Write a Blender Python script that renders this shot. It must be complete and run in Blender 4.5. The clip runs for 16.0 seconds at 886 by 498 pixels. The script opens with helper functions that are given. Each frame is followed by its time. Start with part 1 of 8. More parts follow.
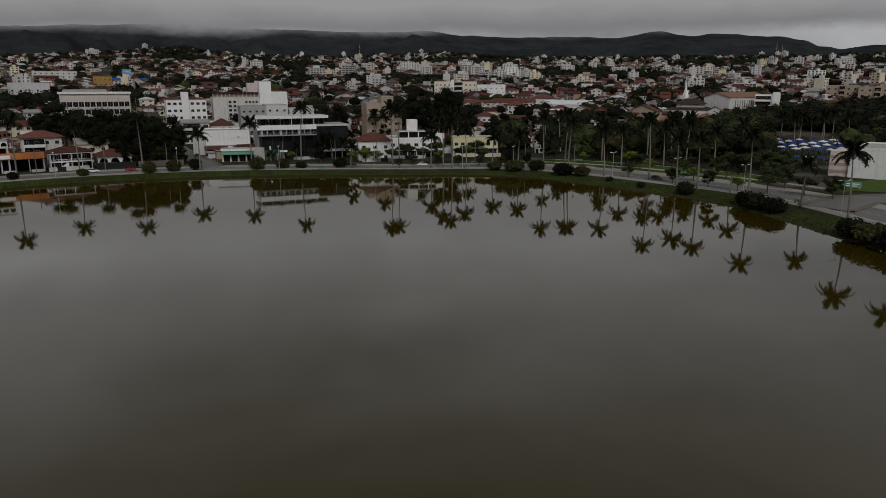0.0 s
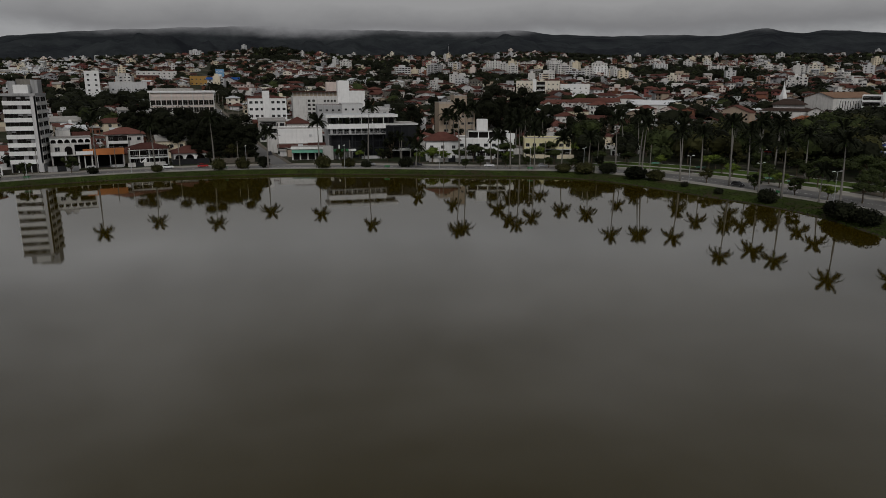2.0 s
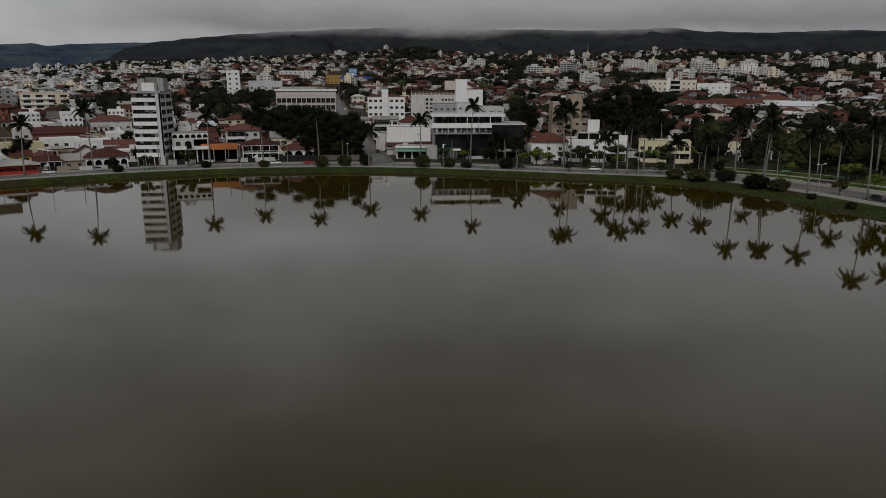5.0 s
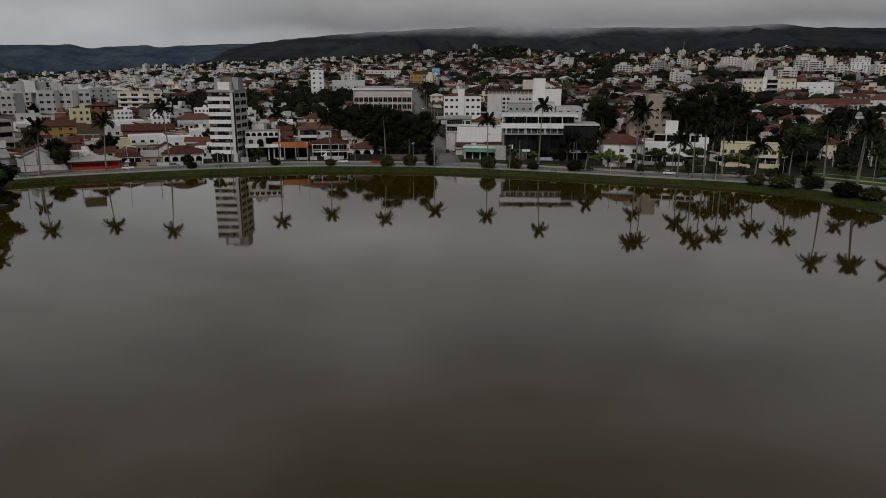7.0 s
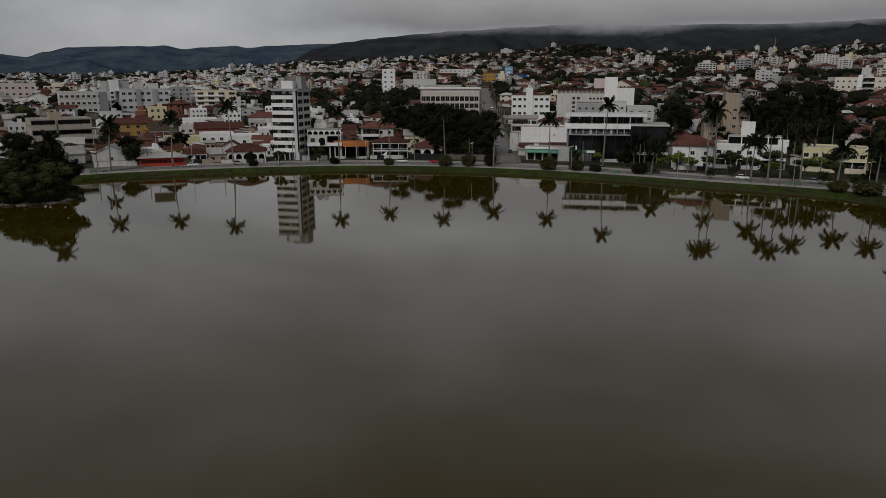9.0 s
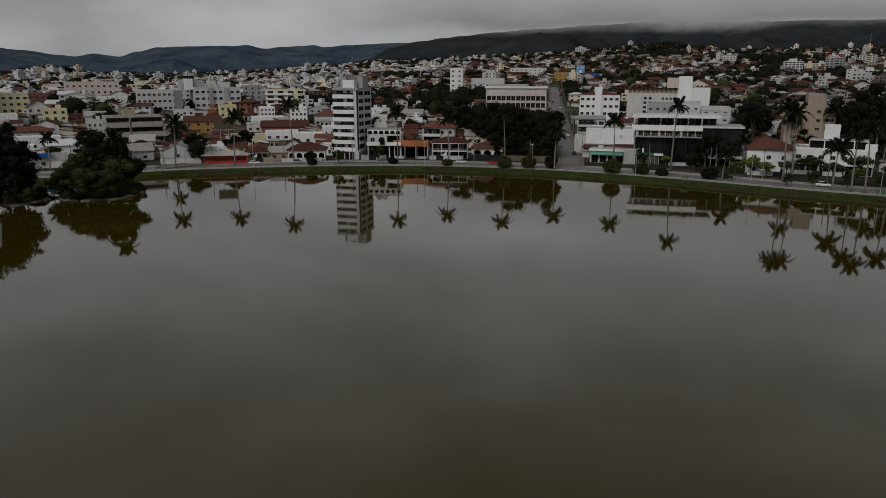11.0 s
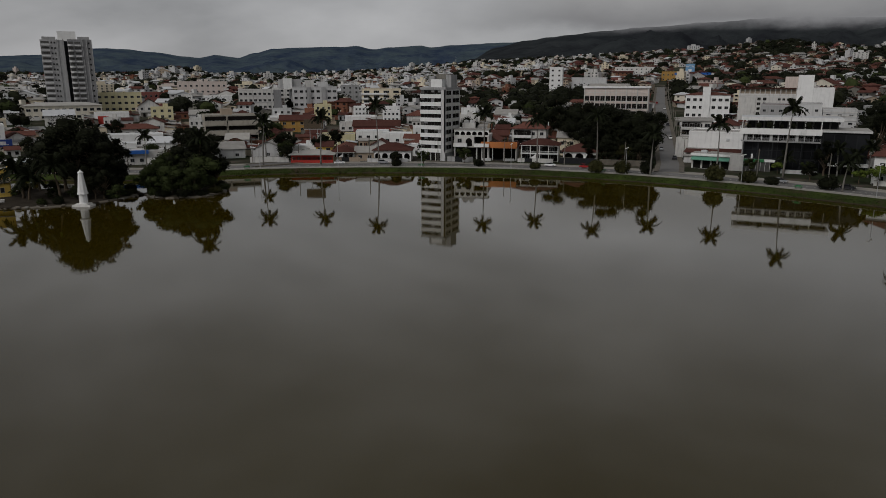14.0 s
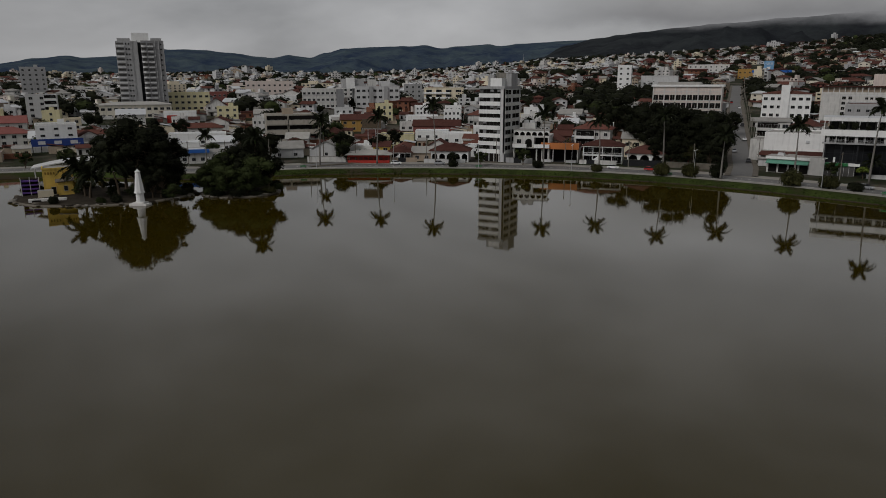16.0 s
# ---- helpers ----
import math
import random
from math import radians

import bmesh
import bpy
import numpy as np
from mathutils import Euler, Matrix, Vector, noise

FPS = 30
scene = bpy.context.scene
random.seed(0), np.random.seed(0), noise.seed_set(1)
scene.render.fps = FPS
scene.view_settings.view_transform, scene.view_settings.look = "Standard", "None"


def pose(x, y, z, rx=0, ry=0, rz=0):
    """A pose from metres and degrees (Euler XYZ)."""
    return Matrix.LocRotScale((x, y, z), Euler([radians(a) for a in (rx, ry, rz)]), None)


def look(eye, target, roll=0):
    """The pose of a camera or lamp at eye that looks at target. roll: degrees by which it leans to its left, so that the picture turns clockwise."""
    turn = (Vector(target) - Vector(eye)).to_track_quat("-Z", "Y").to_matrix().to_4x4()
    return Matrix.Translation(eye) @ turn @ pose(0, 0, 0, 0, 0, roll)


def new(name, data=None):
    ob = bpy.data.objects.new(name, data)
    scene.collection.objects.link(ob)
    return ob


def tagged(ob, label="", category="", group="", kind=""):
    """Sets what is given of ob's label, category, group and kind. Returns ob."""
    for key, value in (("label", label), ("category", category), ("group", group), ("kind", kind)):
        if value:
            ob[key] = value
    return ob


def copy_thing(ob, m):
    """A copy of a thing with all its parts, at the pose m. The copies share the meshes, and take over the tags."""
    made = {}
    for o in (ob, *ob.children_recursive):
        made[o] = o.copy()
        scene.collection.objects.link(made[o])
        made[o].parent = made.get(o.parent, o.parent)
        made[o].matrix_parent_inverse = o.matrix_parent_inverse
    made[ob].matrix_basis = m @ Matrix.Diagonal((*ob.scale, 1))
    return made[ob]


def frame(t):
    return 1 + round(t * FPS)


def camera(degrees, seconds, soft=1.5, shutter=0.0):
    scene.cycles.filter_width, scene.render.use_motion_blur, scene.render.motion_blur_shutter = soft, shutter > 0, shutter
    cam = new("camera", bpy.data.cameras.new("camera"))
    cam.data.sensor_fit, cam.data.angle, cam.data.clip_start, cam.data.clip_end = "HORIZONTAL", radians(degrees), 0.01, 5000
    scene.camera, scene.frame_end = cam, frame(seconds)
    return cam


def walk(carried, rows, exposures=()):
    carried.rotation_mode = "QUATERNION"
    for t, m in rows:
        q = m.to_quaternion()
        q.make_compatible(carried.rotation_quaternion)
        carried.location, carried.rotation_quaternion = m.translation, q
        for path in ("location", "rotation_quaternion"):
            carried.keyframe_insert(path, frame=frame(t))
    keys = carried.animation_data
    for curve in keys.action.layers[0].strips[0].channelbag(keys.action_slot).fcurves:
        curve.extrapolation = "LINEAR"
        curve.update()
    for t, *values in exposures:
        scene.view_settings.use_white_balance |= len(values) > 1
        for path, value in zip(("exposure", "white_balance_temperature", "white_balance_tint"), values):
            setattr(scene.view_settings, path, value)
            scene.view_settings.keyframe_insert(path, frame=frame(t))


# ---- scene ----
cam = camera(65.5, 16.0, 0.9)
PATH = [
    (0.0, (8.970, -38.969, 33.123), (12.899, -30.074, 30.788), 0.04),
    (0.5, (11.816, -38.126, 33.010), (15.458, -29.111, 30.674), 0.04),
    (1.0, (14.643, -37.256, 32.899), (17.995, -28.129, 30.562), 0.04),
    (1.5, (17.432, -36.345, 32.796), (20.480, -27.113, 30.458), 0.05),
    (2.0, (20.184, -35.417, 32.694), (22.926, -26.089, 30.356), 0.05),
    (2.5, (22.891, -34.519, 32.602), (25.326, -25.106, 30.264), 0.06),
    (3.0, (25.578, -33.649, 32.516), (27.702, -24.161, 30.177), 0.06),
    (3.5, (28.234, -32.755, 32.434), (30.043, -23.203, 30.095), 0.06),
    (4.0, (30.896, -31.844, 32.355), (32.391, -22.237, 30.014), 0.08),
    (6.5, (43.739, -26.100, 32.310), (43.589, -16.382, 29.955), 0.11),
    (7.0, (45.684, -24.718, 32.272), (45.250, -15.010, 29.913), 0.08),
    (7.5, (47.522, -23.286, 32.229), (46.806, -13.596, 29.865), 0.05),
    (8.0, (49.191, -21.783, 32.186), (48.190, -12.119, 29.818), 0.03),
    (8.5, (50.774, -20.207, 32.155), (49.509, -10.575, 29.787), 0.03),
    (9.0, (52.290, -18.597, 32.126), (50.769, -9.002, 29.754), 0.03),
    (11.5, (56.828, -10.375, 32.351), (54.076, -1.063, 29.961), 0.10),
    (12.0, (57.428, -8.526, 32.298), (54.442, 0.714, 29.909), 0.10),
    (12.5, (57.983, -6.661, 32.236), (54.770, 2.503, 29.846), 0.09),
    (13.0, (58.430, -4.762, 32.178), (54.994, 4.320, 29.787), 0.07),
    (13.5, (58.742, -2.812, 32.132), (55.085, 6.183, 29.740), 0.06),
    (14.0, (58.940, -0.886, 32.104), (55.065, 8.017, 29.711), 0.04),
    (14.5, (59.077, 0.979, 32.099), (54.989, 9.786, 29.705), 0.00),
    (15.0, (59.168, 2.792, 32.110), (54.869, 11.497, 29.714), -0.04),
    (15.5, (59.236, 4.571, 32.126), (54.729, 13.169, 29.725), -0.09),
    (16.0, (59.281, 6.355, 32.137), (54.564, 14.838, 29.730), -0.16),
]
walk(cam, [(t, look(eye, target, roll)) for t, eye, target, roll in PATH])

# ---- world, sun, exposure ----
scene.view_settings.exposure = -0.56
SUN_EL, SUN_AZ = radians(40), radians(196)
world = bpy.data.worlds.new("overcast_sky")
scene.world = world
world.use_nodes = True
wt = world.node_tree
for n in list(wt.nodes):
    wt.nodes.remove(n)


def wn(kind, **kw):
    n = wt.nodes.new(kind)
    for k, v in kw.items():
        n.inputs[k].default_value = v
    return n


w_out = wn("ShaderNodeOutputWorld")
w_bg = wn("ShaderNodeBackground", Strength=1.0)
w_sky = wn("ShaderNodeTexSky")
w_sky.sky_type, w_sky.sun_disc = "NISHITA", False
w_sky.sun_elevation, w_sky.sun_rotation = SUN_EL, SUN_AZ
w_sky.dust_density = 3.0
w_scale = wn("ShaderNodeVectorMath")
w_scale.operation = "SCALE"
w_scale.inputs[3].default_value = 0.06
wt.links.new(w_sky.outputs[0], w_scale.inputs[0])
# cloud deck: streaks flattened towards the horizon
w_co = wn("ShaderNodeTexCoord")
w_map = wn("ShaderNodeMapping", Scale=(1.0, 1.0, 2.6))
wt.links.new(w_co.outputs["Generated"], w_map.inputs[0])
w_n1 = wn("ShaderNodeTexNoise", Scale=1.5, Detail=5.0, Roughness=0.5, Distortion=0.4)
w_n2 = wn("ShaderNodeTexNoise", Scale=5.5, Detail=5.0, Roughness=0.6)
wt.links.new(w_map.outputs[0], w_n1.inputs[0])
wt.links.new(w_map.outputs[0], w_n2.inputs[0])
w_add = wn("ShaderNodeMath")
w_add.operation = "MULTIPLY_ADD"
w_add.inputs[1].default_value = 0.22
wt.links.new(w_n2.outputs[0], w_add.inputs[0])
wt.links.new(w_n1.outputs[0], w_add.inputs[2])
w_ramp = wn("ShaderNodeValToRGB")
w_ramp.color_ramp.elements[0].position, w_ramp.color_ramp.elements[0].color = 0.40, (0.25, 0.255, 0.265, 1)
w_ramp.color_ramp.elements[1].position, w_ramp.color_ramp.elements[1].color = 0.82, (0.66, 0.66, 0.67, 1)
wt.links.new(w_add.outputs[0], w_ramp.inputs[0])
# the deck is brightest low over the horizon, where it thins out
w_sep = wn("ShaderNodeSeparateXYZ")
wt.links.new(w_co.outputs["Generated"], w_sep.inputs[0])
w_h = wn("ShaderNodeValToRGB")
w_h.color_ramp.elements[0].position, w_h.color_ramp.elements[0].color = 0.0, (1.05, 1.05, 1.05, 1)
w_h.color_ramp.elements[1].position, w_h.color_ramp.elements[1].color = 0.56, (0.82, 0.82, 0.82, 1)
for pos, val in ((0.055, 1.0), (0.11, 0.92), (0.17, 1.14), (0.24, 1.16), (0.33, 1.05)):
    w_h.color_ramp.elements.new(pos).color = (val, val, val * 1.005, 1)
wt.links.new(w_sep.outputs[2], w_h.inputs[0])
w_mul = wn("ShaderNodeMix")
w_mul.data_type, w_mul.blend_type = "RGBA", "MULTIPLY"
w_mul.inputs[0].default_value = 1.0
wt.links.new(w_ramp.outputs[0], w_mul.inputs[6])
wt.links.new(w_h.outputs[0], w_mul.inputs[7])
# the cloud is thinner, and the sky lighter, away from the mountain
w_half = wn("ShaderNodeMapRange")
w_half.inputs["From Min"].default_value, w_half.inputs["From Max"].default_value = -1.0, 1.0
wt.links.new(w_sep.outputs[0], w_half.inputs["Value"])
w_side = wn("ShaderNodeValToRGB")
w_side.color_ramp.interpolation = "EASE"
w_side.color_ramp.elements[0].position, w_side.color_ramp.elements[0].color = 0.05, (0.90, 0.90, 0.90, 1)
w_side.color_ramp.elements[1].position, w_side.color_ramp.elements[1].color = 0.92, (1.22, 1.22, 1.22, 1)
for pos, val in ((0.14, 1.10), (0.26, 1.16), (0.40, 1.09), (0.53, 1.00), (0.70, 0.99), (0.82, 1.04)):
    w_side.color_ramp.elements.new(pos).color = (val, val, val, 1)
wt.links.new(w_half.outputs[0], w_side.inputs[0])
w_lit = wn("ShaderNodeVectorMath")
w_lit.operation = "SCALE"
wt.links.new(w_mul.outputs[2], w_lit.inputs[0])
wt.links.new(w_side.outputs[0], w_lit.inputs[3])
w_mix = wn("ShaderNodeMix")
w_mix.data_type = "RGBA"
w_mix.inputs[0].default_value = 0.90
wt.links.new(w_scale.outputs[0], w_mix.inputs[6])
wt.links.new(w_lit.outputs[0], w_mix.inputs[7])
wt.links.new(w_mix.outputs[2], w_bg.inputs[0])
wt.links.new(w_bg.outputs[0], w_out.inputs[0])

sun_data = bpy.data.lights.new("sun", "SUN")
sun_data.energy, sun_data.angle, sun_data.color = 1.9, radians(22), (1.0, 0.975, 0.955)
sun = new("sun", sun_data)
sun.matrix_world = look((math.sin(SUN_AZ) * 100, math.cos(SUN_AZ) * 100, math.tan(SUN_EL) * 100), (0, 0, 0))


# ---- materials ----
def material(name, color, rough=0.8, vary=0.12, scale=0.6, fine=14.0, bump=0.15, metal=0.0, island=0.0, obj=0.0, stain=0.0, spec=0.12):
    """A surface with broad and fine variation, optional change from object to object or piece to piece, and streaks of dirt."""
    m = bpy.data.materials.new(name)
    m.use_nodes = True
    t = m.node_tree
    b = t.nodes["Principled BSDF"]
    b.inputs["Roughness"].default_value, b.inputs["Metallic"].default_value = rough, metal
    b.inputs["Specular IOR Level"].default_value = spec
    co = t.nodes.new("ShaderNodeTexCoord")

    def tex(s, detail=4.0, src=None):
        n = t.nodes.new("ShaderNodeTexNoise")
        n.inputs["Scale"].default_value, n.inputs["Detail"].default_value = s, detail
        t.links.new(src or co.outputs["Object"], n.inputs[0])
        return n.outputs[0]

    def arith(op, a, bb):
        n = t.nodes.new("ShaderNodeMath")
        n.operation = op
        for i, v in enumerate((a, bb)):
            if isinstance(v, (int, float)):
                n.inputs[i].default_value = v
            else:
                t.links.new(v, n.inputs[i])
        return n.outputs[0]

    broad, grain = tex(scale), tex(fine, 3.0)
    v = arith("ADD", arith("MULTIPLY", arith("SUBTRACT", broad, 0.5), 2.4 * vary), arith("MULTIPLY", arith("SUBTRACT", grain, 0.5), 1.4 * vary))
    if island:
        g = t.nodes.new("ShaderNodeNewGeometry")
        v = arith("ADD", v, arith("MULTIPLY", arith("SUBTRACT", g.outputs["Random Per Island"], 0.5), island))
    if obj:
        o = t.nodes.new("ShaderNodeObjectInfo")
        v = arith("ADD", v, arith("MULTIPLY", arith("SUBTRACT", o.outputs["Random"], 0.5), obj))
    if stain:
        mp = t.nodes.new("ShaderNodeMapping")
        mp.inputs["Scale"].default_value = (0.9, 0.9, 0.12)
        t.links.new(co.outputs["Object"], mp.inputs[0])
        s = tex(1.1, 5.0, mp.outputs[0])
        v = arith("SUBTRACT", v, arith("MULTIPLY", arith("MAXIMUM", arith("SUBTRACT", s, 0.52), 0.0), stain * 4))
    k = arith("ADD", v, 1.0)
    mul = t.nodes.new("ShaderNodeVectorMath")
    mul.operation = "SCALE"
    mul.inputs[0].default_value = color
    t.links.new(k, mul.inputs[3])
    t.links.new(mul.outputs[0], b.inputs["Base Color"])
    if bump:
        bn = t.nodes.new("ShaderNodeBump")
        bn.inputs["Strength"].default_value, bn.inputs["Distance"].default_value = bump, 0.05
        t.links.new(grain, bn.inputs["Height"])
        t.links.new(bn.outputs[0], b.inputs["Normal"])
    return m


M = {
    "white": material("white_render", (0.53, 0.52, 0.50), 0.8, 0.16, stain=0.4, obj=0.12),
    "bright": material("bright_white_paint", (0.70, 0.70, 0.69), 0.7, 0.1, stain=0.18, obj=0.1),
    "cream": material("cream_render", (0.60, 0.53, 0.40), 0.85, 0.1, stain=0.25, obj=0.15),
    "pinkish": material("pale_pink_render", (0.55, 0.475, 0.435), 0.85, 0.1, stain=0.2, obj=0.1),
    "tan": material("tan_render", (0.34, 0.275, 0.21), 0.85, 0.1, stain=0.2, obj=0.2),
    "grey": material("grey_render", (0.33, 0.33, 0.33), 0.85, 0.1, stain=0.3, obj=0.2),
    "lightgrey": material("light_grey_render", (0.50, 0.50, 0.50), 0.85, 0.1, stain=0.25, obj=0.15),
    "darkgrey": material("dark_grey_cladding_and_shade", (0.024, 0.025, 0.027), 0.5, 0.15, stain=0.1, spec=0.03),
    "concrete": material("weathered_concrete", (0.175, 0.165, 0.145), 0.9, 0.2, stain=0.45, obj=0.15),
    "yellow": material("yellow_paint", (0.55, 0.38, 0.09), 0.75, 0.12, stain=0.3),
    # the yellow paint darkened, so flat slits look recessed and shaded
    "darkyellow": material("yellow_paint_shade_tone", (0.20, 0.13, 0.03), 0.85, 0.15),
    "paleyellow": material("pale_yellow_render", (0.58, 0.53, 0.33), 0.85, 0.08, stain=0.2),
    "red": material("red_paint", (0.36, 0.04, 0.03), 0.7, 0.12),
    "maroon": material("dull_red_render", (0.20, 0.075, 0.065), 0.8, 0.15, obj=0.2),
    "orange": material("orange_fascia", (0.46, 0.17, 0.06), 0.6, 0.08),
    "blue": material("blue_paint", (0.03, 0.11, 0.36), 0.6, 0.1),
    "paleblue": material("pale_blue_paint", (0.15, 0.30, 0.48), 0.7, 0.1, stain=0.15),
    "green": material("green_paint", (0.035, 0.17, 0.065), 0.6, 0.1),
    "brownroof": material("dark_brown_roof_sheets", (0.045, 0.030, 0.024), 0.75, 0.2, 0.5, 9.0, 0.3, spec=0.1),
    "orangetile": material("orange_clay_tiles", (0.22, 0.085, 0.045), 0.85, 0.25, 0.5, 9.0, 0.4, spec=0.08),
    "tentblue": material("dark_blue_canvas", (0.025, 0.05, 0.19), 0.8, 0.15, obj=0.5),
    # dull grey for bars and blinds; behind balconies it stands in for shade
    "shade": material("dull_grey_and_recess_shade", (0.085, 0.083, 0.08), 0.9, 0.3, spec=0.03),
    "teal": material("pale_green_awning", (0.11, 0.27, 0.20), 0.6, 0.1),
    "purple": material("purple_paint", (0.10, 0.05, 0.22), 0.7, 0.15),
    "tile": material("clay_roof_tiles", (0.108, 0.047, 0.037), 0.9, 0.28, 0.5, 6.0, 0.5, obj=0.55, spec=0.03),
    "tile_old": material("old_dark_clay_tiles", (0.074, 0.033, 0.027), 0.9, 0.3, 0.5, 6.0, 0.5, obj=0.5, spec=0.03),
    "brick": material("bare_brickwork", (0.19, 0.085, 0.055), 0.9, 0.25, 0.8, 8.0, 0.3, stain=0.3, obj=0.4, spec=0.03),
    "sheet": material("fibre_cement_sheets", (0.30, 0.29, 0.27), 0.85, 0.22, 0.4, 5.0, 0.4, obj=0.4),
    "metalroof": material("pale_metal_roof", (0.50, 0.51, 0.52), 0.5, 0.12, 0.4, 5.0, 0.2, obj=0.25),
    "slab": material("flat_roof_slab", (0.30, 0.29, 0.27), 0.9, 0.25, 0.4, 4.0, obj=0.3),
    "glass": material("dark_window_glass", (0.014, 0.015, 0.017), 0.15, 0.3, bump=0.0, obj=0.7, spec=0.14),
    "bluglass": material("blue_window_glass", (0.03, 0.07, 0.12), 0.1, 0.3, bump=0.0, spec=0.6),
    "frame": material("pale_window_frames", (0.30, 0.30, 0.29), 0.6, 0.1),
    # near black for unlit openings and for shade put into colour
    "dark": material("opening_and_shade_black", (0.012, 0.011, 0.010), 0.9, 0.3, spec=0.03),
    "asphalt": material("wet_asphalt", (0.125, 0.121, 0.116), 0.55, 0.25, 0.12, 3.0, 0.2),
    "paving": material("pale_paving", (0.25, 0.235, 0.21), 0.75, 0.18, 0.3, 4.0, 0.2),
    "kerb": material("kerb_concrete", (0.42, 0.41, 0.38), 0.85, 0.15),
    "mark": material("road_paint", (0.65, 0.64, 0.60), 0.7, 0.2),
    "earth": material("bare_earth", (0.065, 0.048, 0.036), 0.95, 0.3, 0.3, 4.0, 0.4, spec=0.03),
    "lawn": material("mown_lawn", (0.058, 0.090, 0.020), 0.95, 0.25, 0.2, 3.0, 0.3, spec=0.03),
    "soil": material("damp_littered_soil", (0.038, 0.032, 0.025), 0.95, 0.45, 0.35, 2.2, 0.6, spec=0.03),
    "grass": material("grass_blades", (0.028, 0.040, 0.010), 0.85, 0.3, 0.15, 3.0, 0.5, island=0.7, spec=0.03),
    "bark": material("palm_bark", (0.17, 0.16, 0.145), 0.9, 0.2, 1.5, 9.0, 0.4, obj=0.2),
    "wood": material("tree_bark", (0.09, 0.07, 0.05), 0.95, 0.3, 1.5, 9.0, 0.6, spec=0.03),
    "shaft": material("green_crownshaft", (0.10, 0.15, 0.05), 0.6, 0.2),
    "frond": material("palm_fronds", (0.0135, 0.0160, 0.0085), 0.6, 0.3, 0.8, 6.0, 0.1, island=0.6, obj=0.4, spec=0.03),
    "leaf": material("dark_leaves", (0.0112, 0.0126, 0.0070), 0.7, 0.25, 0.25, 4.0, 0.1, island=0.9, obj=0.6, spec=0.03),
    "leafmid": material("mid_green_leaves", (0.026, 0.033, 0.012), 0.7, 0.25, 0.25, 4.0, 0.1, island=0.9, obj=0.5, spec=0.03),
    "leafbright": material("yellow_green_leaves", (0.085, 0.115, 0.022), 0.7, 0.25, 0.25, 4.0, 0.1, island=0.8, obj=0.3, spec=0.03),
    "leafolive": material("olive_leaves", (0.034, 0.034, 0.013), 0.7, 0.25, 0.25, 4.0, 0.1, island=0.9, obj=0.4, spec=0.03),
    "metal": material("galvanised_steel", (0.45, 0.46, 0.47), 0.45, 0.1, metal=0.6),
    "lampglass": material("lamp_diffuser", (0.75, 0.75, 0.72), 0.4, 0.05),
    "carwhite": material("white_car_paint", (0.75, 0.75, 0.75), 0.25, 0.03, bump=0, spec=0.6),
    "carsilver": material("silver_car_paint", (0.42, 0.43, 0.45), 0.25, 0.03, bump=0, metal=0.4),
    "carred": material("red_car_paint", (0.33, 0.02, 0.02), 0.25, 0.03, bump=0, spec=0.6),
    "cardark": material("dark_car_paint", (0.03, 0.03, 0.035), 0.25, 0.03, bump=0, spec=0.6),
    "rubber": material("tyre_rubber", (0.02, 0.02, 0.02), 0.8, 0.1),
    "stone": material("rough_stone", (0.13, 0.115, 0.095), 0.9, 0.35, 0.6, 3.0, 0.6),
}


def ground_material():
    """Town ground: turf, bare earth and paved yards in patches."""
    m = bpy.data.materials.new("town_ground")
    m.use_nodes = True
    t = m.node_tree
    b = t.nodes["Principled BSDF"]
    b.inputs["Roughness"].default_value = 0.92
    b.inputs["Specular IOR Level"].default_value = 0.05
    co = t.nodes.new("ShaderNodeTexCoord")
    n1 = t.nodes.new("ShaderNodeTexNoise")
    n1.inputs["Scale"].default_value, n1.inputs["Detail"].default_value = 0.045, 6.0
    n2 = t.nodes.new("ShaderNodeTexNoise")
    n2.inputs["Scale"].default_value, n2.inputs["Detail"].default_value = 0.9, 6.0
    t.links.new(co.outputs["Object"], n1.inputs[0])
    t.links.new(co.outputs["Object"], n2.inputs[0])
    r = t.nodes.new("ShaderNodeValToRGB")
    r.color_ramp.elements[0].position, r.color_ramp.elements[0].color = 0.40, (0.020, 0.028, 0.010, 1)
    r.color_ramp.elements[1].position, r.color_ramp.elements[1].color = 0.64, (0.085, 0.072, 0.055, 1)
    e = r.color_ramp.elements.new(0.52)
    e.color = (0.030, 0.031, 0.016, 1)
    t.links.new(n1.outputs[0], r.inputs[0])
    mx = t.nodes.new("ShaderNodeMix")
    mx.data_type, mx.blend_type = "RGBA", "OVERLAY"
    mx.inputs[0].default_value = 0.75
    t.links.new(r.outputs[0], mx.inputs[6])
    t.links.new(n2.outputs[1], mx.inputs[7])
    hs = t.nodes.new("ShaderNodeHueSaturation")
    hs.inputs["Saturation"].default_value = 0.8
    t.links.new(mx.outputs[2], hs.inputs["Color"])
    t.links.new(hs.outputs[0], b.inputs["Base Color"])
    bn = t.nodes.new("ShaderNodeBump")
    bn.inputs["Strength"].default_value = 0.5
    t.links.new(n2.outputs[0], bn.inputs["Height"])
    t.links.new(bn.outputs[0], b.inputs["Normal"])
    return m


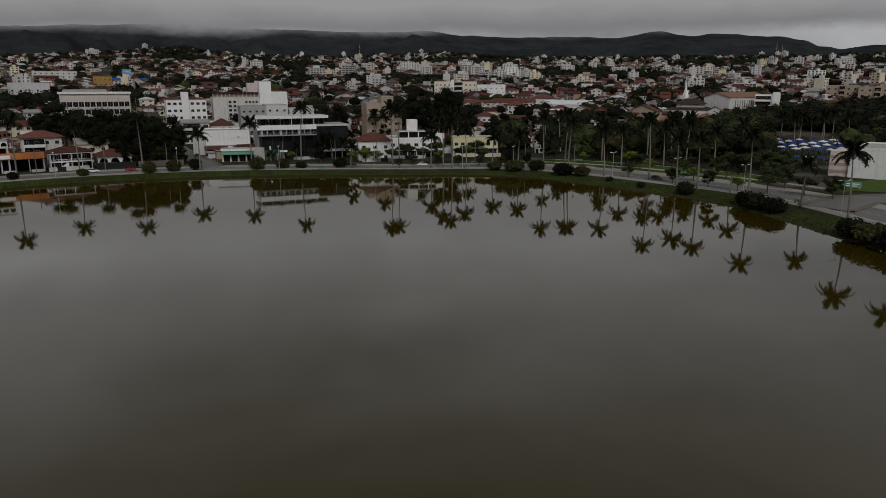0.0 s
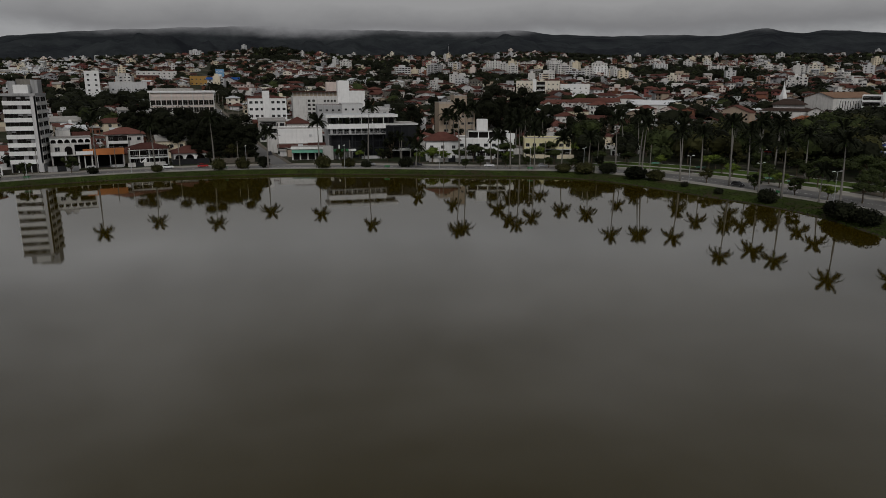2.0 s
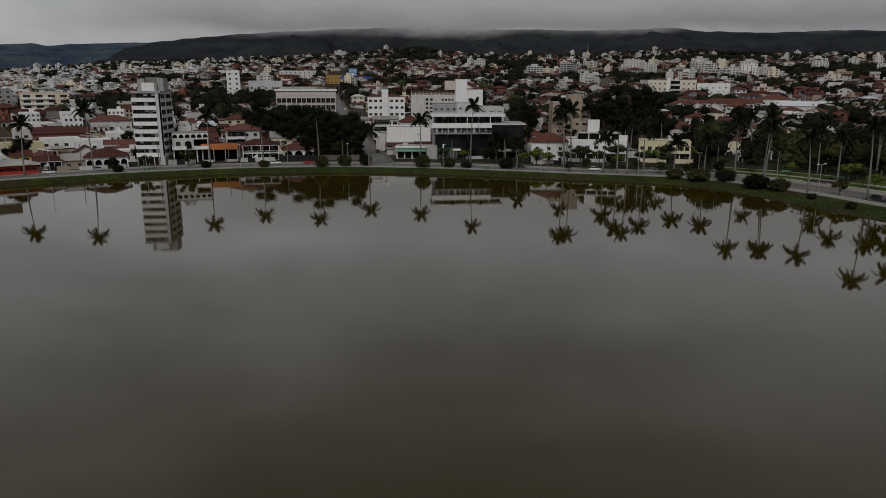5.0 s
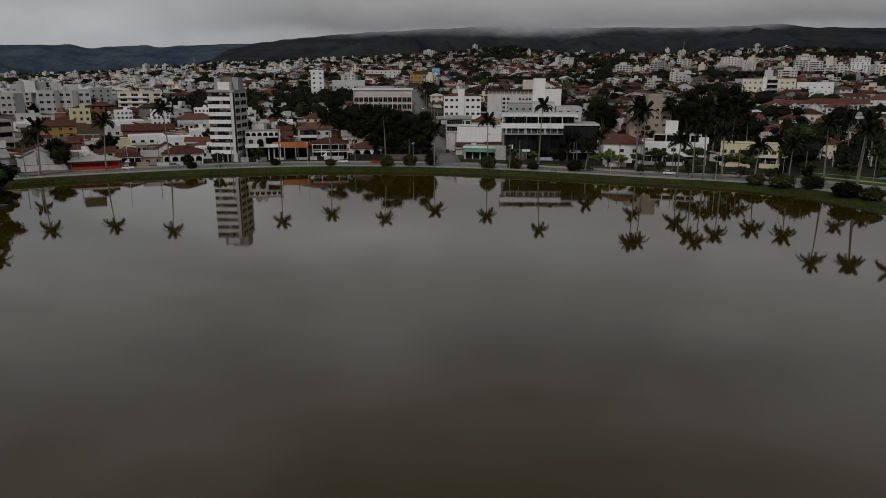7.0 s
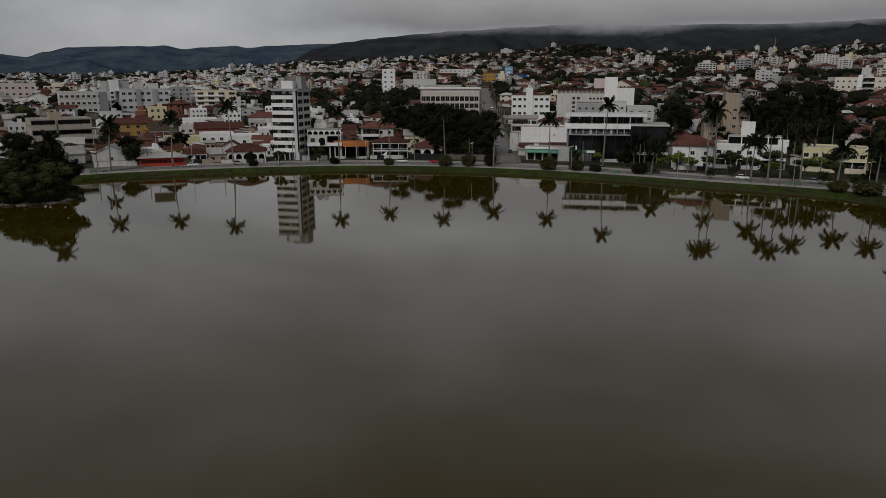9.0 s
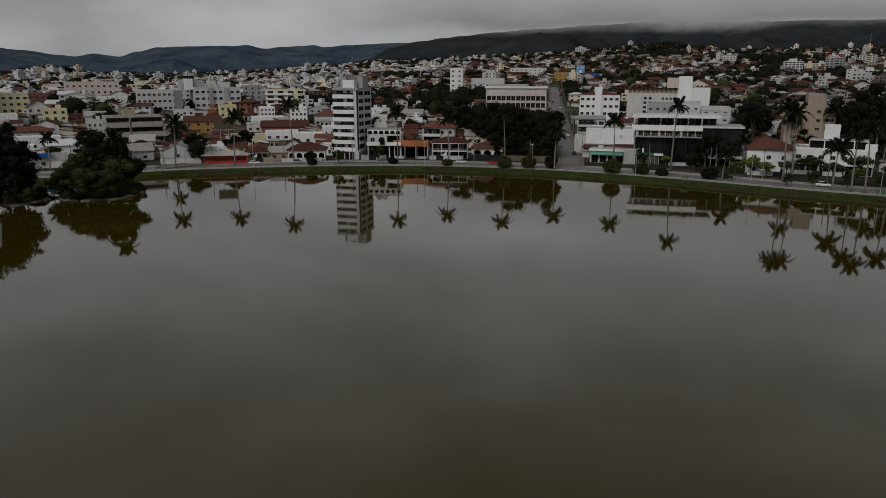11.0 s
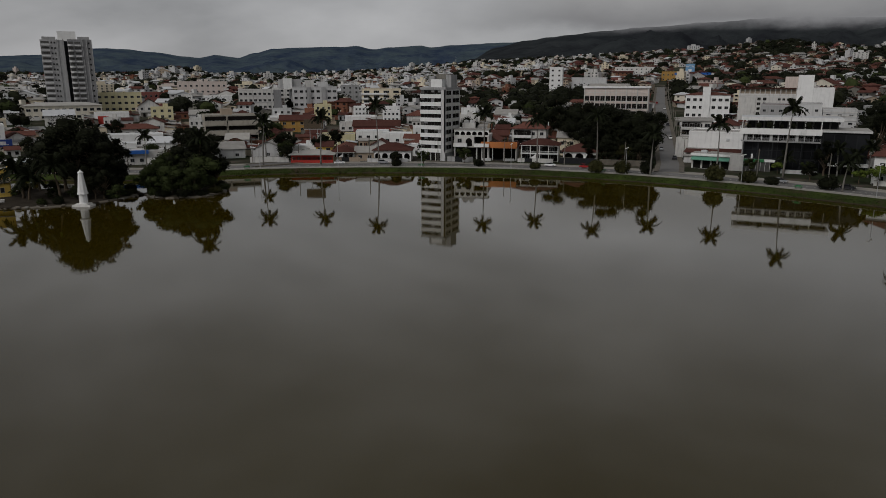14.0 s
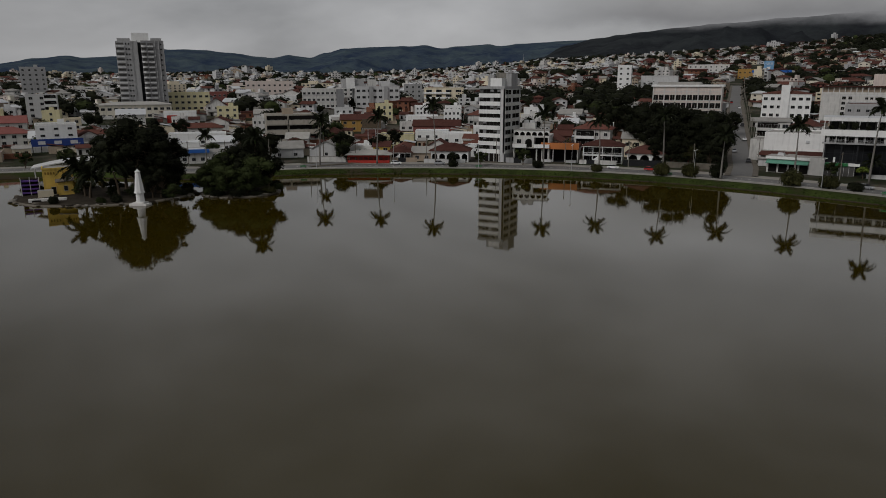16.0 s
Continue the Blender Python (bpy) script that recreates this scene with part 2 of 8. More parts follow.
def bank_material():
    """Turf of the lake bank: bright grass with worn, earthy patches."""
    m = bpy.data.materials.new("bank_turf")
    m.use_nodes = True
    t = m.node_tree
    b = t.nodes["Principled BSDF"]
    b.inputs["Roughness"].default_value = 0.95
    b.inputs["Specular IOR Level"].default_value = 0.05
    co = t.nodes.new("ShaderNodeTexCoord")
    n1 = t.nodes.new("ShaderNodeTexNoise")
    n1.inputs["Scale"].default_value, n1.inputs["Detail"].default_value = 0.11, 6.0
    n2 = t.nodes.new("ShaderNodeTexNoise")
    n2.inputs["Scale"].default_value, n2.inputs["Detail"].default_value = 2.5, 5.0
    for n in (n1, n2):
        t.links.new(co.outputs["Object"], n.inputs[0])
    r = t.nodes.new("ShaderNodeValToRGB")
    r.color_ramp.elements[0].position, r.color_ramp.elements[0].color = 0.38, (0.038, 0.053, 0.0125, 1)
    r.color_ramp.elements[1].position, r.color_ramp.elements[1].color = 0.66, (0.042, 0.034, 0.020, 1)
    e = r.color_ramp.elements.new(0.52)
    e.color = (0.025, 0.034, 0.0095, 1)
    t.links.new(n1.outputs[0], r.inputs[0])
    mx = t.nodes.new("ShaderNodeMix")
    mx.data_type, mx.blend_type = "RGBA", "OVERLAY"
    mx.inputs[0].default_value = 0.5
    t.links.new(r.outputs[0], mx.inputs[6])
    t.links.new(n2.outputs[0], mx.inputs[7])
    t.links.new(mx.outputs[2], b.inputs["Base Color"])
    return m


def water_material():
    """Still, muddy lake water: brown body, clear mirror, faint long ripples."""
    m = bpy.data.materials.new("muddy_water")
    m.use_nodes = True
    t = m.node_tree
    b = t.nodes["Principled BSDF"]
    b.inputs["Roughness"].default_value = 0.035
    b.inputs["IOR"].default_value = 1.5
    b.inputs["Specular Tint"].default_value = (0.988, 0.995, 0.935, 1)
    b.inputs["Specular IOR Level"].default_value = 0.5
    co = t.nodes.new("ShaderNodeTexCoord")
    n0 = t.nodes.new("ShaderNodeTexNoise")
    n0.inputs["Scale"].default_value, n0.inputs["Detail"].default_value = 0.012, 3.0
    t.links.new(co.outputs["Object"], n0.inputs[0])
    r = t.nodes.new("ShaderNodeValToRGB")
    r.color_ramp.elements[0].position, r.color_ramp.elements[0].color = 0.35, (0.0285, 0.0198, 0.0010, 1)
    r.color_ramp.elements[1].position, r.color_ramp.elements[1].color = 0.65, (0.0335, 0.0238, 0.0014, 1)
    t.links.new(n0.outputs[0], r.inputs[0])
    t.links.new(r.outputs[0], b.inputs["Base Color"])
    n1 = t.nodes.new("ShaderNodeTexNoise")
    n1.inputs["Scale"].default_value, n1.inputs["Detail"].default_value = 0.35, 3.0
    n2 = t.nodes.new("ShaderNodeTexNoise")
    n2.inputs["Scale"].default_value, n2.inputs["Detail"].default_value = 1.6, 2.0
    for n in (n1, n2):
        t.links.new(co.outputs["Object"], n.inputs[0])
    ad = t.nodes.new("ShaderNodeMath")
    ad.operation = "MULTIPLY_ADD"
    ad.inputs[1].default_value = 0.25
    t.links.new(n2.outputs[0], ad.inputs[0])
    t.links.new(n1.outputs[0], ad.inputs[2])
    bn = t.nodes.new("ShaderNodeBump")
    bn.inputs["Strength"].default_value, bn.inputs["Distance"].default_value = 0.07, 0.05
    t.links.new(ad.outputs[0], bn.inputs["Height"])
    t.links.new(bn.outputs[0], b.inputs["Normal"])
    return m


def hill_material(name, low, high):
    """Wooded and grassy slopes."""
    m = bpy.data.materials.new(name)
    m.use_nodes = True
    t = m.node_tree
    b = t.nodes["Principled BSDF"]
    b.inputs["Roughness"].default_value = 1.0
    b.inputs["Specular IOR Level"].default_value = 0.0
    co = t.nodes.new("ShaderNodeTexCoord")
    n1 = t.nodes.new("ShaderNodeTexNoise")
    n1.inputs["Scale"].default_value, n1.inputs["Detail"].default_value = 0.006, 12.0
    n1.inputs["Roughness"].default_value = 0.72
    t.links.new(co.outputs["Object"], n1.inputs[0])
    r = t.nodes.new("ShaderNodeValToRGB")
    r.color_ramp.elements[0].position, r.color_ramp.elements[0].color = 0.38, (*low, 1)
    r.color_ramp.elements[1].position, r.color_ramp.elements[1].color = 0.66, (*high, 1)
    t.links.new(n1.outputs[0], r.inputs[0])
    t.links.new(r.outputs[0], b.inputs["Base Color"])
    bn = t.nodes.new("ShaderNodeBump")
    bn.inputs["Strength"].default_value, bn.inputs["Distance"].default_value = 0.8, 30.0
    t.links.new(n1.outputs[0], bn.inputs["Height"])
    t.links.new(bn.outputs[0], b.inputs["Normal"])
    return m


M["ground"], M["bank"], M["water"] = ground_material(), bank_material(), water_material()
# aerial haze is mixed into these colours, most in the far range's blue
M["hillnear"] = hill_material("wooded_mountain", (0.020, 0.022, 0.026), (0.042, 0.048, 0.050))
M["hillfar"] = hill_material("haze_tinted_far_hills", (0.028, 0.042, 0.074), (0.078, 0.104, 0.112))


# ---- mesh tools ----
class Mesh:
    """Collects faces with material names and turns them into one mesh."""

    def __init__(self):
        self.v, self.f, self.m = [], [], []

    def face(self, pts, mat):
        i = len(self.v)
        self.v += [tuple(p) for p in pts]
        self.f.append(tuple(range(i, i + len(pts))))
        self.m.append(mat)

    def grid(self, verts, faces, mat):
        i = len(self.v)
        self.v += [tuple(p) for p in verts]
        self.f += [tuple(k + i for k in q) for q in faces]
        self.m += [mat] * len(faces)

    def box(self, x0, x1, y0, y1, z0, z1, mat, top=None, inset=0.0):
        s = inset
        vs = [(x0, y0, z0), (x1, y0, z0), (x1, y1, z0), (x0, y1, z0), (x0 + s, y0 + s, z1), (x1 - s, y0 + s, z1), (x1 - s, y1 - s, z1), (x0 + s, y1 - s, z1)]
        self.grid(vs, [(0, 1, 5, 4), (1, 2, 6, 5), (2, 3, 7, 6), (3, 0, 4, 7), (3, 2, 1, 0)], mat)
        self.grid(vs[4:], [(0, 1, 2, 3)], top or mat)

    def hip(self, x0, x1, y0, y1, z, rise, mat, over=0.6, thick=0.18):
        """Hipped roof with overhanging, thick eaves."""
        x0, x1, y0, y1 = x0 - over, x1 + over, y0 - over, y1 + over
        w, d = x1 - x0, y1 - y0
        k = min(w, d) / 2
        if w >= d:
            a, b = (x0 + k, (y0 + y1) / 2, z + rise), (x1 - k, (y0 + y1) / 2, z + rise)
        else:
            a, b = ((x0 + x1) / 2, y0 + k, z + rise), ((x0 + x1) / 2, y1 - k, z + rise)
        lo = [(x0, y0, z), (x1, y0, z), (x1, y1, z), (x0, y1, z)]
        up = [(p[0], p[1], z + thick) for p in lo]
        self.grid(lo + up, [(0, 1, 5, 4), (1, 2, 6, 5), (2, 3, 7, 6), (3, 0, 4, 7), (3, 2, 1, 0)], mat)
        if w >= d:
            self.grid(up + [a, b], [(0, 1, 5, 4), (1, 2, 5), (2, 3, 4, 5), (3, 0, 4)], mat)
        else:
            self.grid(up + [a, b], [(0, 1, 4), (1, 2, 5, 4), (2, 3, 5), (3, 0, 4, 5)], mat)

    def gable(self, x0, x1, y0, y1, z, rise, mat, along="x", over=0.5, thick=0.16):
        """Two thick slopes; ridge along x or y."""
        if along == "x":
            ya, ym, yb = y0 - over, (y0 + y1) / 2, y1 + over
            xa, xb = x0 - over, x1 + over
            prof = [(ya, z), (ym, z + rise), (yb, z), (yb, z + thick), (ym, z + rise + thick), (ya, z + thick)]
            vs = [(xa, p, q) for p, q in prof] + [(xb, p, q) for p, q in prof]
        else:
            xa, xm, xb = x0 - over, (x0 + x1) / 2, x1 + over
            prof = [(xa, z), (xm, z + rise), (xb, z), (xb, z + thick), (xm, z + rise + thick), (xa, z + thick)]
            vs = [(p, y0 - over, q) for p, q in prof] + [(p, y1 + over, q) for p, q in prof]
        fs = [(i, (i + 1) % 6, (i + 1) % 6 + 6, i + 6) for i in range(6)]
        fs += [(0, 5, 4, 1), (1, 4, 3, 2), (6, 7, 10, 11), (7, 8, 9, 10)]
        self.grid(vs, fs, mat)

    def tube(self, pts, radii, mat, n=8, cap=True):
        rings = []
        for i, p in enumerate(pts):
            p = Vector(p)
            d = (Vector(pts[min(i + 1, len(pts) - 1)]) - Vector(pts[max(i - 1, 0)])).normalized()
            u = d.orthogonal().normalized()
            w = d.cross(u)
            rings.append([p + (u * math.cos(2 * math.pi * k / n) + w * math.sin(2 * math.pi * k / n)) * radii[i] for k in range(n)])
        vs = [v for r in rings for v in r]
        fs = [(i * n + k, i * n + (k + 1) % n, (i + 1) * n + (k + 1) % n, (i + 1) * n + k) for i in range(len(pts) - 1) for k in range(n)]
        if cap:
            fs += [tuple(range((len(pts) - 1) * n, len(pts) * n)), tuple(reversed(range(n)))]
        self.grid(vs, fs, mat)

    def data(self, name, smooth=False):
        me = bpy.data.meshes.new(name)
        me.from_pydata(self.v, [], self.f)
        keys = list(dict.fromkeys(self.m))
        for k in keys:
            me.materials.append(M[k])
        me.polygons.foreach_set("material_index", [keys.index(k) for k in self.m])
        if smooth:
            me.polygons.foreach_set("use_smooth", [True] * len(self.f))
        me.update()
        return me


def part(name, mesh, parent=None, label="", at=None, smooth=False):
    """One mesh object, under a thing or a part."""
    ob = new(name, mesh.data(name, smooth) if isinstance(mesh, Mesh) else mesh)
    ob.parent = parent
    if at is not None:
        ob.matrix_basis = at
    if label:
        ob["label"] = label
    return ob


def thing(name, label, category, at=None, group="", kind=""):
    """An empty at the base of a thing, which parents its parts."""
    ob = new(name)
    ob.empty_display_size = 0.5
    if at is not None:
        ob.matrix_basis = at
    return tagged(ob, label, category, group, kind)


# ---- the lie of the land ----
SHORE_KEYS = [(-176, 138), (-150, 151), (-122, 163), (-102, 184), (-87, 196), (-54, 214), (-20, 225), (10, 227.5), (40, 224), (70, 214.5), (95, 204),
              (122, 193), (137, 180), (146, 161), (152, 140), (158, 120), (159.5, 105), (157, 89), (152, 70), (147, 50), (139, 15), (120, -45),
              (70, -95), (0, -112), (-80, -98), (-150, -50), (-195, 30), (-200, 100)]
CENTRE = Vector((50.0, -10.0))


def closed_curve(keys, per=8):
    out, n = [], len(keys)
    for i in range(n):
        p0, p1, p2, p3 = (Vector(keys[(i + k) % n]) for k in (-1, 0, 1, 2))
        for s in range(per):
            u = s / per
            out.append(0.5 * ((2 * p1) + (p2 - p0) * u + (2 * p0 - 5 * p1 + 4 * p2 - p3) * u * u + (3 * p1 - p0 - 3 * p2 + p3) * u ** 3))
    return out


SHORE = closed_curve(SHORE_KEYS)
NS = len(SHORE)
NORMAL = []
for i in range(NS):
    acc = Vector((0, 0))
    for k in range(-6, 7):
        d = SHORE[(i + k + 1) % NS] - SHORE[(i + k - 1) % NS]
        acc += Vector((-d.y, d.x)).normalized()
    NORMAL.append(acc.normalized())
WIDEN = []
for i in range(NS):
    p = SHORE[i]
    k = max(0.0, min(1.0, (p.x - 110) / 40)) * max(0.0, min(1.0, (p.y - 20) / 40))
    WIDEN.append(1.0 + 0.35 * k)


# the lake lies below the town's level; its edge and the islets stand further out accordingly
WATER = -1.0
OVER = Vector((48.0, -15.0, 32.3))
OUT = 1 + (0.0 - WATER) / OVER.z
GROW = Matrix.Translation(OVER) @ Matrix.Scale(OUT, 4) @ Matrix.Translation(-OVER)
EDGE = []
for i in range(NS):
    EDGE.append(max(0.0, min(9.7, (OUT - 1) * (SHORE[i] - OVER.xy).dot(NORMAL[i]) / WIDEN[i])))


def bank_height(i, off):
    """Height of the grass bank between the water's edge and the promenade."""
    e = EDGE[i % NS]
    f = max(0.0, min(1.0, (off - e) / (11.0 - e)))
    return WATER - 0.02 + (0.68 - WATER) * f ** 0.72


# how steeply the outer town climbs, by bearing west of north
CLIMB = [(-180, 0.062), (-40, 0.063), (4, 0.066), (10, 0.058), (15, 0.0525), (20, 0.046), (25, 0.035), (30, 0.025), (36, 0.020), (60, 0.021), (180, 0.02)]
# knolls with houses on them: bearing, distance, height, breadth in degrees, depth
KNOLLS = [(-2.0, 1760, 17, 3.6, 300), (-22.5, 1720, 11, 4.0, 300), (43.8, 1300, 15, 2.2, 170)]


def terrain(x, y):
    """Height of the town's ground: level round the lake, then rising to the foot of the mountains."""
    r = math.hypot(x - CENTRE.x, y - CENTRE.y)
    a = max(0.0, r - 300)
    if a < 200:
        return 0.7 + 0.085 * a * a / (a + 40)
    az = math.degrees(math.atan2(CENTRE.x - x, y - CENTRE.y))
    for (a0, s0), (a1, s1) in zip(CLIMB[:-1], CLIMB[1:]):
        if a0 <= az <= a1:
            slope = s0 + (s1 - s0) * (az - a0) / (a1 - a0)
    z = 0.7 + 0.085 * 200 * 200 / 240 + slope * (min(a, 1350) - 200)
    for ka, kr, kh, kw, kd in KNOLLS:
        q = ((az - ka) / kw) ** 2 + ((r - kr) / kd) ** 2
        if q < 9:
            z += kh * math.exp(-q)
    return z


def shore_distance(x, y):
    """Metres from the waterline, below zero over the lake."""
    p = Vector((x, y))
    i = min(range(NS), key=lambda k: (SHORE[k] - p).length_squared)
    d = (p - SHORE[i]).length
    return d if (p - SHORE[i]).dot(NORMAL[i]) > 0 else -d


def bank_place(x, y):
    """A spot for a plant of the bank: kept off the water, with the height of its foot."""
    for _ in range(40):
        i = min(range(NS), key=lambda k: (SHORE[k] - Vector((x, y))).length_squared)
        off = (Vector((x, y)) - SHORE[i]).dot(NORMAL[i]) / WIDEN[i]
        if off > EDGE[i] + 0.7:
            break
        x, y = x + NORMAL[i].x * 0.4, y + NORMAL[i].y * 0.4
    return x, y, bank_height(i, off) if off < 11 else 0.68


def along(i, off):
    """A point off metres inland of the waterline; the bank and road widen beside the park."""
    i %= NS
    w = WIDEN[i] if off > 0 else 1.0
    return SHORE[i] + NORMAL[i] * off * w


# ---- large structure ----
def ring_strip(name, offs, mat, label, i0=0, i1=None, thick=0.0):
    """A strip that follows the shore: pairs of (offset, height)."""
    m = Mesh()
    idx = range(NS + 1) if i1 is None else range(i0, i1 + 1)
    vs = []
    for i in idx:
        for off, z in offs:
            p = along(i, off)
            vs.append((p.x, p.y, z))
    k = len(offs)
    fs = [(r * k + c, r * k + c + 1, (r + 1) * k + c + 1, (r + 1) * k + c) for r in range(len(idx) - 1) for c in range(k - 1)]
    m.grid(vs, [tuple(reversed(f)) for f in fs], mat)
    ob = part(name, m)
    return tagged(ob, label, name, kind="structure")


def build_water():
    m = Mesh()
    m.face([(*along(i, EDGE[i] + 1.2), WATER) for i in reversed(range(NS))], "water")
    tagged(part("water", m), "still muddy brown lake mirroring the grey sky", "lake", kind="structure")


def build_ground():
    m = Mesh()
    bank = [(-14, -2.5), (-5, -1.4), (-1.5, -0.5)]
    steps = [0.0, 0.07, 0.2, 0.38, 0.58, 0.8, 1.0]
    offs = [-14, -5, -1.5, 0.0, 0.35, 1.2, 3.0, 6.0, 9.0, 11.0, 11.3, 28.7, 29, 36, 48, 62, 80, 100, 125, 150, 180, 215, 255, 300, 360, 430, 520, 600, 680, 760, 850, 950, 1050, 1150, 1250, 1350, 1450, 1550, 1650, 1750, 1900, 2300, 3200, 4700]
    prof = {11.3: 0.35, 28.7: 0.35}
    vs, fs, mats = [], [], []
    k = len(offs)
    for i in range(NS):
        for c, off in enumerate(offs):
            if c < 3:
                p = along(i, EDGE[i] + bank[c][0])
                z = WATER + bank[c][1]
            elif c < 10:
                wob = noise.noise(Vector((SHORE[i].x * 0.12, SHORE[i].y * 0.12, 3))) * 0.4 if c < 6 else 0.0
                o = EDGE[i] + (11.0 - EDGE[i]) * steps[c - 3]
                p = along(i, o + wob)
                z = bank_height(i, o) + (0.07 * noise.noise(Vector((p.x * 0.3, p.y * 0.3, 0))) if 4 < c < 9 else 0.0)
            else:
                p = along(i, off)
                z = prof[off] if off in prof else terrain(p.x, p.y)
            if off > 1800:
                z += 6 * noise.noise(Vector((p.x * 0.004, p.y * 0.004, 0)))
            vs.append((p.x, p.y, z))
    for i in range(NS):
        for c in range(k - 1):
            a, b = i * k, (i + 1) % NS * k
            fs.append((a + c, b + c, b + c + 1, a + c + 1))
            mats.append("soil" if c < 4 else "bank" if offs[c + 1] <= 11.3 else "ground")
    m.v, m.f, m.m = vs, fs, mats
    # lake bed
    m.face([vs[i * k] for i in range(NS)][::-1], "earth")
    me = m.data("ground", True)
    tagged(part("ground", me), "grassy lake bank and rising town ground", "ground", kind="structure")


def build_roads():
    ring_strip("promenade", [(11.0, 0.40), (11.05, 0.74), (14.2, 0.76), (14.25, 0.45)], "paving", "pale paved lakeside promenade with a kerb")
    ring_strip("road", [(14.2, 0.60), (19, 0.64), (24.3, 0.60)], "asphalt", "damp grey asphalt road round the lake")
    ring_strip("pavement", [(24.2, 0.45), (24.25, 0.74), (28.9, 0.76), (29.0, 0.5)], "paving", "pale pavement in front of the lakeside houses")
    ring_strip("kerb", [(13.9, 0.762), (13.92, 0.775), (14.24, 0.775), (14.27, 0.45)], "kerb", "pale concrete kerb of the promenade")
    m = Mesh()
    for i in range(0, NS, 1):
        for s in (0.1, 0.6):
            a, b = along(i, 19.2).lerp(along(i + 1, 19.2), s), along(i, 19.2).lerp(along(i + 1, 19.2), s + 0.25)
            c, d = along(i, 19.38).lerp(along(i + 1, 19.38), s + 0.25), along(i, 19.38).lerp(along(i + 1, 19.38), s)
            m.face([(q.x, q.y, 0.652) for q in (a, b, c, d)][::-1], "mark")
    tagged(part("road_marking", m), "worn white dashed centre line", "road marking", kind="structure")


def build_street(name, pts, width, label):
    """A street that climbs into the town, with kerbed pavements on both sides."""
    m, side = Mesh(), Mesh()
    path = []
    for a, b in zip(pts[:-1], pts[1:]):
        n = max(2, int((Vector(b) - Vector(a)).length / 8))
        path += [Vector(a).lerp(Vector(b), i / n) for i in range(n)]
    path.append(Vector(pts[-1]))
    rows = []
    for i, p in enumerate(path):
        d = (path[min(i + 1, len(path) - 1)] - path[max(i - 1, 0)]).normalized()
        q = Vector((d.y, -d.x))
        rows.append((p, q))
    h = width / 2

    def line(off, dz):
        return [((p + q * off).x, (p + q * off).y, max(terrain(p.x, p.y), 0.7) + dz) for p, q in rows]

    def ribbon(mesh, l0, l1, mat):
        n = len(l0)
        mesh.grid(l0 + l1, [(i, n + i, n + i + 1, i + 1) for i in range(n - 1)], mat)

    ribbon(m, line(-h, 0.10), line(h, 0.10), "asphalt")
    for s in (-1, 1):
        a, b, c = line(s * h, 0.05), line(s * h, 0.26), line(s * (h + 1.8), 0.26)
        d = line(s * (h + 1.8), -0.3)
        for u, v in ((a, b), (b, c), (c, d)):
            ribbon(side, *((v, u) if s < 0 else (u, v)), "stone")
    ob = tagged(part(name, m), label, "street", kind="structure")
    tagged(part(name + "_pavement", side), "grey stone pavements along the street", "pavement", kind="structure")
    return ob


RIDGE_FAR = [(75, 0.020), (61, 0.018), (58.4, 0.025), (56.5, 0.0285), (55.6, 0.0262), (53, 0.0285), (50, 0.0375), (47.8, 0.0375), (45.5, 0.034), (43, 0.0285), (42.3, 0.0275), (40.8, 0.0313), (39.4, 0.0278), (38, 0.0345), (36.7, 0.040), (34.7, 0.0420), (31.2, 0.0435), (30.2, 0.0445), (29, 0.0405), (27.5, 0.0430), (25.2, 0.0455), (24.3, 0.0430), (22.5, 0.0462), (19, 0.0490), (15, 0.053), (10, 0.057), (0, 0.05)]
RIDGE_NEAR = [(23, 0.010), (21, 0.030), (19, 0.043), (17, 0.051), (15.2, 0.0555), (13, 0.0595), (11, 0.0635), (7, 0.068), (3, 0.072), (-2.5, 0.076), (-7, 0.072), (-11, 0.072), (-16, 0.070), (-20, 0.0705), (-22, 0.072), (-25, 0.066), (-29, 0.063), (-34, 0.0635), (-37, 0.061), (-40.3, 0.069), (-42.6, 0.062), (-44.3, 0.0645), (-48.9, 0.059), (-50.4, 0.054), (-51.6, 0.046), (-53, 0.042), (-54.3, 0.046), (-56, 0.046), (-62, 0.040), (-80, 0.03)]


def build_ridge(name, keys, dist, depth, mat, label, seed):
    """A range of hills: a slope that climbs to its crest and falls behind it."""
    m = Mesh()
    az0, az1 = keys[0][0], keys[-1][0]
    n, rows = 420, [k / 20 for k in range(21)] + [1.15]
    vs = []
    for i in range(n):
        az = az0 + (az1 - az0) * i / (n - 1)
        for (a, ta), (b, tb) in zip(keys[:-1], keys[1:]):
            if a >= az >= b:
                u = (a - az) / (a - b)
                u = u * u * (3 - 2 * u)
                crest = ta + (tb - ta) * u
        s, c = -math.sin(radians(az)), math.cos(radians(az))
        top = 32 + crest * dist + 4 * noise.noise(Vector((az * 1.1, seed, 0)))
        for r in rows:
            rr = dist - depth * (1 - r)
            x, y = CENTRE.x + s * rr, CENTRE.y + c * rr
            base = 45.0
            f = r ** 1.25 if r <= 1 else 1 - (r - 1) * 2
            z = base + (top - base) * f
            if 0.05 < r < 0.95:
                z += (top - base) * (0.30 * noise.fractal(Vector((x * 0.0022, y * 0.0022, seed)), 1.0, 2.0, 4) + 0.12 * noise.fractal(Vector((x * 0.011, y * 0.007, seed)), 0.9, 2.0, 4)) * min(1.0, (1 - r) * 1.9)
            vs.append((x, y, z))
    k = len(rows)
    m.grid(vs, [(i * k + c, i * k + c + 1, (i + 1) * k + c + 1, (i + 1) * k + c) for i in range(n - 1) for c in range(k - 1)], mat)
    me = m.data(name, True)
    tagged(part(name, me), label, "mountain", kind="structure")


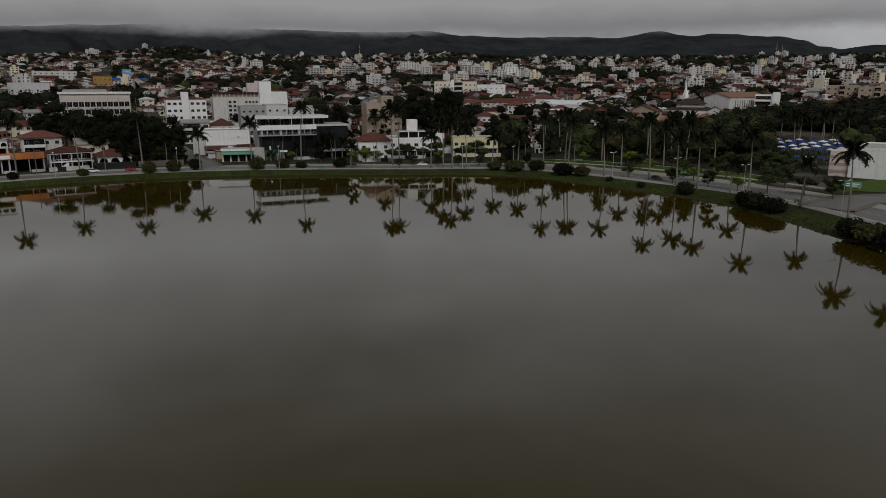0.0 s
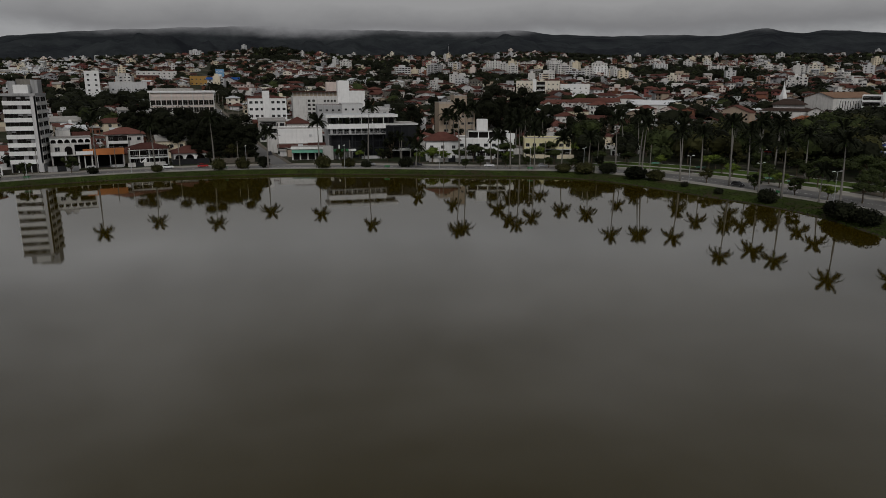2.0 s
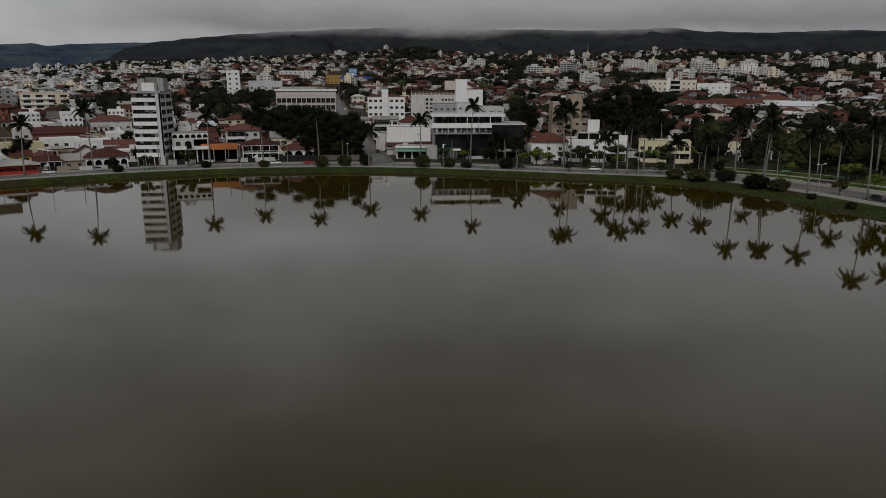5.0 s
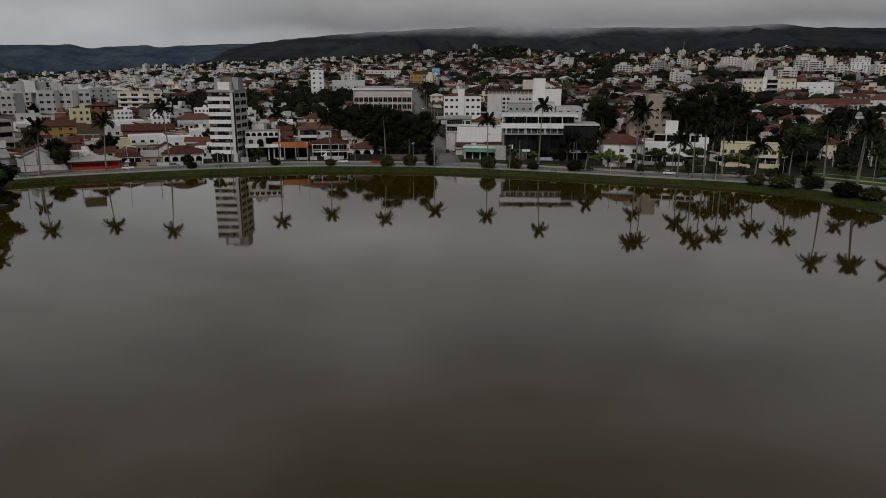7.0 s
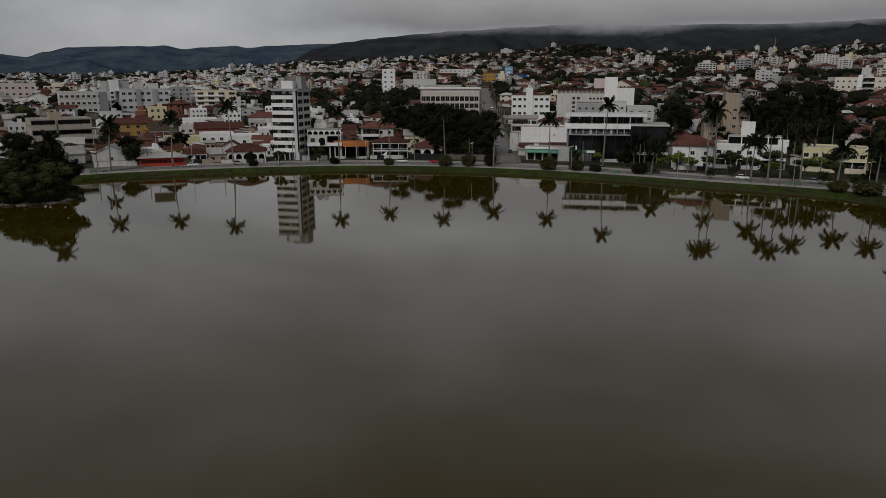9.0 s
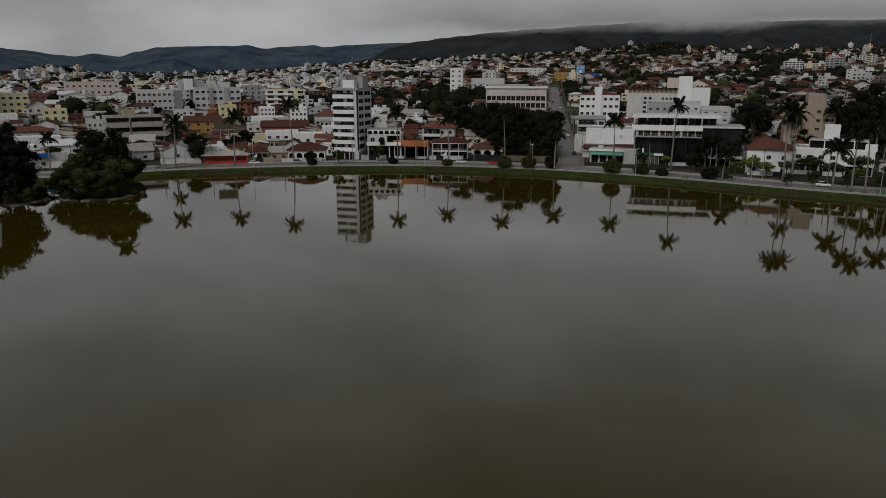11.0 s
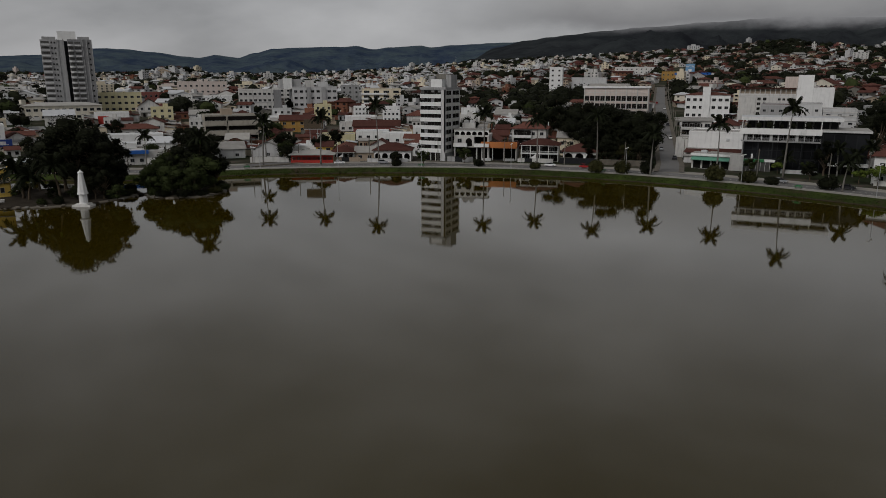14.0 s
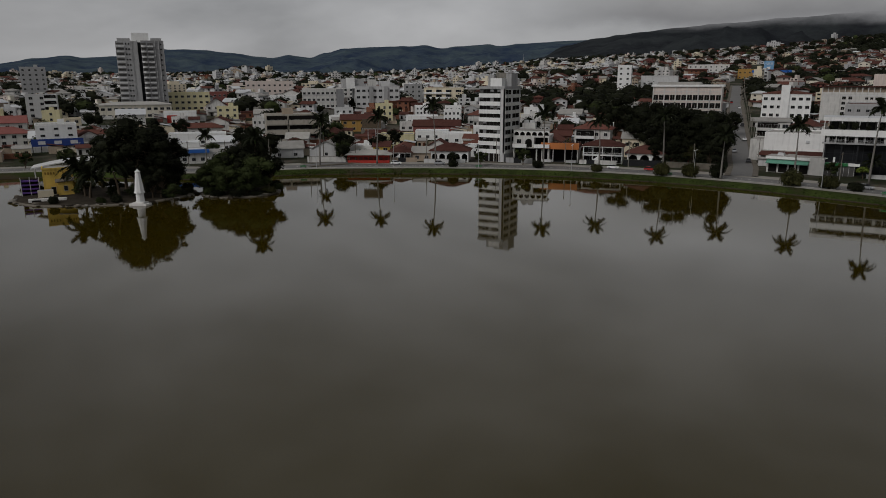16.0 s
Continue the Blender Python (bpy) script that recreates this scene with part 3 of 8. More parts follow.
def build_cloud_bank():
    """Low cloud that hangs on the mountain and hides its crest, with a ragged, soft lower edge."""
    mat = bpy.data.materials.new("glowing_low_cloud")
    mat.use_nodes = True
    t = mat.node_tree
    t.nodes.remove(t.nodes["Principled BSDF"])
    out = t.nodes["Material Output"]
    co = t.nodes.new("ShaderNodeTexCoord")
    sep = t.nodes.new("ShaderNodeSeparateXYZ")
    t.links.new(co.outputs["UV"], sep.inputs[0])
    nz = t.nodes.new("ShaderNodeTexNoise")
    nz.inputs["Scale"].default_value, nz.inputs["Detail"].default_value, nz.inputs["Roughness"].default_value = 0.0028, 6.0, 0.6
    mp = t.nodes.new("ShaderNodeMapping")
    mp.inputs["Scale"].default_value = (1, 1, 2.2)
    t.links.new(co.outputs["Object"], mp.inputs[0])
    t.links.new(mp.outputs[0], nz.inputs[0])
    ad = t.nodes.new("ShaderNodeMath")
    ad.operation = "MULTIPLY_ADD"
    ad.inputs[1].default_value = 0.22
    t.links.new(nz.outputs[0], ad.inputs[0])
    t.links.new(sep.outputs[1], ad.inputs[2])
    mr = t.nodes.new("ShaderNodeMapRange")
    mr.interpolation_type = "SMOOTHSTEP"
    mr.inputs["From Min"].default_value, mr.inputs["From Max"].default_value = 0.165, 0.295
    t.links.new(ad.outputs[0], mr.inputs["Value"])
    # fades out again at the top and at both ends
    top = t.nodes.new("ShaderNodeMapRange")
    top.interpolation_type = "SMOOTHSTEP"
    top.inputs["From Min"].default_value, top.inputs["From Max"].default_value = 1.0, 0.55
    t.links.new(sep.outputs[1], top.inputs["Value"])
    ends = t.nodes.new("ShaderNodeMapRange")
    ends.interpolation_type = "SMOOTHSTEP"
    ends.inputs["From Min"].default_value, ends.inputs["From Max"].default_value = 0.0, 0.13
    t.links.new(sep.outputs[0], ends.inputs["Value"])
    ends2 = t.nodes.new("ShaderNodeMapRange")
    ends2.interpolation_type = "SMOOTHSTEP"
    ends2.inputs["From Min"].default_value, ends2.inputs["From Max"].default_value = 1.0, 0.72
    t.links.new(sep.outputs[0], ends2.inputs["Value"])
    last = mr.outputs[0]
    for o in (top.outputs[0], ends.outputs[0], ends2.outputs[0]):
        mu = t.nodes.new("ShaderNodeMath")
        mu.operation = "MULTIPLY"
        t.links.new(last, mu.inputs[0])
        t.links.new(o, mu.inputs[1])
        last = mu.outputs[0]
    em = t.nodes.new("ShaderNodeEmission")
    # skylight is put in as glow: grey thick foot, lighter and thinner above
    shade = t.nodes.new("ShaderNodeValToRGB")
    shade.color_ramp.elements[0].position, shade.color_ramp.elements[0].color = 0.06, (0.21, 0.21, 0.222, 1)
    shade.color_ramp.elements[1].position, shade.color_ramp.elements[1].color = 0.36, (0.43, 0.43, 0.435, 1)
    t.links.new(ad.outputs[0], shade.inputs[0])
    shade.color_ramp.elements[0].position, shade.color_ramp.elements[1].position = 0.18, 0.46
    t.links.new(shade.outputs[0], em.inputs[0])
    tr = t.nodes.new("ShaderNodeBsdfTransparent")
    mx = t.nodes.new("ShaderNodeMixShader")
    t.links.new(last, mx.inputs[0])
    t.links.new(tr.outputs[0], mx.inputs[1])
    t.links.new(em.outputs[0], mx.inputs[2])
    t.links.new(mx.outputs[0], out.inputs[0])
    M["cloud"] = mat
    me = bpy.data.meshes.new("cloud_bank")
    n, vs, uv = 60, [], []
    for i in range(n):
        u = i / (n - 1)
        az = 24 + (-78 - 24) * u
        for v in (0.0, 1.0):
            r = 3150 - 120 * v
            vs.append((CENTRE.x - math.sin(radians(az)) * r, CENTRE.y + math.cos(radians(az)) * r, 32 + (0.052 + 0.16 * v) * r))
            uv.append((u, v))
    fs = [(i * 2, i * 2 + 1, i * 2 + 3, i * 2 + 2) for i in range(n - 1)]
    me.from_pydata(vs, [], fs)
    lay = me.uv_layers.new(name="uv")
    for lp in me.loops:
        lay.data[lp.index].uv = uv[lp.vertex_index]
    me.materials.append(mat)
    ob = tagged(part("cloud_bank", me), "low grey cloud hanging over the mountain crest", "cloud", kind="structure")
    ob.visible_shadow = False


build_water()
build_ground()
build_roads()
STREET = [(35.5, 250), (33.5, 275), (3, 500), (-14, 650)]
build_street("street", STREET, 6.6, "long damp asphalt street climbing straight into the town")
build_street("side_street", [(-110, 206), (-100, 225), (-82, 262), (-60, 330)], 6.5, "narrow side street off the lakeside road")
build_street("square_street", [(176, 86), (196, 92), (232, 84), (300, 70)], 11.0, "broad asphalt street leaving the lake road by the square")
build_ridge("mountain_far", RIDGE_FAR, 4300, 1500, "hillfar", "range of distant hills with blue haze put into its colour", 1.0)
build_ridge("mountain", RIDGE_NEAR, 3700, 1900, "hillnear", "dark wooded mountain under low cloud", 5.0)
build_cloud_bank()


# ---- plants ----
def frond_mesh(length, droop, seed):
    """A feather palm leaf: an arched rib with narrow leaflets on both sides."""
    rnd = random.Random(seed)
    m = Mesh()
    n = 13
    pts = []
    for i in range(n):
        u = i / (n - 1)
        pts.append(Vector((length * (u - 0.16 * u ** 3), 0, length * (0.42 * u - droop * u * u))))
    m.tube(pts[::3], [0.07, 0.055, 0.04, 0.025, 0.012], "frond", 4, False)
    for i in range(1, n):
        u = i / (n - 1)
        p = pts[i]
        t = (pts[i] - pts[i - 1]).normalized()
        for s in (-1, 1):
            for k in range(2):
                ll = length * 0.30 * (1 - 0.65 * abs(u - 0.45) ** 1.2) * rnd.uniform(0.8, 1.1)
                d = Vector((0.55, s, rnd.uniform(-0.75, -0.15))).normalized()
                q = p - t * (length / n) * 0.5 * k
                w = t * 0.11
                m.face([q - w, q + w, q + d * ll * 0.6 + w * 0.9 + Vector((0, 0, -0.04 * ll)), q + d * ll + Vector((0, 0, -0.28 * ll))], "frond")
    return m.data("frond")


FROND = [frond_mesh(4.2, 0.55, 1), frond_mesh(4.0, 0.85, 2), frond_mesh(3.6, 0.25, 3)]


def royal_palm(height, lean, seed, label, scale=1.0, bark="bark"):
    """Royal palm: pale ringed trunk, green crownshaft and a head of arching fronds. Origin at its foot."""
    rnd = random.Random(seed)
    top = thing("royal_palm", label, "palm tree", group="royal palms round the lake")
    th = height - 2.2
    la = rnd.uniform(0, 6.28)
    pts, rad = [], []
    for i in range(9):
        u = i / 8
        b = lean * u * u
        pts.append((b * math.cos(la), b * math.sin(la), th * u - 0.25 * (i == 0)))
        rad.append(0.8 * (0.36 + 0.05 * math.sin(u * 5.0) - 0.15 * u) * (1.25 if i == 0 else 1.0) * scale)
    m = Mesh()
    m.tube(pts, rad, bark, 8)
    part("trunk", m, top, smooth=True)
    tip = Vector(pts[-1])
    m = Mesh()
    m.tube([tip, tip + Vector((0, 0, 0.9)), tip + Vector((0, 0, 1.9))], [0.24 * scale, 0.26 * scale, 0.12 * scale], "shaft", 8)
    part("crownshaft", m, top, "smooth green crownshaft", smooth=True)
    hub = tip + Vector((0, 0, 1.75))
    k = 15
    for i in range(k):
        tier = i % 3
        tilt = (-8, 22, -42)[tier] + rnd.uniform(-9, 9)
        f = part("frond", FROND[(1, 0, 2)[tier]], top)
        f.matrix_basis = Matrix.Translation(hub) @ Euler((0, radians(tilt), radians(i * 360 / k * 2.02 + rnd.uniform(-12, 12)))).to_matrix().to_4x4() @ Matrix.Scale(scale * rnd.uniform(1.02, 1.28), 4)
    return top


def leaf_cloud(m, lobes, n, size, mat, rnd, core=True):
    """Many small leaf sprays spread over overlapping lobes (centre, radii)."""
    tot = sum(r[0] * r[1] + r[1] * r[2] for _, r in lobes)
    for c, r in lobes:
        c = Vector(c)
        if core:
            vs, fs = [], []
            a, b = 7, 5
            for i in range(b + 1):
                for j in range(a):
                    th, ph = math.pi * i / b, 2 * math.pi * j / a
                    d = Vector((math.sin(th) * math.cos(ph), math.sin(th) * math.sin(ph), math.cos(th)))
                    s = 0.70 + 0.22 * noise.noise(d * 2.1 + c)
                    vs.append(c + Vector((d.x * r[0], d.y * r[1], d.z * r[2])) * s)
            fs = [(i * a + j, i * a + (j + 1) % a, (i + 1) * a + (j + 1) % a, (i + 1) * a + j) for i in range(b) for j in range(a)]
            m.grid(vs, fs, mat)
        k = int(n * (r[0] * r[1] + r[1] * r[2]) / tot)
        for _ in range(k):
            d = Vector((rnd.gauss(0, 1), rnd.gauss(0, 1), rnd.gauss(0.15, 1))).normalized()
            s = rnd.uniform(0.72, 1.08) + 0.18 * noise.noise(d * 2.6 + c)
            p = c + Vector((d.x * r[0], d.y * r[1], d.z * r[2])) * s
            q = (d * 0.75 + Vector((rnd.uniform(-0.7, 0.7), rnd.uniform(-0.7, 0.7), rnd.uniform(0.1, 1.1)))).normalized()
            u = q.orthogonal().normalized()
            u = (u * math.cos(rnd.uniform(0, 6.28)) + q.cross(u) * math.sin(rnd.uniform(0, 6.28))).normalized()
            w = q.cross(u)
            z = size * rnd.uniform(0.6, 1.3)
            m.face([p - u * z * 0.5, p + w * z * 0.42, p + u * z * 0.5 + q * z * 0.2, p - w * z * 0.42], mat)


def tree_meshes(height, spread, mat, seed, leaves=1500, trunk_part=0.32, flat=0.75):
    rnd = random.Random(seed)
    t = Mesh()
    th = height * trunk_part
    r0 = 0.025 * height + 0.06
    t.tube([(0, 0, -0.4), (0, 0, 0.3), (0.1, 0.05, th * 0.6), (0.05, 0.1, th * 1.15)], [r0 * 1.5, r0 * 1.1, r0 * 0.85, r0 * 0.7], "wood", 7)
    lobes = []
    k = rnd.randint(10, 13)
    for i in range(k):
        a = i * 6.283 * 2 / k + rnd.uniform(-0.4, 0.4)
        rr = spread * rnd.uniform(0.36, 0.78)
        z = th + (height - th) * (rnd.uniform(0.18, 0.5) if i % 2 else rnd.uniform(0.42, 0.74))
        c = (rr * math.cos(a), rr * math.sin(a), z)
        s = spread * rnd.uniform(0.27, 0.44)
        lobes.append((c, (s, s * rnd.uniform(0.85, 1.1), s * flat * rnd.uniform(0.8, 1.1))))
        t.tube([(0.05, 0.1, th * rnd.uniform(0.85, 1.1)), (c[0] * 0.5, c[1] * 0.5, th + (z - th) * 0.55), c], [r0 * 0.5, r0 * 0.34, r0 * 0.12], "wood", 5)
    if leaves > 2500:
        # boughs that reach out of the crown
        for i in range(16):
            a, e = i * 2.4 + rnd.uniform(-0.4, 0.4), rnd.uniform(-0.1, 1.15)
            rr = spread * rnd.uniform(0.86, 1.12) * math.cos(e * 0.8)
            c = (rr * math.cos(a), rr * math.sin(a), th + (height - th) * (0.34 + 0.56 * math.sin(max(0.0, e))))
            q = spread * rnd.uniform(0.10, 0.19)
            lobes.append((c, (q, q, q * 0.7)))
            t.tube([(c[0] * 0.3, c[1] * 0.3, c[2] - spread * 0.15), c], [r0 * 0.2, r0 * 0.08], "wood", 5)
    s = spread * 0.5
    lobes.append(((rnd.uniform(-0.5, 0.5), rnd.uniform(-0.5, 0.5), height - s * flat * 0.95), (s, s, s * flat)))
    m = Mesh()
    leaf_cloud(m, lobes, leaves, 0.16 * spread ** 0.5 * 1.25, mat, rnd)
    return t.data("trunk"), m.data("crown")


TREE_KINDS = {}


def tree(kind, x, y, z=None, scale=1.0, turn=0.0, label="", name="tree", group="trees of the town"):
    """A copy of a tree of that kind with its foot on the ground."""
    if kind not in TREE_KINDS:
        spec = {
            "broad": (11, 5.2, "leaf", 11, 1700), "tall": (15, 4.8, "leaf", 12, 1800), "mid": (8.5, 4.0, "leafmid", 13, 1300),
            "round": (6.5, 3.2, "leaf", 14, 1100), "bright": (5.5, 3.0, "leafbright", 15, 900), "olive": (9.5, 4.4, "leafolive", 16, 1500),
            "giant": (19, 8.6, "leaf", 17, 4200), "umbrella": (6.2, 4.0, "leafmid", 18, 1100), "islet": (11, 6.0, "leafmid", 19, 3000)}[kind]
        tp = {"bright": 0.45, "umbrella": 0.5, "islet": 0.12, "giant": 0.2}.get(kind, 0.2)
        fl = {"umbrella": 0.5, "bright": 0.55}.get(kind, 0.78)
        TREE_KINDS[kind] = tree_meshes(*spec, trunk_part=tp, flat=fl)
    text = {"broad": "broad dark green tree with a dense crown", "tall": "tall dark green tree with an uneven crown", "mid": "mid-green leafy street tree",
            "round": "small rounded dark green tree", "bright": "small yellow-green street tree with a flat crown", "olive": "olive-green tree with an open crown",
            "giant": "huge dense dark tree standing over the islet", "umbrella": "green umbrella-shaped street tree", "islet": "low spreading green tree on the islet"}[kind]
    ob = thing(name, label or text, "tree", pose(x, y, terrain(x, y) if z is None else z, 0, 0, turn) @ Matrix.Scale(scale, 4), group)
    a, b = TREE_KINDS[kind]
    part("trunk", a, ob)
    part("crown", b, ob)
    return ob


BUSH_MESH = {}


def bush(x, y, z, r, h, mat="leaf", label="rounded dark green shrub on the lake bank"):
    """A dense shrub on short stems."""
    key = (mat, int(x * 7) % 3)
    if key not in BUSH_MESH:
        rnd = random.Random(str(key))
        m = Mesh()
        lobes = [((0, 0, 0.52), (0.8, 0.8, 0.5))] + [((0.42 * math.cos(a), 0.42 * math.sin(a), 0.42 + rnd.uniform(-0.05, 0.2)), (0.5, 0.5, 0.42)) for a in (0.3, 1.6, 2.9, 4.1, 5.3)]
        leaf_cloud(m, lobes, 900, 0.17, mat, rnd)
        s = Mesh()
        for a in (0.2, 2.2, 4.4):
            s.tube([(0.05 * math.cos(a), 0.05 * math.sin(a), -0.08), (0.25 * math.cos(a), 0.25 * math.sin(a), 0.5)], [0.05, 0.03], "wood", 5)
        BUSH_MESH[key] = (s.data("stems"), m.data("leaves"))
    ob = thing("shrub", label, "shrub", pose(x, y, z, 0, 0, (x * 37) % 360) @ Matrix.Diagonal((r, r, h, 1)), "shrubs on the lake bank")
    part("stems", BUSH_MESH[key][0], ob)
    part("leaves", BUSH_MESH[key][1], ob)
    return ob


# ---- buildings ----
WINDOWS = {}


def window_mesh(w, h, style="plain"):
    """A window seen from outside: frame, sill and panes; faces -y, centred on its sill line."""
    key = (round(w, 2), round(h, 2), style)
    if key in WINDOWS:
        return WINDOWS[key]
    m = Mesh()
    f, n = 0.08, 1 if w < 1.0 or style == "door" else max(2, int(w / 1.1))
    glass = {"blue": "bluglass", "dark": "dark"}.get(style, "glass")
    # one casing: a proud frame with its panes set back between the bars
    xs = [-w / 2 - f]
    for i in range(n):
        xs += [-w / 2 + w * i / n + (0.03 if i else 0), -w / 2 + w * (i + 1) / n - (0.03 if i < n - 1 else 0)]
    xs.append(w / 2 + f)
    zs = [-f - 0.05, 0.0, h, h + f]
    k = len(xs)
    vs = [(x, -0.10, z) for z in zs for x in xs]
    fs, ms = [], []
    for r in range(3):
        for c in range(k - 1):
            a, b2, c2, d2 = r * k + c, r * k + c + 1, (r + 1) * k + c + 1, (r + 1) * k + c
            if r == 1 and c % 2 == 1:
                i = len(vs)
                vs += [(vs[q][0], 0.0 - 0.02, vs[q][2]) for q in (a, b2, c2, d2)]
                fs += [(a, b2, i + 1, i), (b2, c2, i + 2, i + 1), (c2, d2, i + 3, i + 2), (d2, a, i, i + 3), (i, i + 1, i + 2, i + 3)]
                ms += ["frame"] * 4 + [glass]
            else:
                fs.append((a, b2, c2, d2))
                ms.append("frame")
    e = [0, k - 1, 4 * k - 1, 3 * k]
    i = len(vs)
    vs += [(vs[q][0], 0.03, vs[q][2]) for q in e]
    for j in range(4):
        fs.append((e[j], i + j, i + (j + 1) % 4, e[(j + 1) % 4]))
        ms.append("frame")
    m.v, m.f, m.m = vs, fs, ms
    WINDOWS[key] = m.data("window")
    return WINDOWS[key]


def put_windows(parent, side, length, depth, floors, z0, fh, cols, w, h, sill=0.95, style="plain", skip=()):
    """Rows of windows, each its own part, on the front, right, left or back of a box whose front-left corner is the origin."""
    for fl in range(floors):
        for c in range(cols):
            if (fl, c) in skip:
                continue
            s = length * (c + 0.5) / cols
            z = z0 + fl * fh + sill
            at = {"front": pose(s, 0, z), "right": pose(length if False else SIDE[0], s, z, 0, 0, 90), "left": pose(0, s, z, 0, 0, -90), "back": pose(s, depth, z, 0, 0, 180)}[side]
            part("window", window_mesh(w, h, style), parent, at=at)


SIDE = [0.0]


def block(name, label, x, y, w, d, h, yaw, floors, cols, wall="white", roof="flat", roofmat="slab", side_cols=None, win=(1.3, 1.2), z=None, style="plain", left=False, cat="building", tank=False, rise=None, group="", over=0.6, fronts=True):
    """A house or flats. x, y: front-left corner; the front faces local -y."""
    if z is None:
        ca, sa = math.cos(radians(yaw)), math.sin(radians(yaw))
        z = min(terrain(x, y), terrain(x + ca * w, y + sa * w))
    ob = thing(name, label, cat, pose(x, y, z, 0, 0, yaw), group)
    m = Mesh()
    deep = -4.0 if z > 1.5 else -0.6
    r = Mesh()
    if roof == "flat":
        m.box(0, w, 0, d, deep, h, wall)
        p = 0.22
        for a in ((-0.06, w + 0.06, -0.06, p), (-0.06, w + 0.06, d - p, d + 0.06), (-0.06, p, p, d - p), (w - p, w + 0.06, p, d - p)):
            r.box(a[0], a[1], a[2], a[3], h - 0.12, h + 0.55, wall)
        r.box(p, w - p, p, d - p, h - 0.1, h + 0.06, roofmat)
    else:
        m.box(0, w, 0, d, deep, h, wall)
        if roof == "hip":
            r.hip(0, w, 0, d, h, rise or min(w, d) * 0.24, roofmat, over)
        elif roof == "gable_x":
            k = rise or d * 0.24
            r.gable(0, w, 0, d, h, k, roofmat, "x", over)
            for xx in (0.0, w):
                m.face([(xx, 0, h), (xx, d, h), (xx, d / 2, h + k)], wall)
        else:
            k = rise or w * 0.24
            r.gable(0, w, 0, d, h, k, roofmat, "y", over)
            for yy in (0.0, d):
                m.face([(0, yy, h), (w, yy, h), (w / 2, yy, h + k)], wall)
    part("wall", m, ob)
    part("roof", r, ob, {"tile": "red clay tile roof", "tile_old": "dark clay tile roof", "sheet": "grey sheet roof", "metalroof": "pale metal roof"}.get(roofmat, ""))
    fh = h / floors
    sl = min(0.95, fh * 0.32)
    hh = min(win[1], fh - sl - 0.35)
    SIDE[0] = w
    if fronts:
        put_windows(ob, "front", w, d, floors, 0, fh, cols, win[0], hh, sl, style)
    sc = side_cols if side_cols is not None else max(1, int(d / 5))
    if sc:
        put_windows(ob, "left" if left else "right", d, d, floors, 0, fh, sc, win[0], hh, sl, style)
    if tank:
        t = Mesh()
        tw = min(2.6, w * 0.3)
        t.box(w * 0.55, w * 0.55 + tw, d * 0.4, d * 0.4 + tw, h, h + 2.2, wall)
        part("water_tank", t, ob)
    return ob


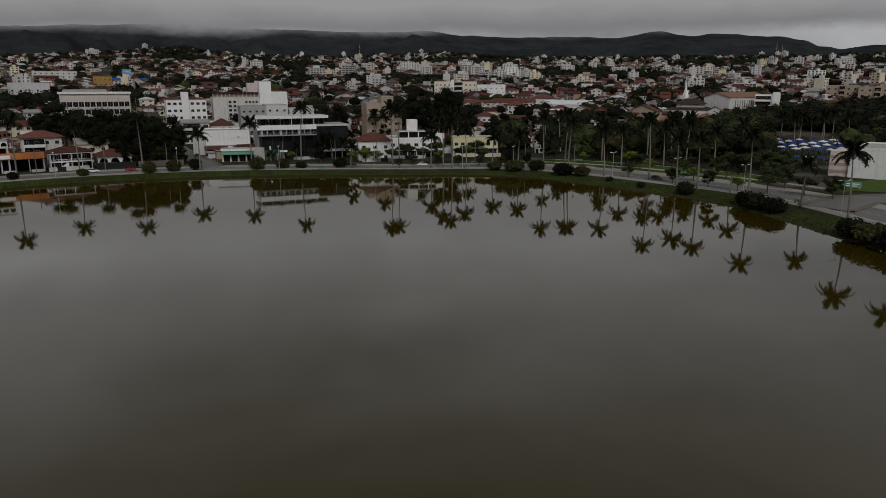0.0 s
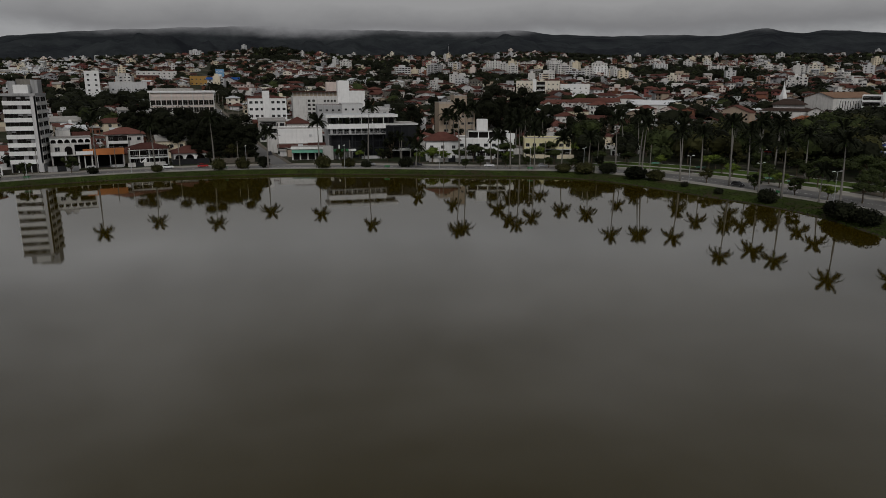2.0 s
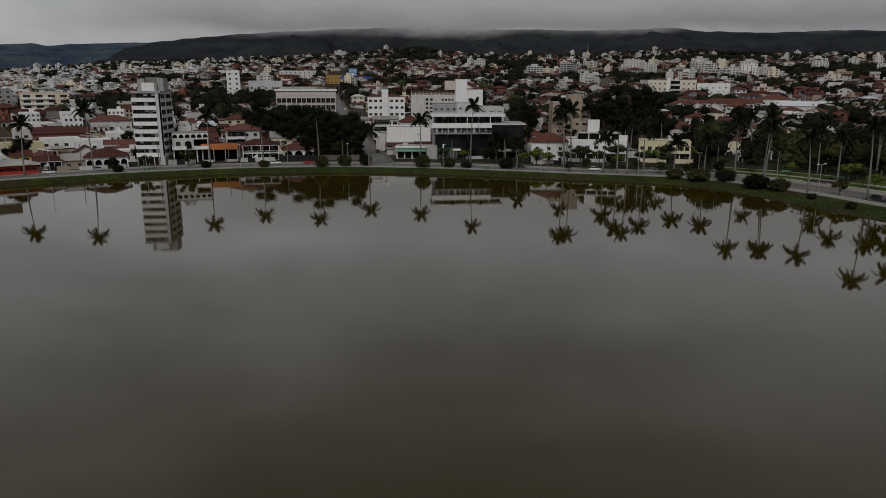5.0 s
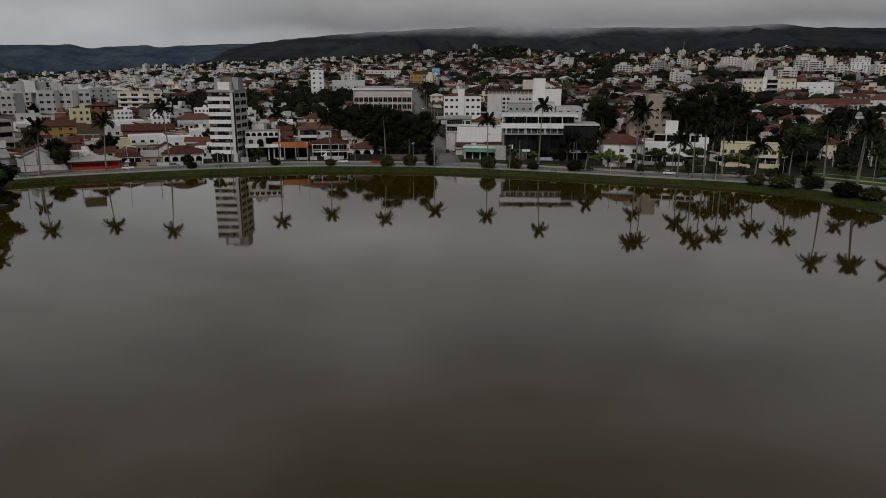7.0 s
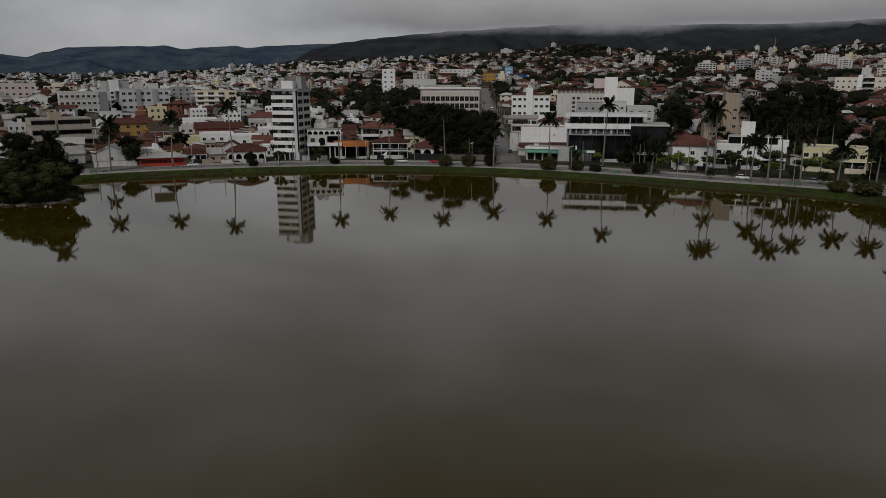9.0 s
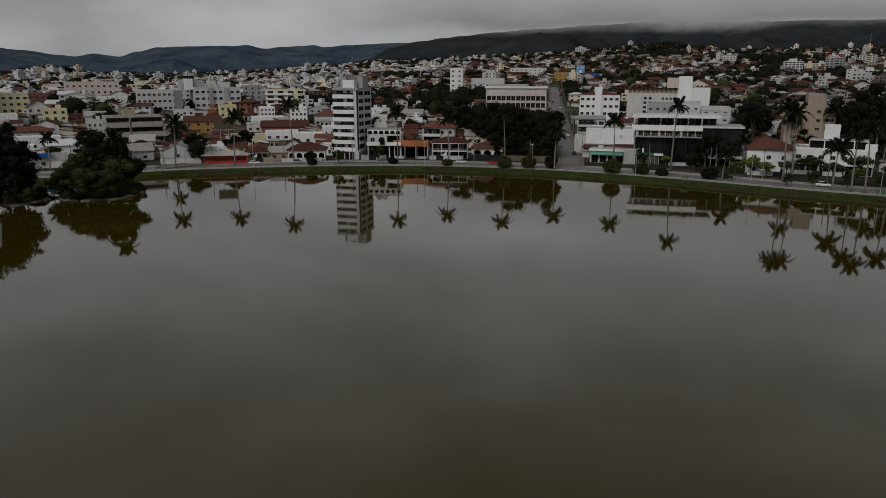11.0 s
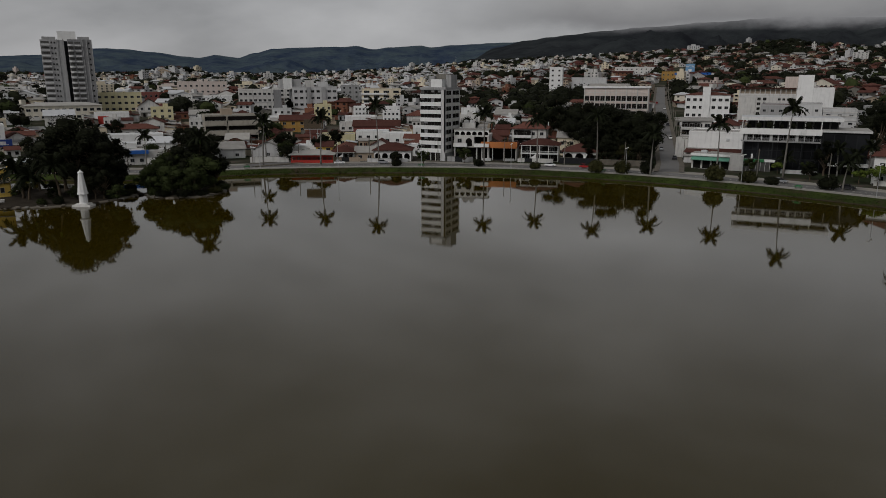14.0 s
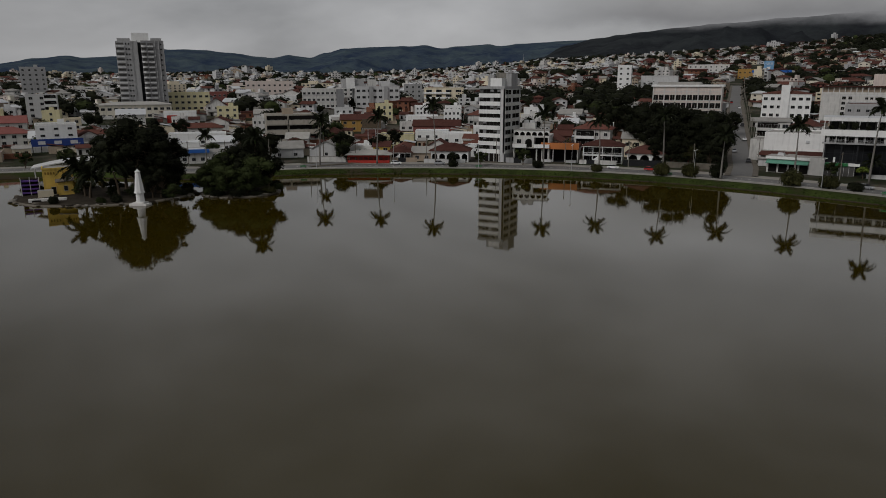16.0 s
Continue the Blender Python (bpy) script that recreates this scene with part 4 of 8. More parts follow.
def tower():
    """Slim office tower: white spandrels between dark bands of glass, grey flank, rooftop plant room."""
    ob = thing("tower_block", "slim eight-storey tower with white bands and dark window strips", "office tower", pose(-60, 250, 0.7) @ Matrix.Diagonal((1, 1, 1.02, 1)))
    w, d, n, fh, g = 10.6, 15.0, 8, 2.95, 3.3
    top = g + n * fh
    m = Mesh()
    m.box(0.15, w - 0.15, 0.35, d, -0.6, top, "grey")
    m.box(w - 1.7, w, 0.0, 0.5, -0.5, top, "lightgrey")
    m.box(w - 0.5, w, 0.0, d, g, top, "lightgrey")
    part("core", m, ob, "grey rendered core")
    for i in range(n):
        z = g + i * fh
        s = Mesh()
        s.box(-0.1, w - 1.7, -0.25, 0.34, z - 0.2, z + 1.3, "bright")
        part("spandrel", s, ob, "white spandrel band")
        b = Mesh()
        b.box(0.05, w - 1.7, 0.26, 0.34, z + 1.3, z + fh - 0.2, "dark")
        for k in range(6):
            xx = 0.05 + k * (w - 1.8) / 6
            b.box(xx, xx + 0.08, 0.15, 0.3, z + 1.3, z + fh - 0.2, "shade")
        part("window_band", b, ob, "dark strip of windows")
        for k in range(6):
            if (i * 5 + k * 3 + i * k) % 7 < 3:
                xx = 0.15 + k * (w - 1.8) / 6
                q = Mesh()
                q.box(xx, xx + 1.35, 0.2, 0.25, z + (1.3 if (i + k) % 2 else 2.0), z + fh - 0.2, "midgrey" if k % 2 else "shade")
                part("blind", q, ob, "grey blind behind the glass")
        for y0, y1 in ((1.2, 5.9), (7.6, 14.0)):
            f = Mesh()
            f.box(w - 0.02, w + 0.03, y0, y1, z + 1.0, z + 2.55, "dark")
            f.box(w - 0.02, w + 0.08, (y0 + y1) / 2 - 0.08, (y0 + y1) / 2 + 0.08, z + 0.9, z + 2.6, "frame")
            f.box(w - 0.02, w + 0.08, y0 - 0.15, y1 + 0.15, z + 0.88, z + 1.0, "frame")
            part("window", f, ob, "dark window of the flank")
        f = Mesh()
        f.box(w + 0.0, w + 0.35, 0.3, d - 0.2, z - 0.25, z + 0.75, "white")
        part("ledge", f, ob, "white band round the flank")
    m = Mesh()
    m.box(-0.2, w + 0.25, -0.2, d + 0.2, top, top + 0.9, "grey")
    part("parapet", m, ob)
    m = Mesh()
    m.box(3.2, 8.0, 3.0, 8.0, top + 0.9, top + 3.9, "bright")
    m.box(0.6, 3.1, 6.5, 12.0, top + 0.9, top + 5.2, "grey")
    m.box(8.2, w - 0.2, 6.5, 12.5, top + 0.9, top + 5.6, "grey")
    m.box(3.1, 8.2, 8.2, 12.5, top + 0.9, top + 5.9, "concrete")
    part("plant_room", m, ob)
    m = Mesh()
    # the ground floor's shade is a dark sheet between the posts
    m.box(-0.1, w, 0.2, 0.36, 0.0, g - 0.3, "dark")
    for k in range(5):
        m.box(k * 2.1, k * 2.1 + 0.3, -0.05, 0.3, -0.3, g - 0.2, "lightgrey")
    part("entrance", m, ob, "dark sheet standing for a shaded open ground floor")


def arch_bay(a, b, z0, spring, top, r, y0, y1, mat, n=8):
    """One bay of an arcade: front, reveal and back round a round-headed opening."""
    m = Mesh()
    c = (a + b) / 2
    curve = [(c - r, z0)] + [(c - r * math.cos(math.pi * k / n), spring + r * math.sin(math.pi * k / n)) for k in range(n + 1)] + [(c + r, z0)]
    rim = [(a, z0)] + [(a, top)] + [(a + (b - a) * k / n, top) for k in range(1, n)] + [(b, top)] + [(b, z0)]
    q = len(curve)
    vs = [(u, y0, v) for u, v in curve] + [(u, y0, v) for u, v in rim] + [(u, y1, v) for u, v in curve] + [(u, y1, v) for u, v in rim]
    fs = []
    for k in range(q - 1):
        fs += [(k, k + 1, q + k + 1, q + k), (2 * q + k + 1, 2 * q + k, 3 * q + k, 3 * q + k + 1), (k + 1, k, 2 * q + k, 2 * q + k + 1), (q + k, q + k + 1, 3 * q + k + 1, 3 * q + k)]
    m.grid(vs, fs, mat)
    return m


def arcade_house(x, y, w, yaw, arches, label, wallh=4.2):
    """Low white house with an arched porch under a hipped tile roof."""
    ob = thing("arcade_house", label, "house", pose(x, y, 0.7, 0, 0, yaw))
    m = Mesh()
    m.box(0, w, 2.4, 11, -0.6, wallh, "white")
    part("wall", m, ob)
    step = w / arches
    for i in range(arches):
        part("arch", arch_bay(i * step, (i + 1) * step, -0.5, 2.1, wallh, step * 0.38, 0.0, 0.35, "bright"), ob, "white arched bay of the porch")
        q = Mesh()
        q.box((i + 0.14) * step, (i + 0.86) * step, 0.1, 0.22, 0.75, 0.9, "bright")
        for k in range(6):
            xx = (i + 0.16 + k * 0.13) * step
            q.box(xx, xx + 0.08, 0.12, 0.2, 0.0, 0.75, "bright")
        part("balustrade", q, ob, "white balustrade between the arches")
    for xa in (0.0, w - 0.3):
        m = Mesh()
        m.box(xa, xa + 0.3, 0.36, 2.4, -0.5, wallh, "white")
        part("side_wall", m, ob)
    m = Mesh()
    m.box(0.3, w - 0.3, 0.36, 2.4, wallh - 0.2, wallh, "wood")
    part("porch_ceiling", m, ob)
    m = Mesh()
    m.hip(0, w, 0, 11, wallh, 2.8, "tile_old", 0.8)
    part("roof", m, ob, "dark clay tile roof")
    m = Mesh()
    # dark sheet across the whole porch back stands in for its shade
    m.box(0.3, w - 0.3, 2.3, 2.4, 0.1, wallh - 0.3, "dark")
    part("doorway", m, ob)


def red_hall():
    """Low open hall with red railings under a grey hipped roof."""
    ob = thing("lakeside_bar", "low open hall with red walls under a grey roof", "restaurant", pose(-100.5, 219, 0.7, 0, 0, 27))
    m = Mesh()
    m.box(0, 16, 3.4, 11, -0.6, 3.2, "cream")
    part("wall", m, ob)
    m = Mesh()
    m.box(0, 16, 0, 0.25, 0.0, 1.1, "red")
    m.box(0, 16, 0.02, 0.2, 2.3, 3.1, "red")
    for k in range(9):
        m.box(k * 1.96, k * 1.96 + 0.22, -0.03, 0.24, -0.3, 3.1, "red")
    part("front", m, ob, "red painted railing and posts")
    m = Mesh()
    m.box(0.2, 15.8, 3.2, 3.4, 0.1, 2.9, "maroon")
    part("back_wall", m, ob)
    m = Mesh()
    m.hip(0, 16, 0, 11, 3.1, 1.7, "sheet", 0.9)
    part("roof", m, ob, "grey sheet roof")


def shop_orange():
    """Open-fronted shop with a broad orange fascia."""
    ob = thing("shop", "open shop with a broad orange fascia and dark interior", "shop", pose(-37.3, 258.5, 0.7, 0, 0, 12))
    w = 14.0
    m = Mesh()
    m.box(0, 0.4, 0, 14, -0.6, 5.0, "white")
    m.box(w - 0.4, w, 0, 14, -0.6, 5.0, "white")
    m.box(0.4, w - 0.4, 13.6, 14, -0.6, 5.0, "white")
    m.box(0.4, w - 0.4, 0.6, 13.6, 4.6, 5.0, "darkgrey")
    part("wall", m, ob)
    m = Mesh()
    m.box(-0.2, w + 0.2, -0.5, 0.3, 4.9, 7.3, "orange")
    part("fascia", m, ob, "orange sign fascia")
    m = Mesh()
    # lining over the white walls, coloured dark in place of indoor shade
    m.box(0.42, 0.5, 0.4, 13.4, 0.0, 4.58, "darkgrey")
    m.box(w - 0.5, w - 0.42, 0.4, 13.4, 0.0, 4.58, "darkgrey")
    m.box(0.5, w - 0.5, 6.0, 6.1, 0.0, 4.58, "dark")
    m.box(0.5, w - 0.5, 0.2, 6.0, -0.3, 0.02, "darkgrey")
    part("interior", m, ob, "lining of the open shop, coloured dark for its shade")
    m = Mesh()
    m.gable(0, w, 0.3, 14, 5.0, 1.8, "tile_old", "x", 0.3)
    part("roof", m, ob, "dark tile roof")
    for xx in (4.4, 8.9):
        m = Mesh()
        m.box(xx, xx + 0.25, -0.2, 0.1, -0.3, 4.9, "lightgrey")
        part("post", m, ob)
    m = Mesh()
    m.box(0.6, 4.2, -1.6, -1.2, 0, 1.0, "lightgrey")
    part("planter", m, ob)
    m = Mesh()
    m.box(9.4, 13.4, -1.6, -1.2, 0, 1.0, "lightgrey")
    part("planter", m, ob)


def white_arched_villa():
    """Two-storey white villa: shaded ground floor, balconies, an arcade along the roof and a tank room."""
    ob = thing("white_villa", "two-storey white villa with a roof arcade and tanks", "house", pose(-47.8, 255.5, 0.7, 0, 0, 14))
    w = 13.8
    m = Mesh()
    m.box(0, w, 3.0, 15, -0.6, 9.8, "white")
    m.box(0, 8.0, 0.0, 2.98, 5.4, 9.8, "white")
    m.box(w - 0.5, w, 0.0, 2.98, 5.4, 9.8, "white")
    m.box(8.0, w - 0.5, 0.0, 2.98, 9.2, 9.8, "white")
    part("wall", m, ob)
    m = Mesh()
    m.box(-0.1, w + 0.1, 0.0, 3.0, 5.0, 5.4, "slab")
    part("floor_slab", m, ob, "grey slab over the shaded ground floor")
    for xx in (0.0, 4.4, 8.8, w - 0.5):
        m = Mesh()
        m.box(xx, xx + 0.5, 0.05, 0.5, -0.4, 5.0, "white")
        part("pier", m, ob)
    m = Mesh()
    # dark sheets on the back wall stand in for porch and balcony shade
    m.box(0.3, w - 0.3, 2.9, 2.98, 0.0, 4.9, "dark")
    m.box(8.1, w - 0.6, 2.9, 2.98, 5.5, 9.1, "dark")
    part("recess", m, ob, "near-black sheets standing for shade behind porch and balcony")
    for x0, x1 in ((-0.2, 5.2), (8.2, w + 0.2)):
        m = Mesh()
        m.box(x0, x1, -1.3, 0.0, 5.3, 5.5, "bright")
        m.box(x0, x1, -1.3, -1.15, 5.5, 6.7, "bright")
        m.box(x0, x0 + 0.15, -1.15, 0.0, 5.5, 6.7, "bright")
        m.box(x1 - 0.15, x1, -1.15, 0.0, 5.5, 6.7, "bright")
        part("balcony", m, ob, "white balcony parapet")
    m = Mesh()
    m.box(4.6, 7.2, -0.06, 0.02, 5.5, 7.4, "dark")
    m.tube([(5.9, -0.06, 7.4), (5.9, 0.02, 7.4)], [1.3, 1.3], "dark", 14)
    part("arched_opening", m, ob, "dark round-headed opening")
    part("window", window_mesh(1.6, 1.5), ob, at=pose(2.2, -0.02, 6.9))
    step = w / 6
    for i in range(6):
        part("arch", arch_bay(i * step, (i + 1) * step, 9.8, 10.35, 11.9, step * 0.4, 0.0, 0.25, "bright"), ob, "small arch of the roof arcade")
    m = Mesh()
    # the dark sheet behind the arches paints in their shade
    m.box(0.1, w - 0.1, 1.5, 1.6, 9.8, 11.6, "dark")
    m.box(-0.2, w + 0.2, -0.3, 6.0, 11.9, 12.15, "slab")
    part("roof", m, ob, "grey roof slab over the arcade")
    m = Mesh()
    m.box(2.4, 7.4, 6.2, 10.5, 9.8, 14.2, "white")
    part("tank_room", m, ob, "square white tank room")
    for k in (0, 1):
        t = Mesh()
        t.tube([(3.7 + 2.4 * k, 8.3, 14.2), (3.7 + 2.4 * k, 8.3, 15.0), (3.7 + 2.4 * k, 8.3, 15.3), (3.7 + 2.4 * k, 8.3, 15.4)], [1.05, 1.05, 0.75, 0.3], "lightgrey", 12)
        part("water_tank", t, ob, "round domed water tank")


def terrace_building():
    """Modern white building: black glazed base, strip windows, long white parapet, planted roof terrace under a slab."""
    ob = thing("terrace_building", "modern white building with black glazed base and planted terrace", "building", pose(58, 266, 0.7, 0, 0, 0))
    w = 24.6
    m = Mesh()
    m.box(0, w, 7.5, 20, -0.6, 14.6, "grey", "slab")
    part("wall", m, ob)
    m = Mesh()
    m.box(-1.2, w, 0.6, 0.9, 12.8, 14.85, "bright")
    m.box(-1.2, -0.9, 0.9, 7.5, 12.8, 14.85, "bright")
    m.box(-0.9, w, 0.9, 7.5, 12.8, 13.9, "bright", "slab")
    part("terrace_parapet", m, ob, "long white terrace parapet")
    m = Mesh()
    m.box(0.2, w - 0.2, 2.6, 7.4, 10.6, 12.8, "darkgrey")
    part("strip_recess", m, ob, "dark recess behind the strip windows")
    for k in range(9):
        m = Mesh()
        x = 0.5 + k * 2.7
        m.box(x, x + (0.9 if k % 3 == 0 else 0.28), 1.4, 2.58, 10.6, 12.8, "lightgrey")
        part("pier", m, ob, "pale pier between the strip windows")
        if k < 8:
            part("window", window_mesh(1.5, 1.5, "dark"), ob, at=pose(x + 1.7, 2.58, 10.9))
    m = Mesh()
    m.box(-0.6, w, 0.8, 3.2, 10.2, 10.6, "grey")
    part("floor_edge", m, ob, "thin grey floor edge")
    m = Mesh()
    for z in (11.35, 11.65):
        m.box(-0.5, w, 0.82, 0.87, z, z + 0.05, "metal")
    for k in range(16):
        m.box(-0.4 + k * 1.65, -0.34 + k * 1.65, 0.82, 0.87, 10.6, 11.7, "metal")
    part("balcony_railing", m, ob, "thin steel railing")
    m = Mesh()
    m.box(0.5, w, 3.6, 7.4, 0.0, 10.2, "darkgrey")
    part("glazed_front", m, ob, "black glazed front")
    for k in range(9):
        for z0, z1 in ((0.3, 3.9), (4.5, 7.0), (7.2, 9.9)):
            m = Mesh()
            m.box(0.8 + k * 2.7, 3.3 + k * 2.7, 3.5, 3.6, z0, z1, "glass")
            part("pane", m, ob)
    for k in range(6):
        m = Mesh()
        m.box(0.4 + k * 4.6, 0.8 + k * 4.6, 1.3, 1.7, -0.4, 10.2, "darkgrey")
        part("column", m, ob, "dark column")
    m = Mesh()
    m.box(0.0, 10.4, -0.9, 3.4, 3.6, 3.9, "lightgrey")
    part("canopy", m, ob, "pale flat canopy over the shop")
    m = Mesh()
    m.box(0.6, 7.6, -1.0, -0.9, 3.3, 4.3, "green")
    part("sign_band", m, ob, "green shop sign band")
    m = Mesh()
    m.box(7.8, 11.0, -1.0, -0.9, 3.35, 4.25, "bright")
    part("sign_panel", m, ob, "white sign panel")
    for k in range(7):
        m = Mesh()
        m.box(0.5 + k * 1.5, 0.6 + k * 1.5, -0.6, -0.5, -0.3, 3.5, "lightgrey")
        part("shopfront_bar", m, ob, "pale bar of the shopfront")
    m = Mesh()
    m.box(0.5, 9.5, -0.52, -0.45, 0.0, 3.4, "shade")
    part("shopfront", m, ob, "grey glazed shopfront")
    m = Mesh()
    m.box(3.2, 3.8, -2.2, -1.6, -0.3, 6.2, "bright")
    part("sign_pillar", m, ob, "white sign pillar")
    m = Mesh()
    m.box(13.0, 24.0, -3.2, -2.9, -0.4, 1.3, "lightgrey")
    part("front_wall", m, ob, "low grey wall along the pavement")
    m = Mesh()
    m.box(1.0, 30.0, 7.6, 18, 13.9, 17.4, "shade", "slab")
    for k in range(11):
        m.box(1.6 + k * 2.6, 3.6 + k * 2.6, 7.5, 7.62, 14.6, 17.0, "glass")
    part("roof_pavilion", m, ob, "dark glazed roof pavilion")
    m = Mesh()
    m.box(-1.0, 31.0, 4.2, 18.5, 17.4, 18.6, "bright", "metalroof")
    part("roof_slab", m, ob, "broad white slab over the terrace")
    for k in range(6):
        m = Mesh()
        m.box(-0.6 + k * 5.0, -0.35 + k * 5.0, 4.5, 4.75, 13.9, 17.4, "bright")
        part("terrace_post", m, ob, "slim white post")
    for k, xx in enumerate((1.6, 4.8, 8.2, 12.0, 15.6, 20.4)):
        p = Mesh()
        s = 0.8 + 0.35 * ((k * 7) % 3)
        leaf_cloud(p, [((xx, 2.6, 14.9 + s * 0.8), (s, s * 0.9, s))], 140, 0.4, "leaf", random.Random(k))
        p.tube([(xx, 2.6, 13.9), (xx, 2.6, 14.7)], [0.45, 0.5], "stone", 8)
        part("planting", p, ob, "potted green plants")


def dark_building():
    ob = thing("dark_building", "black boxy building with a thin grey roof edge", "building", pose(82.8, 268.0, 0.7, 0, 0, -3))
    m = Mesh()
    m.box(0, 14, 0, 18, -0.6, 14.0, "darkgrey")
    part("wall", m, ob)
    m = Mesh()
    m.box(-0.3, 14.6, -0.8, 18, 14.0, 14.7, "lightgrey", "sheet")
    part("roof", m, ob, "grey flat roof with a thin edge")
    for k in range(4):
        m = Mesh()
        m.box(0.5 + k * 3.4, 3.5 + k * 3.4, -0.06, 0.02, 4.6, 13.2, "glass")
        part("window", m, ob)
    m = Mesh()
    m.box(2.6, 14.5, -3.4, 0, 3.0, 3.8, "bright")
    part("canopy", m, ob, "white entrance canopy")
    for k in range(4):
        m = Mesh()
        m.box(3.0 + k * 3.6, 3.25 + k * 3.6, -3.2, -2.95, -0.4, 3.0, "darkgrey")
        part("post", m, ob)
    m = Mesh()
    # dark sheet paints the entrance's shade on the solid wall
    m.box(0.4, 13.8, -0.05, 0.03, 0.1, 2.9, "dark")
    part("entrance", m, ob, "dark sheet standing for the shaded entrance")


def corner_shop():
    """White blank-walled corner building over an open floor, with a low shop in front."""
    ob = block("corner_building", "blank white building over an open dark floor", 37.8, 297, 20.4, 20, 10.6, -4, 2, 1, "bright", side_cols=0, z=0.9, fronts=False)
    m = Mesh()
    # dark box on the wall stands in for the open floor's shade
    m.box(-0.2, 20.7, -0.3, 0, 0.2, 4.2, "dark")
    part("opening_band", m, ob, "dark band standing for shade in an open floor")
    for k in range(6):
        m = Mesh()
        m.box(0.2 + k * 4, 0.6 + k * 4, -0.6, -0.3, -0.3, 4.2, "grey")
        part("post", m, ob)
    m = Mesh()
    m.box(-0.6, 21, -1.3, 0, 4.2, 4.5, "slab")
    part("ledge", m, ob, "grey concrete ledge")
    m = Mesh()
    m.box(14.2, 15.4, -0.3, 0.02, 7.6, 8.5, "metalroof")
    part("cooling_unit", m, ob, "wall-mounted cooling unit")
    m = Mesh()
    m.box(-5.2, -0.1, 2, 12, -0.4, 8.2, "white", "slab")
    part("side_wing", m, ob, "lower white wing beside the blank wall")
    m = Mesh()
    for k in range(9):
        m.box(13.0 + k * 0.7, 13.7 + k * 0.7, -4.0, -1.4, -0.3, 0.4 + k * 0.48, "concrete")
    part("stair", m, ob, "outside concrete stair")
    m = Mesh()
    m.grid([(-0.5, -1.4, 4.2), (13.5, -1.4, 4.2), (13.5, -9.0, 3.4), (-0.5, -9.0, 3.4), (-0.5, -1.4, 4.05), (13.5, -1.4, 4.05), (13.5, -9.0, 3.25), (-0.5, -9.0, 3.25)], [(3, 2, 1, 0), (7, 6, 2, 3), (4, 5, 6, 7), (0, 4, 7, 3), (2, 6, 5, 1)], "tile_old")
    part("lean_to", m, ob, "dark lean-to roof in the yard")
    for xx in (-0.2, 6.5, 13.2):
        m = Mesh()
        m.box(xx - 0.1, xx + 0.1, -8.8, -8.6, -0.4, 3.3, "concrete")
        part("lean_to_post", m, ob)
    s = thing("corner_shop", "low white shop with pale green awning", "shop", pose(41.6, 266.5, 0.7, 0, 0, -8))
    m = Mesh()
    m.box(0, 16.5, 0, 7, -0.6, 4.6, "white")
    part("wall", m, s)
    m = Mesh()
    m.box(-0.4, 16.8, -0.6, 7.2, 4.6, 5.5, "bright", "slab")
    part("roof", m, s, "flat roof with a white edge")
    m = Mesh()
    m.box(2.5, 4.5, 3, 5, 5.5, 6.3, "metalroof")
    part("roof_duct", m, s, "pale duct on the roof")
    m = Mesh()
    m.grid([(0, 0, 4.3), (13, 0, 4.3), (13, -2.2, 3.4), (0, -2.2, 3.4), (0, 0, 4.15), (13, 0, 4.15), (13, -2.2, 3.2), (0, -2.2, 3.2)], [(3, 2, 1, 0), (7, 6, 2, 3), (4, 5, 6, 7), (0, 4, 7, 3), (2, 6, 5, 1)], "teal")
    part("awning", m, s, "pale green awning")
    for k in range(4):
        m = Mesh()
        # dark panels stand in for the shade inside the shop
        m.box(0.6 + k * 3.2, 3.2 + k * 3.2, -0.05, 0.03, 0.1, 2.9, "dark")
        part("shopfront", m, s)
    m = Mesh()
    m.box(13.2, 17.5, -1.0, 0.2, -0.4, 5.8, "white", "slab")
    part("gate_pier", m, s)


def school():
    """Long pale institutional building: ribbed facade with pairs of windows and a broad flat roof."""
    w = 35.0
    ob = thing("school_building", "long pale three-storey school with a ribbed facade", "school", pose(-27, 396, 8.2, 0, 0, 5))
    h = 19.2
    m = Mesh()
    m.box(0, w, 0, 16, -5, h, "pinkish")
    part("wall", m, ob)
    m = Mesh()
    m.box(-0.8, w + 0.8, -0.9, 17, h, h + 1.0, "bright")
    part("roof", m, ob, "pale flat roof slab")
    m = Mesh()
    m.box(1.5, w * 0.7, 4, 14, h + 1.0, h + 2.4, "sheet", inset=0.8)
    part("upper_roof", m, ob, "grey sheet roof")
    m = Mesh()
    m.box(0, w, -0.25, 0.02, h - 2.6, h - 2.35, "white")
    part("cornice", m, ob)
    for k in range(7):
        m = Mesh()
        x = k * (w - 0.5) / 6
        m.box(x, x + 0.5, -0.6, 0.1, -3, h, "white")
        part("rib", m, ob)
    for fl in range(4):
        for k in range(12):
            x = (k + 0.5) * (w - 0.4) / 12 + 0.25
            part("window", window_mesh(2.45, 2.6, "dark"), ob, at=pose(x, -0.02, h - 6.9 - fl * 4.1))
        m = Mesh()
        m.box(0, w, -0.35, 0.02, h - 7.25 - fl * 4.1, h - 7.0 - fl * 4.1, "white")
        part("sill_course", m, ob)


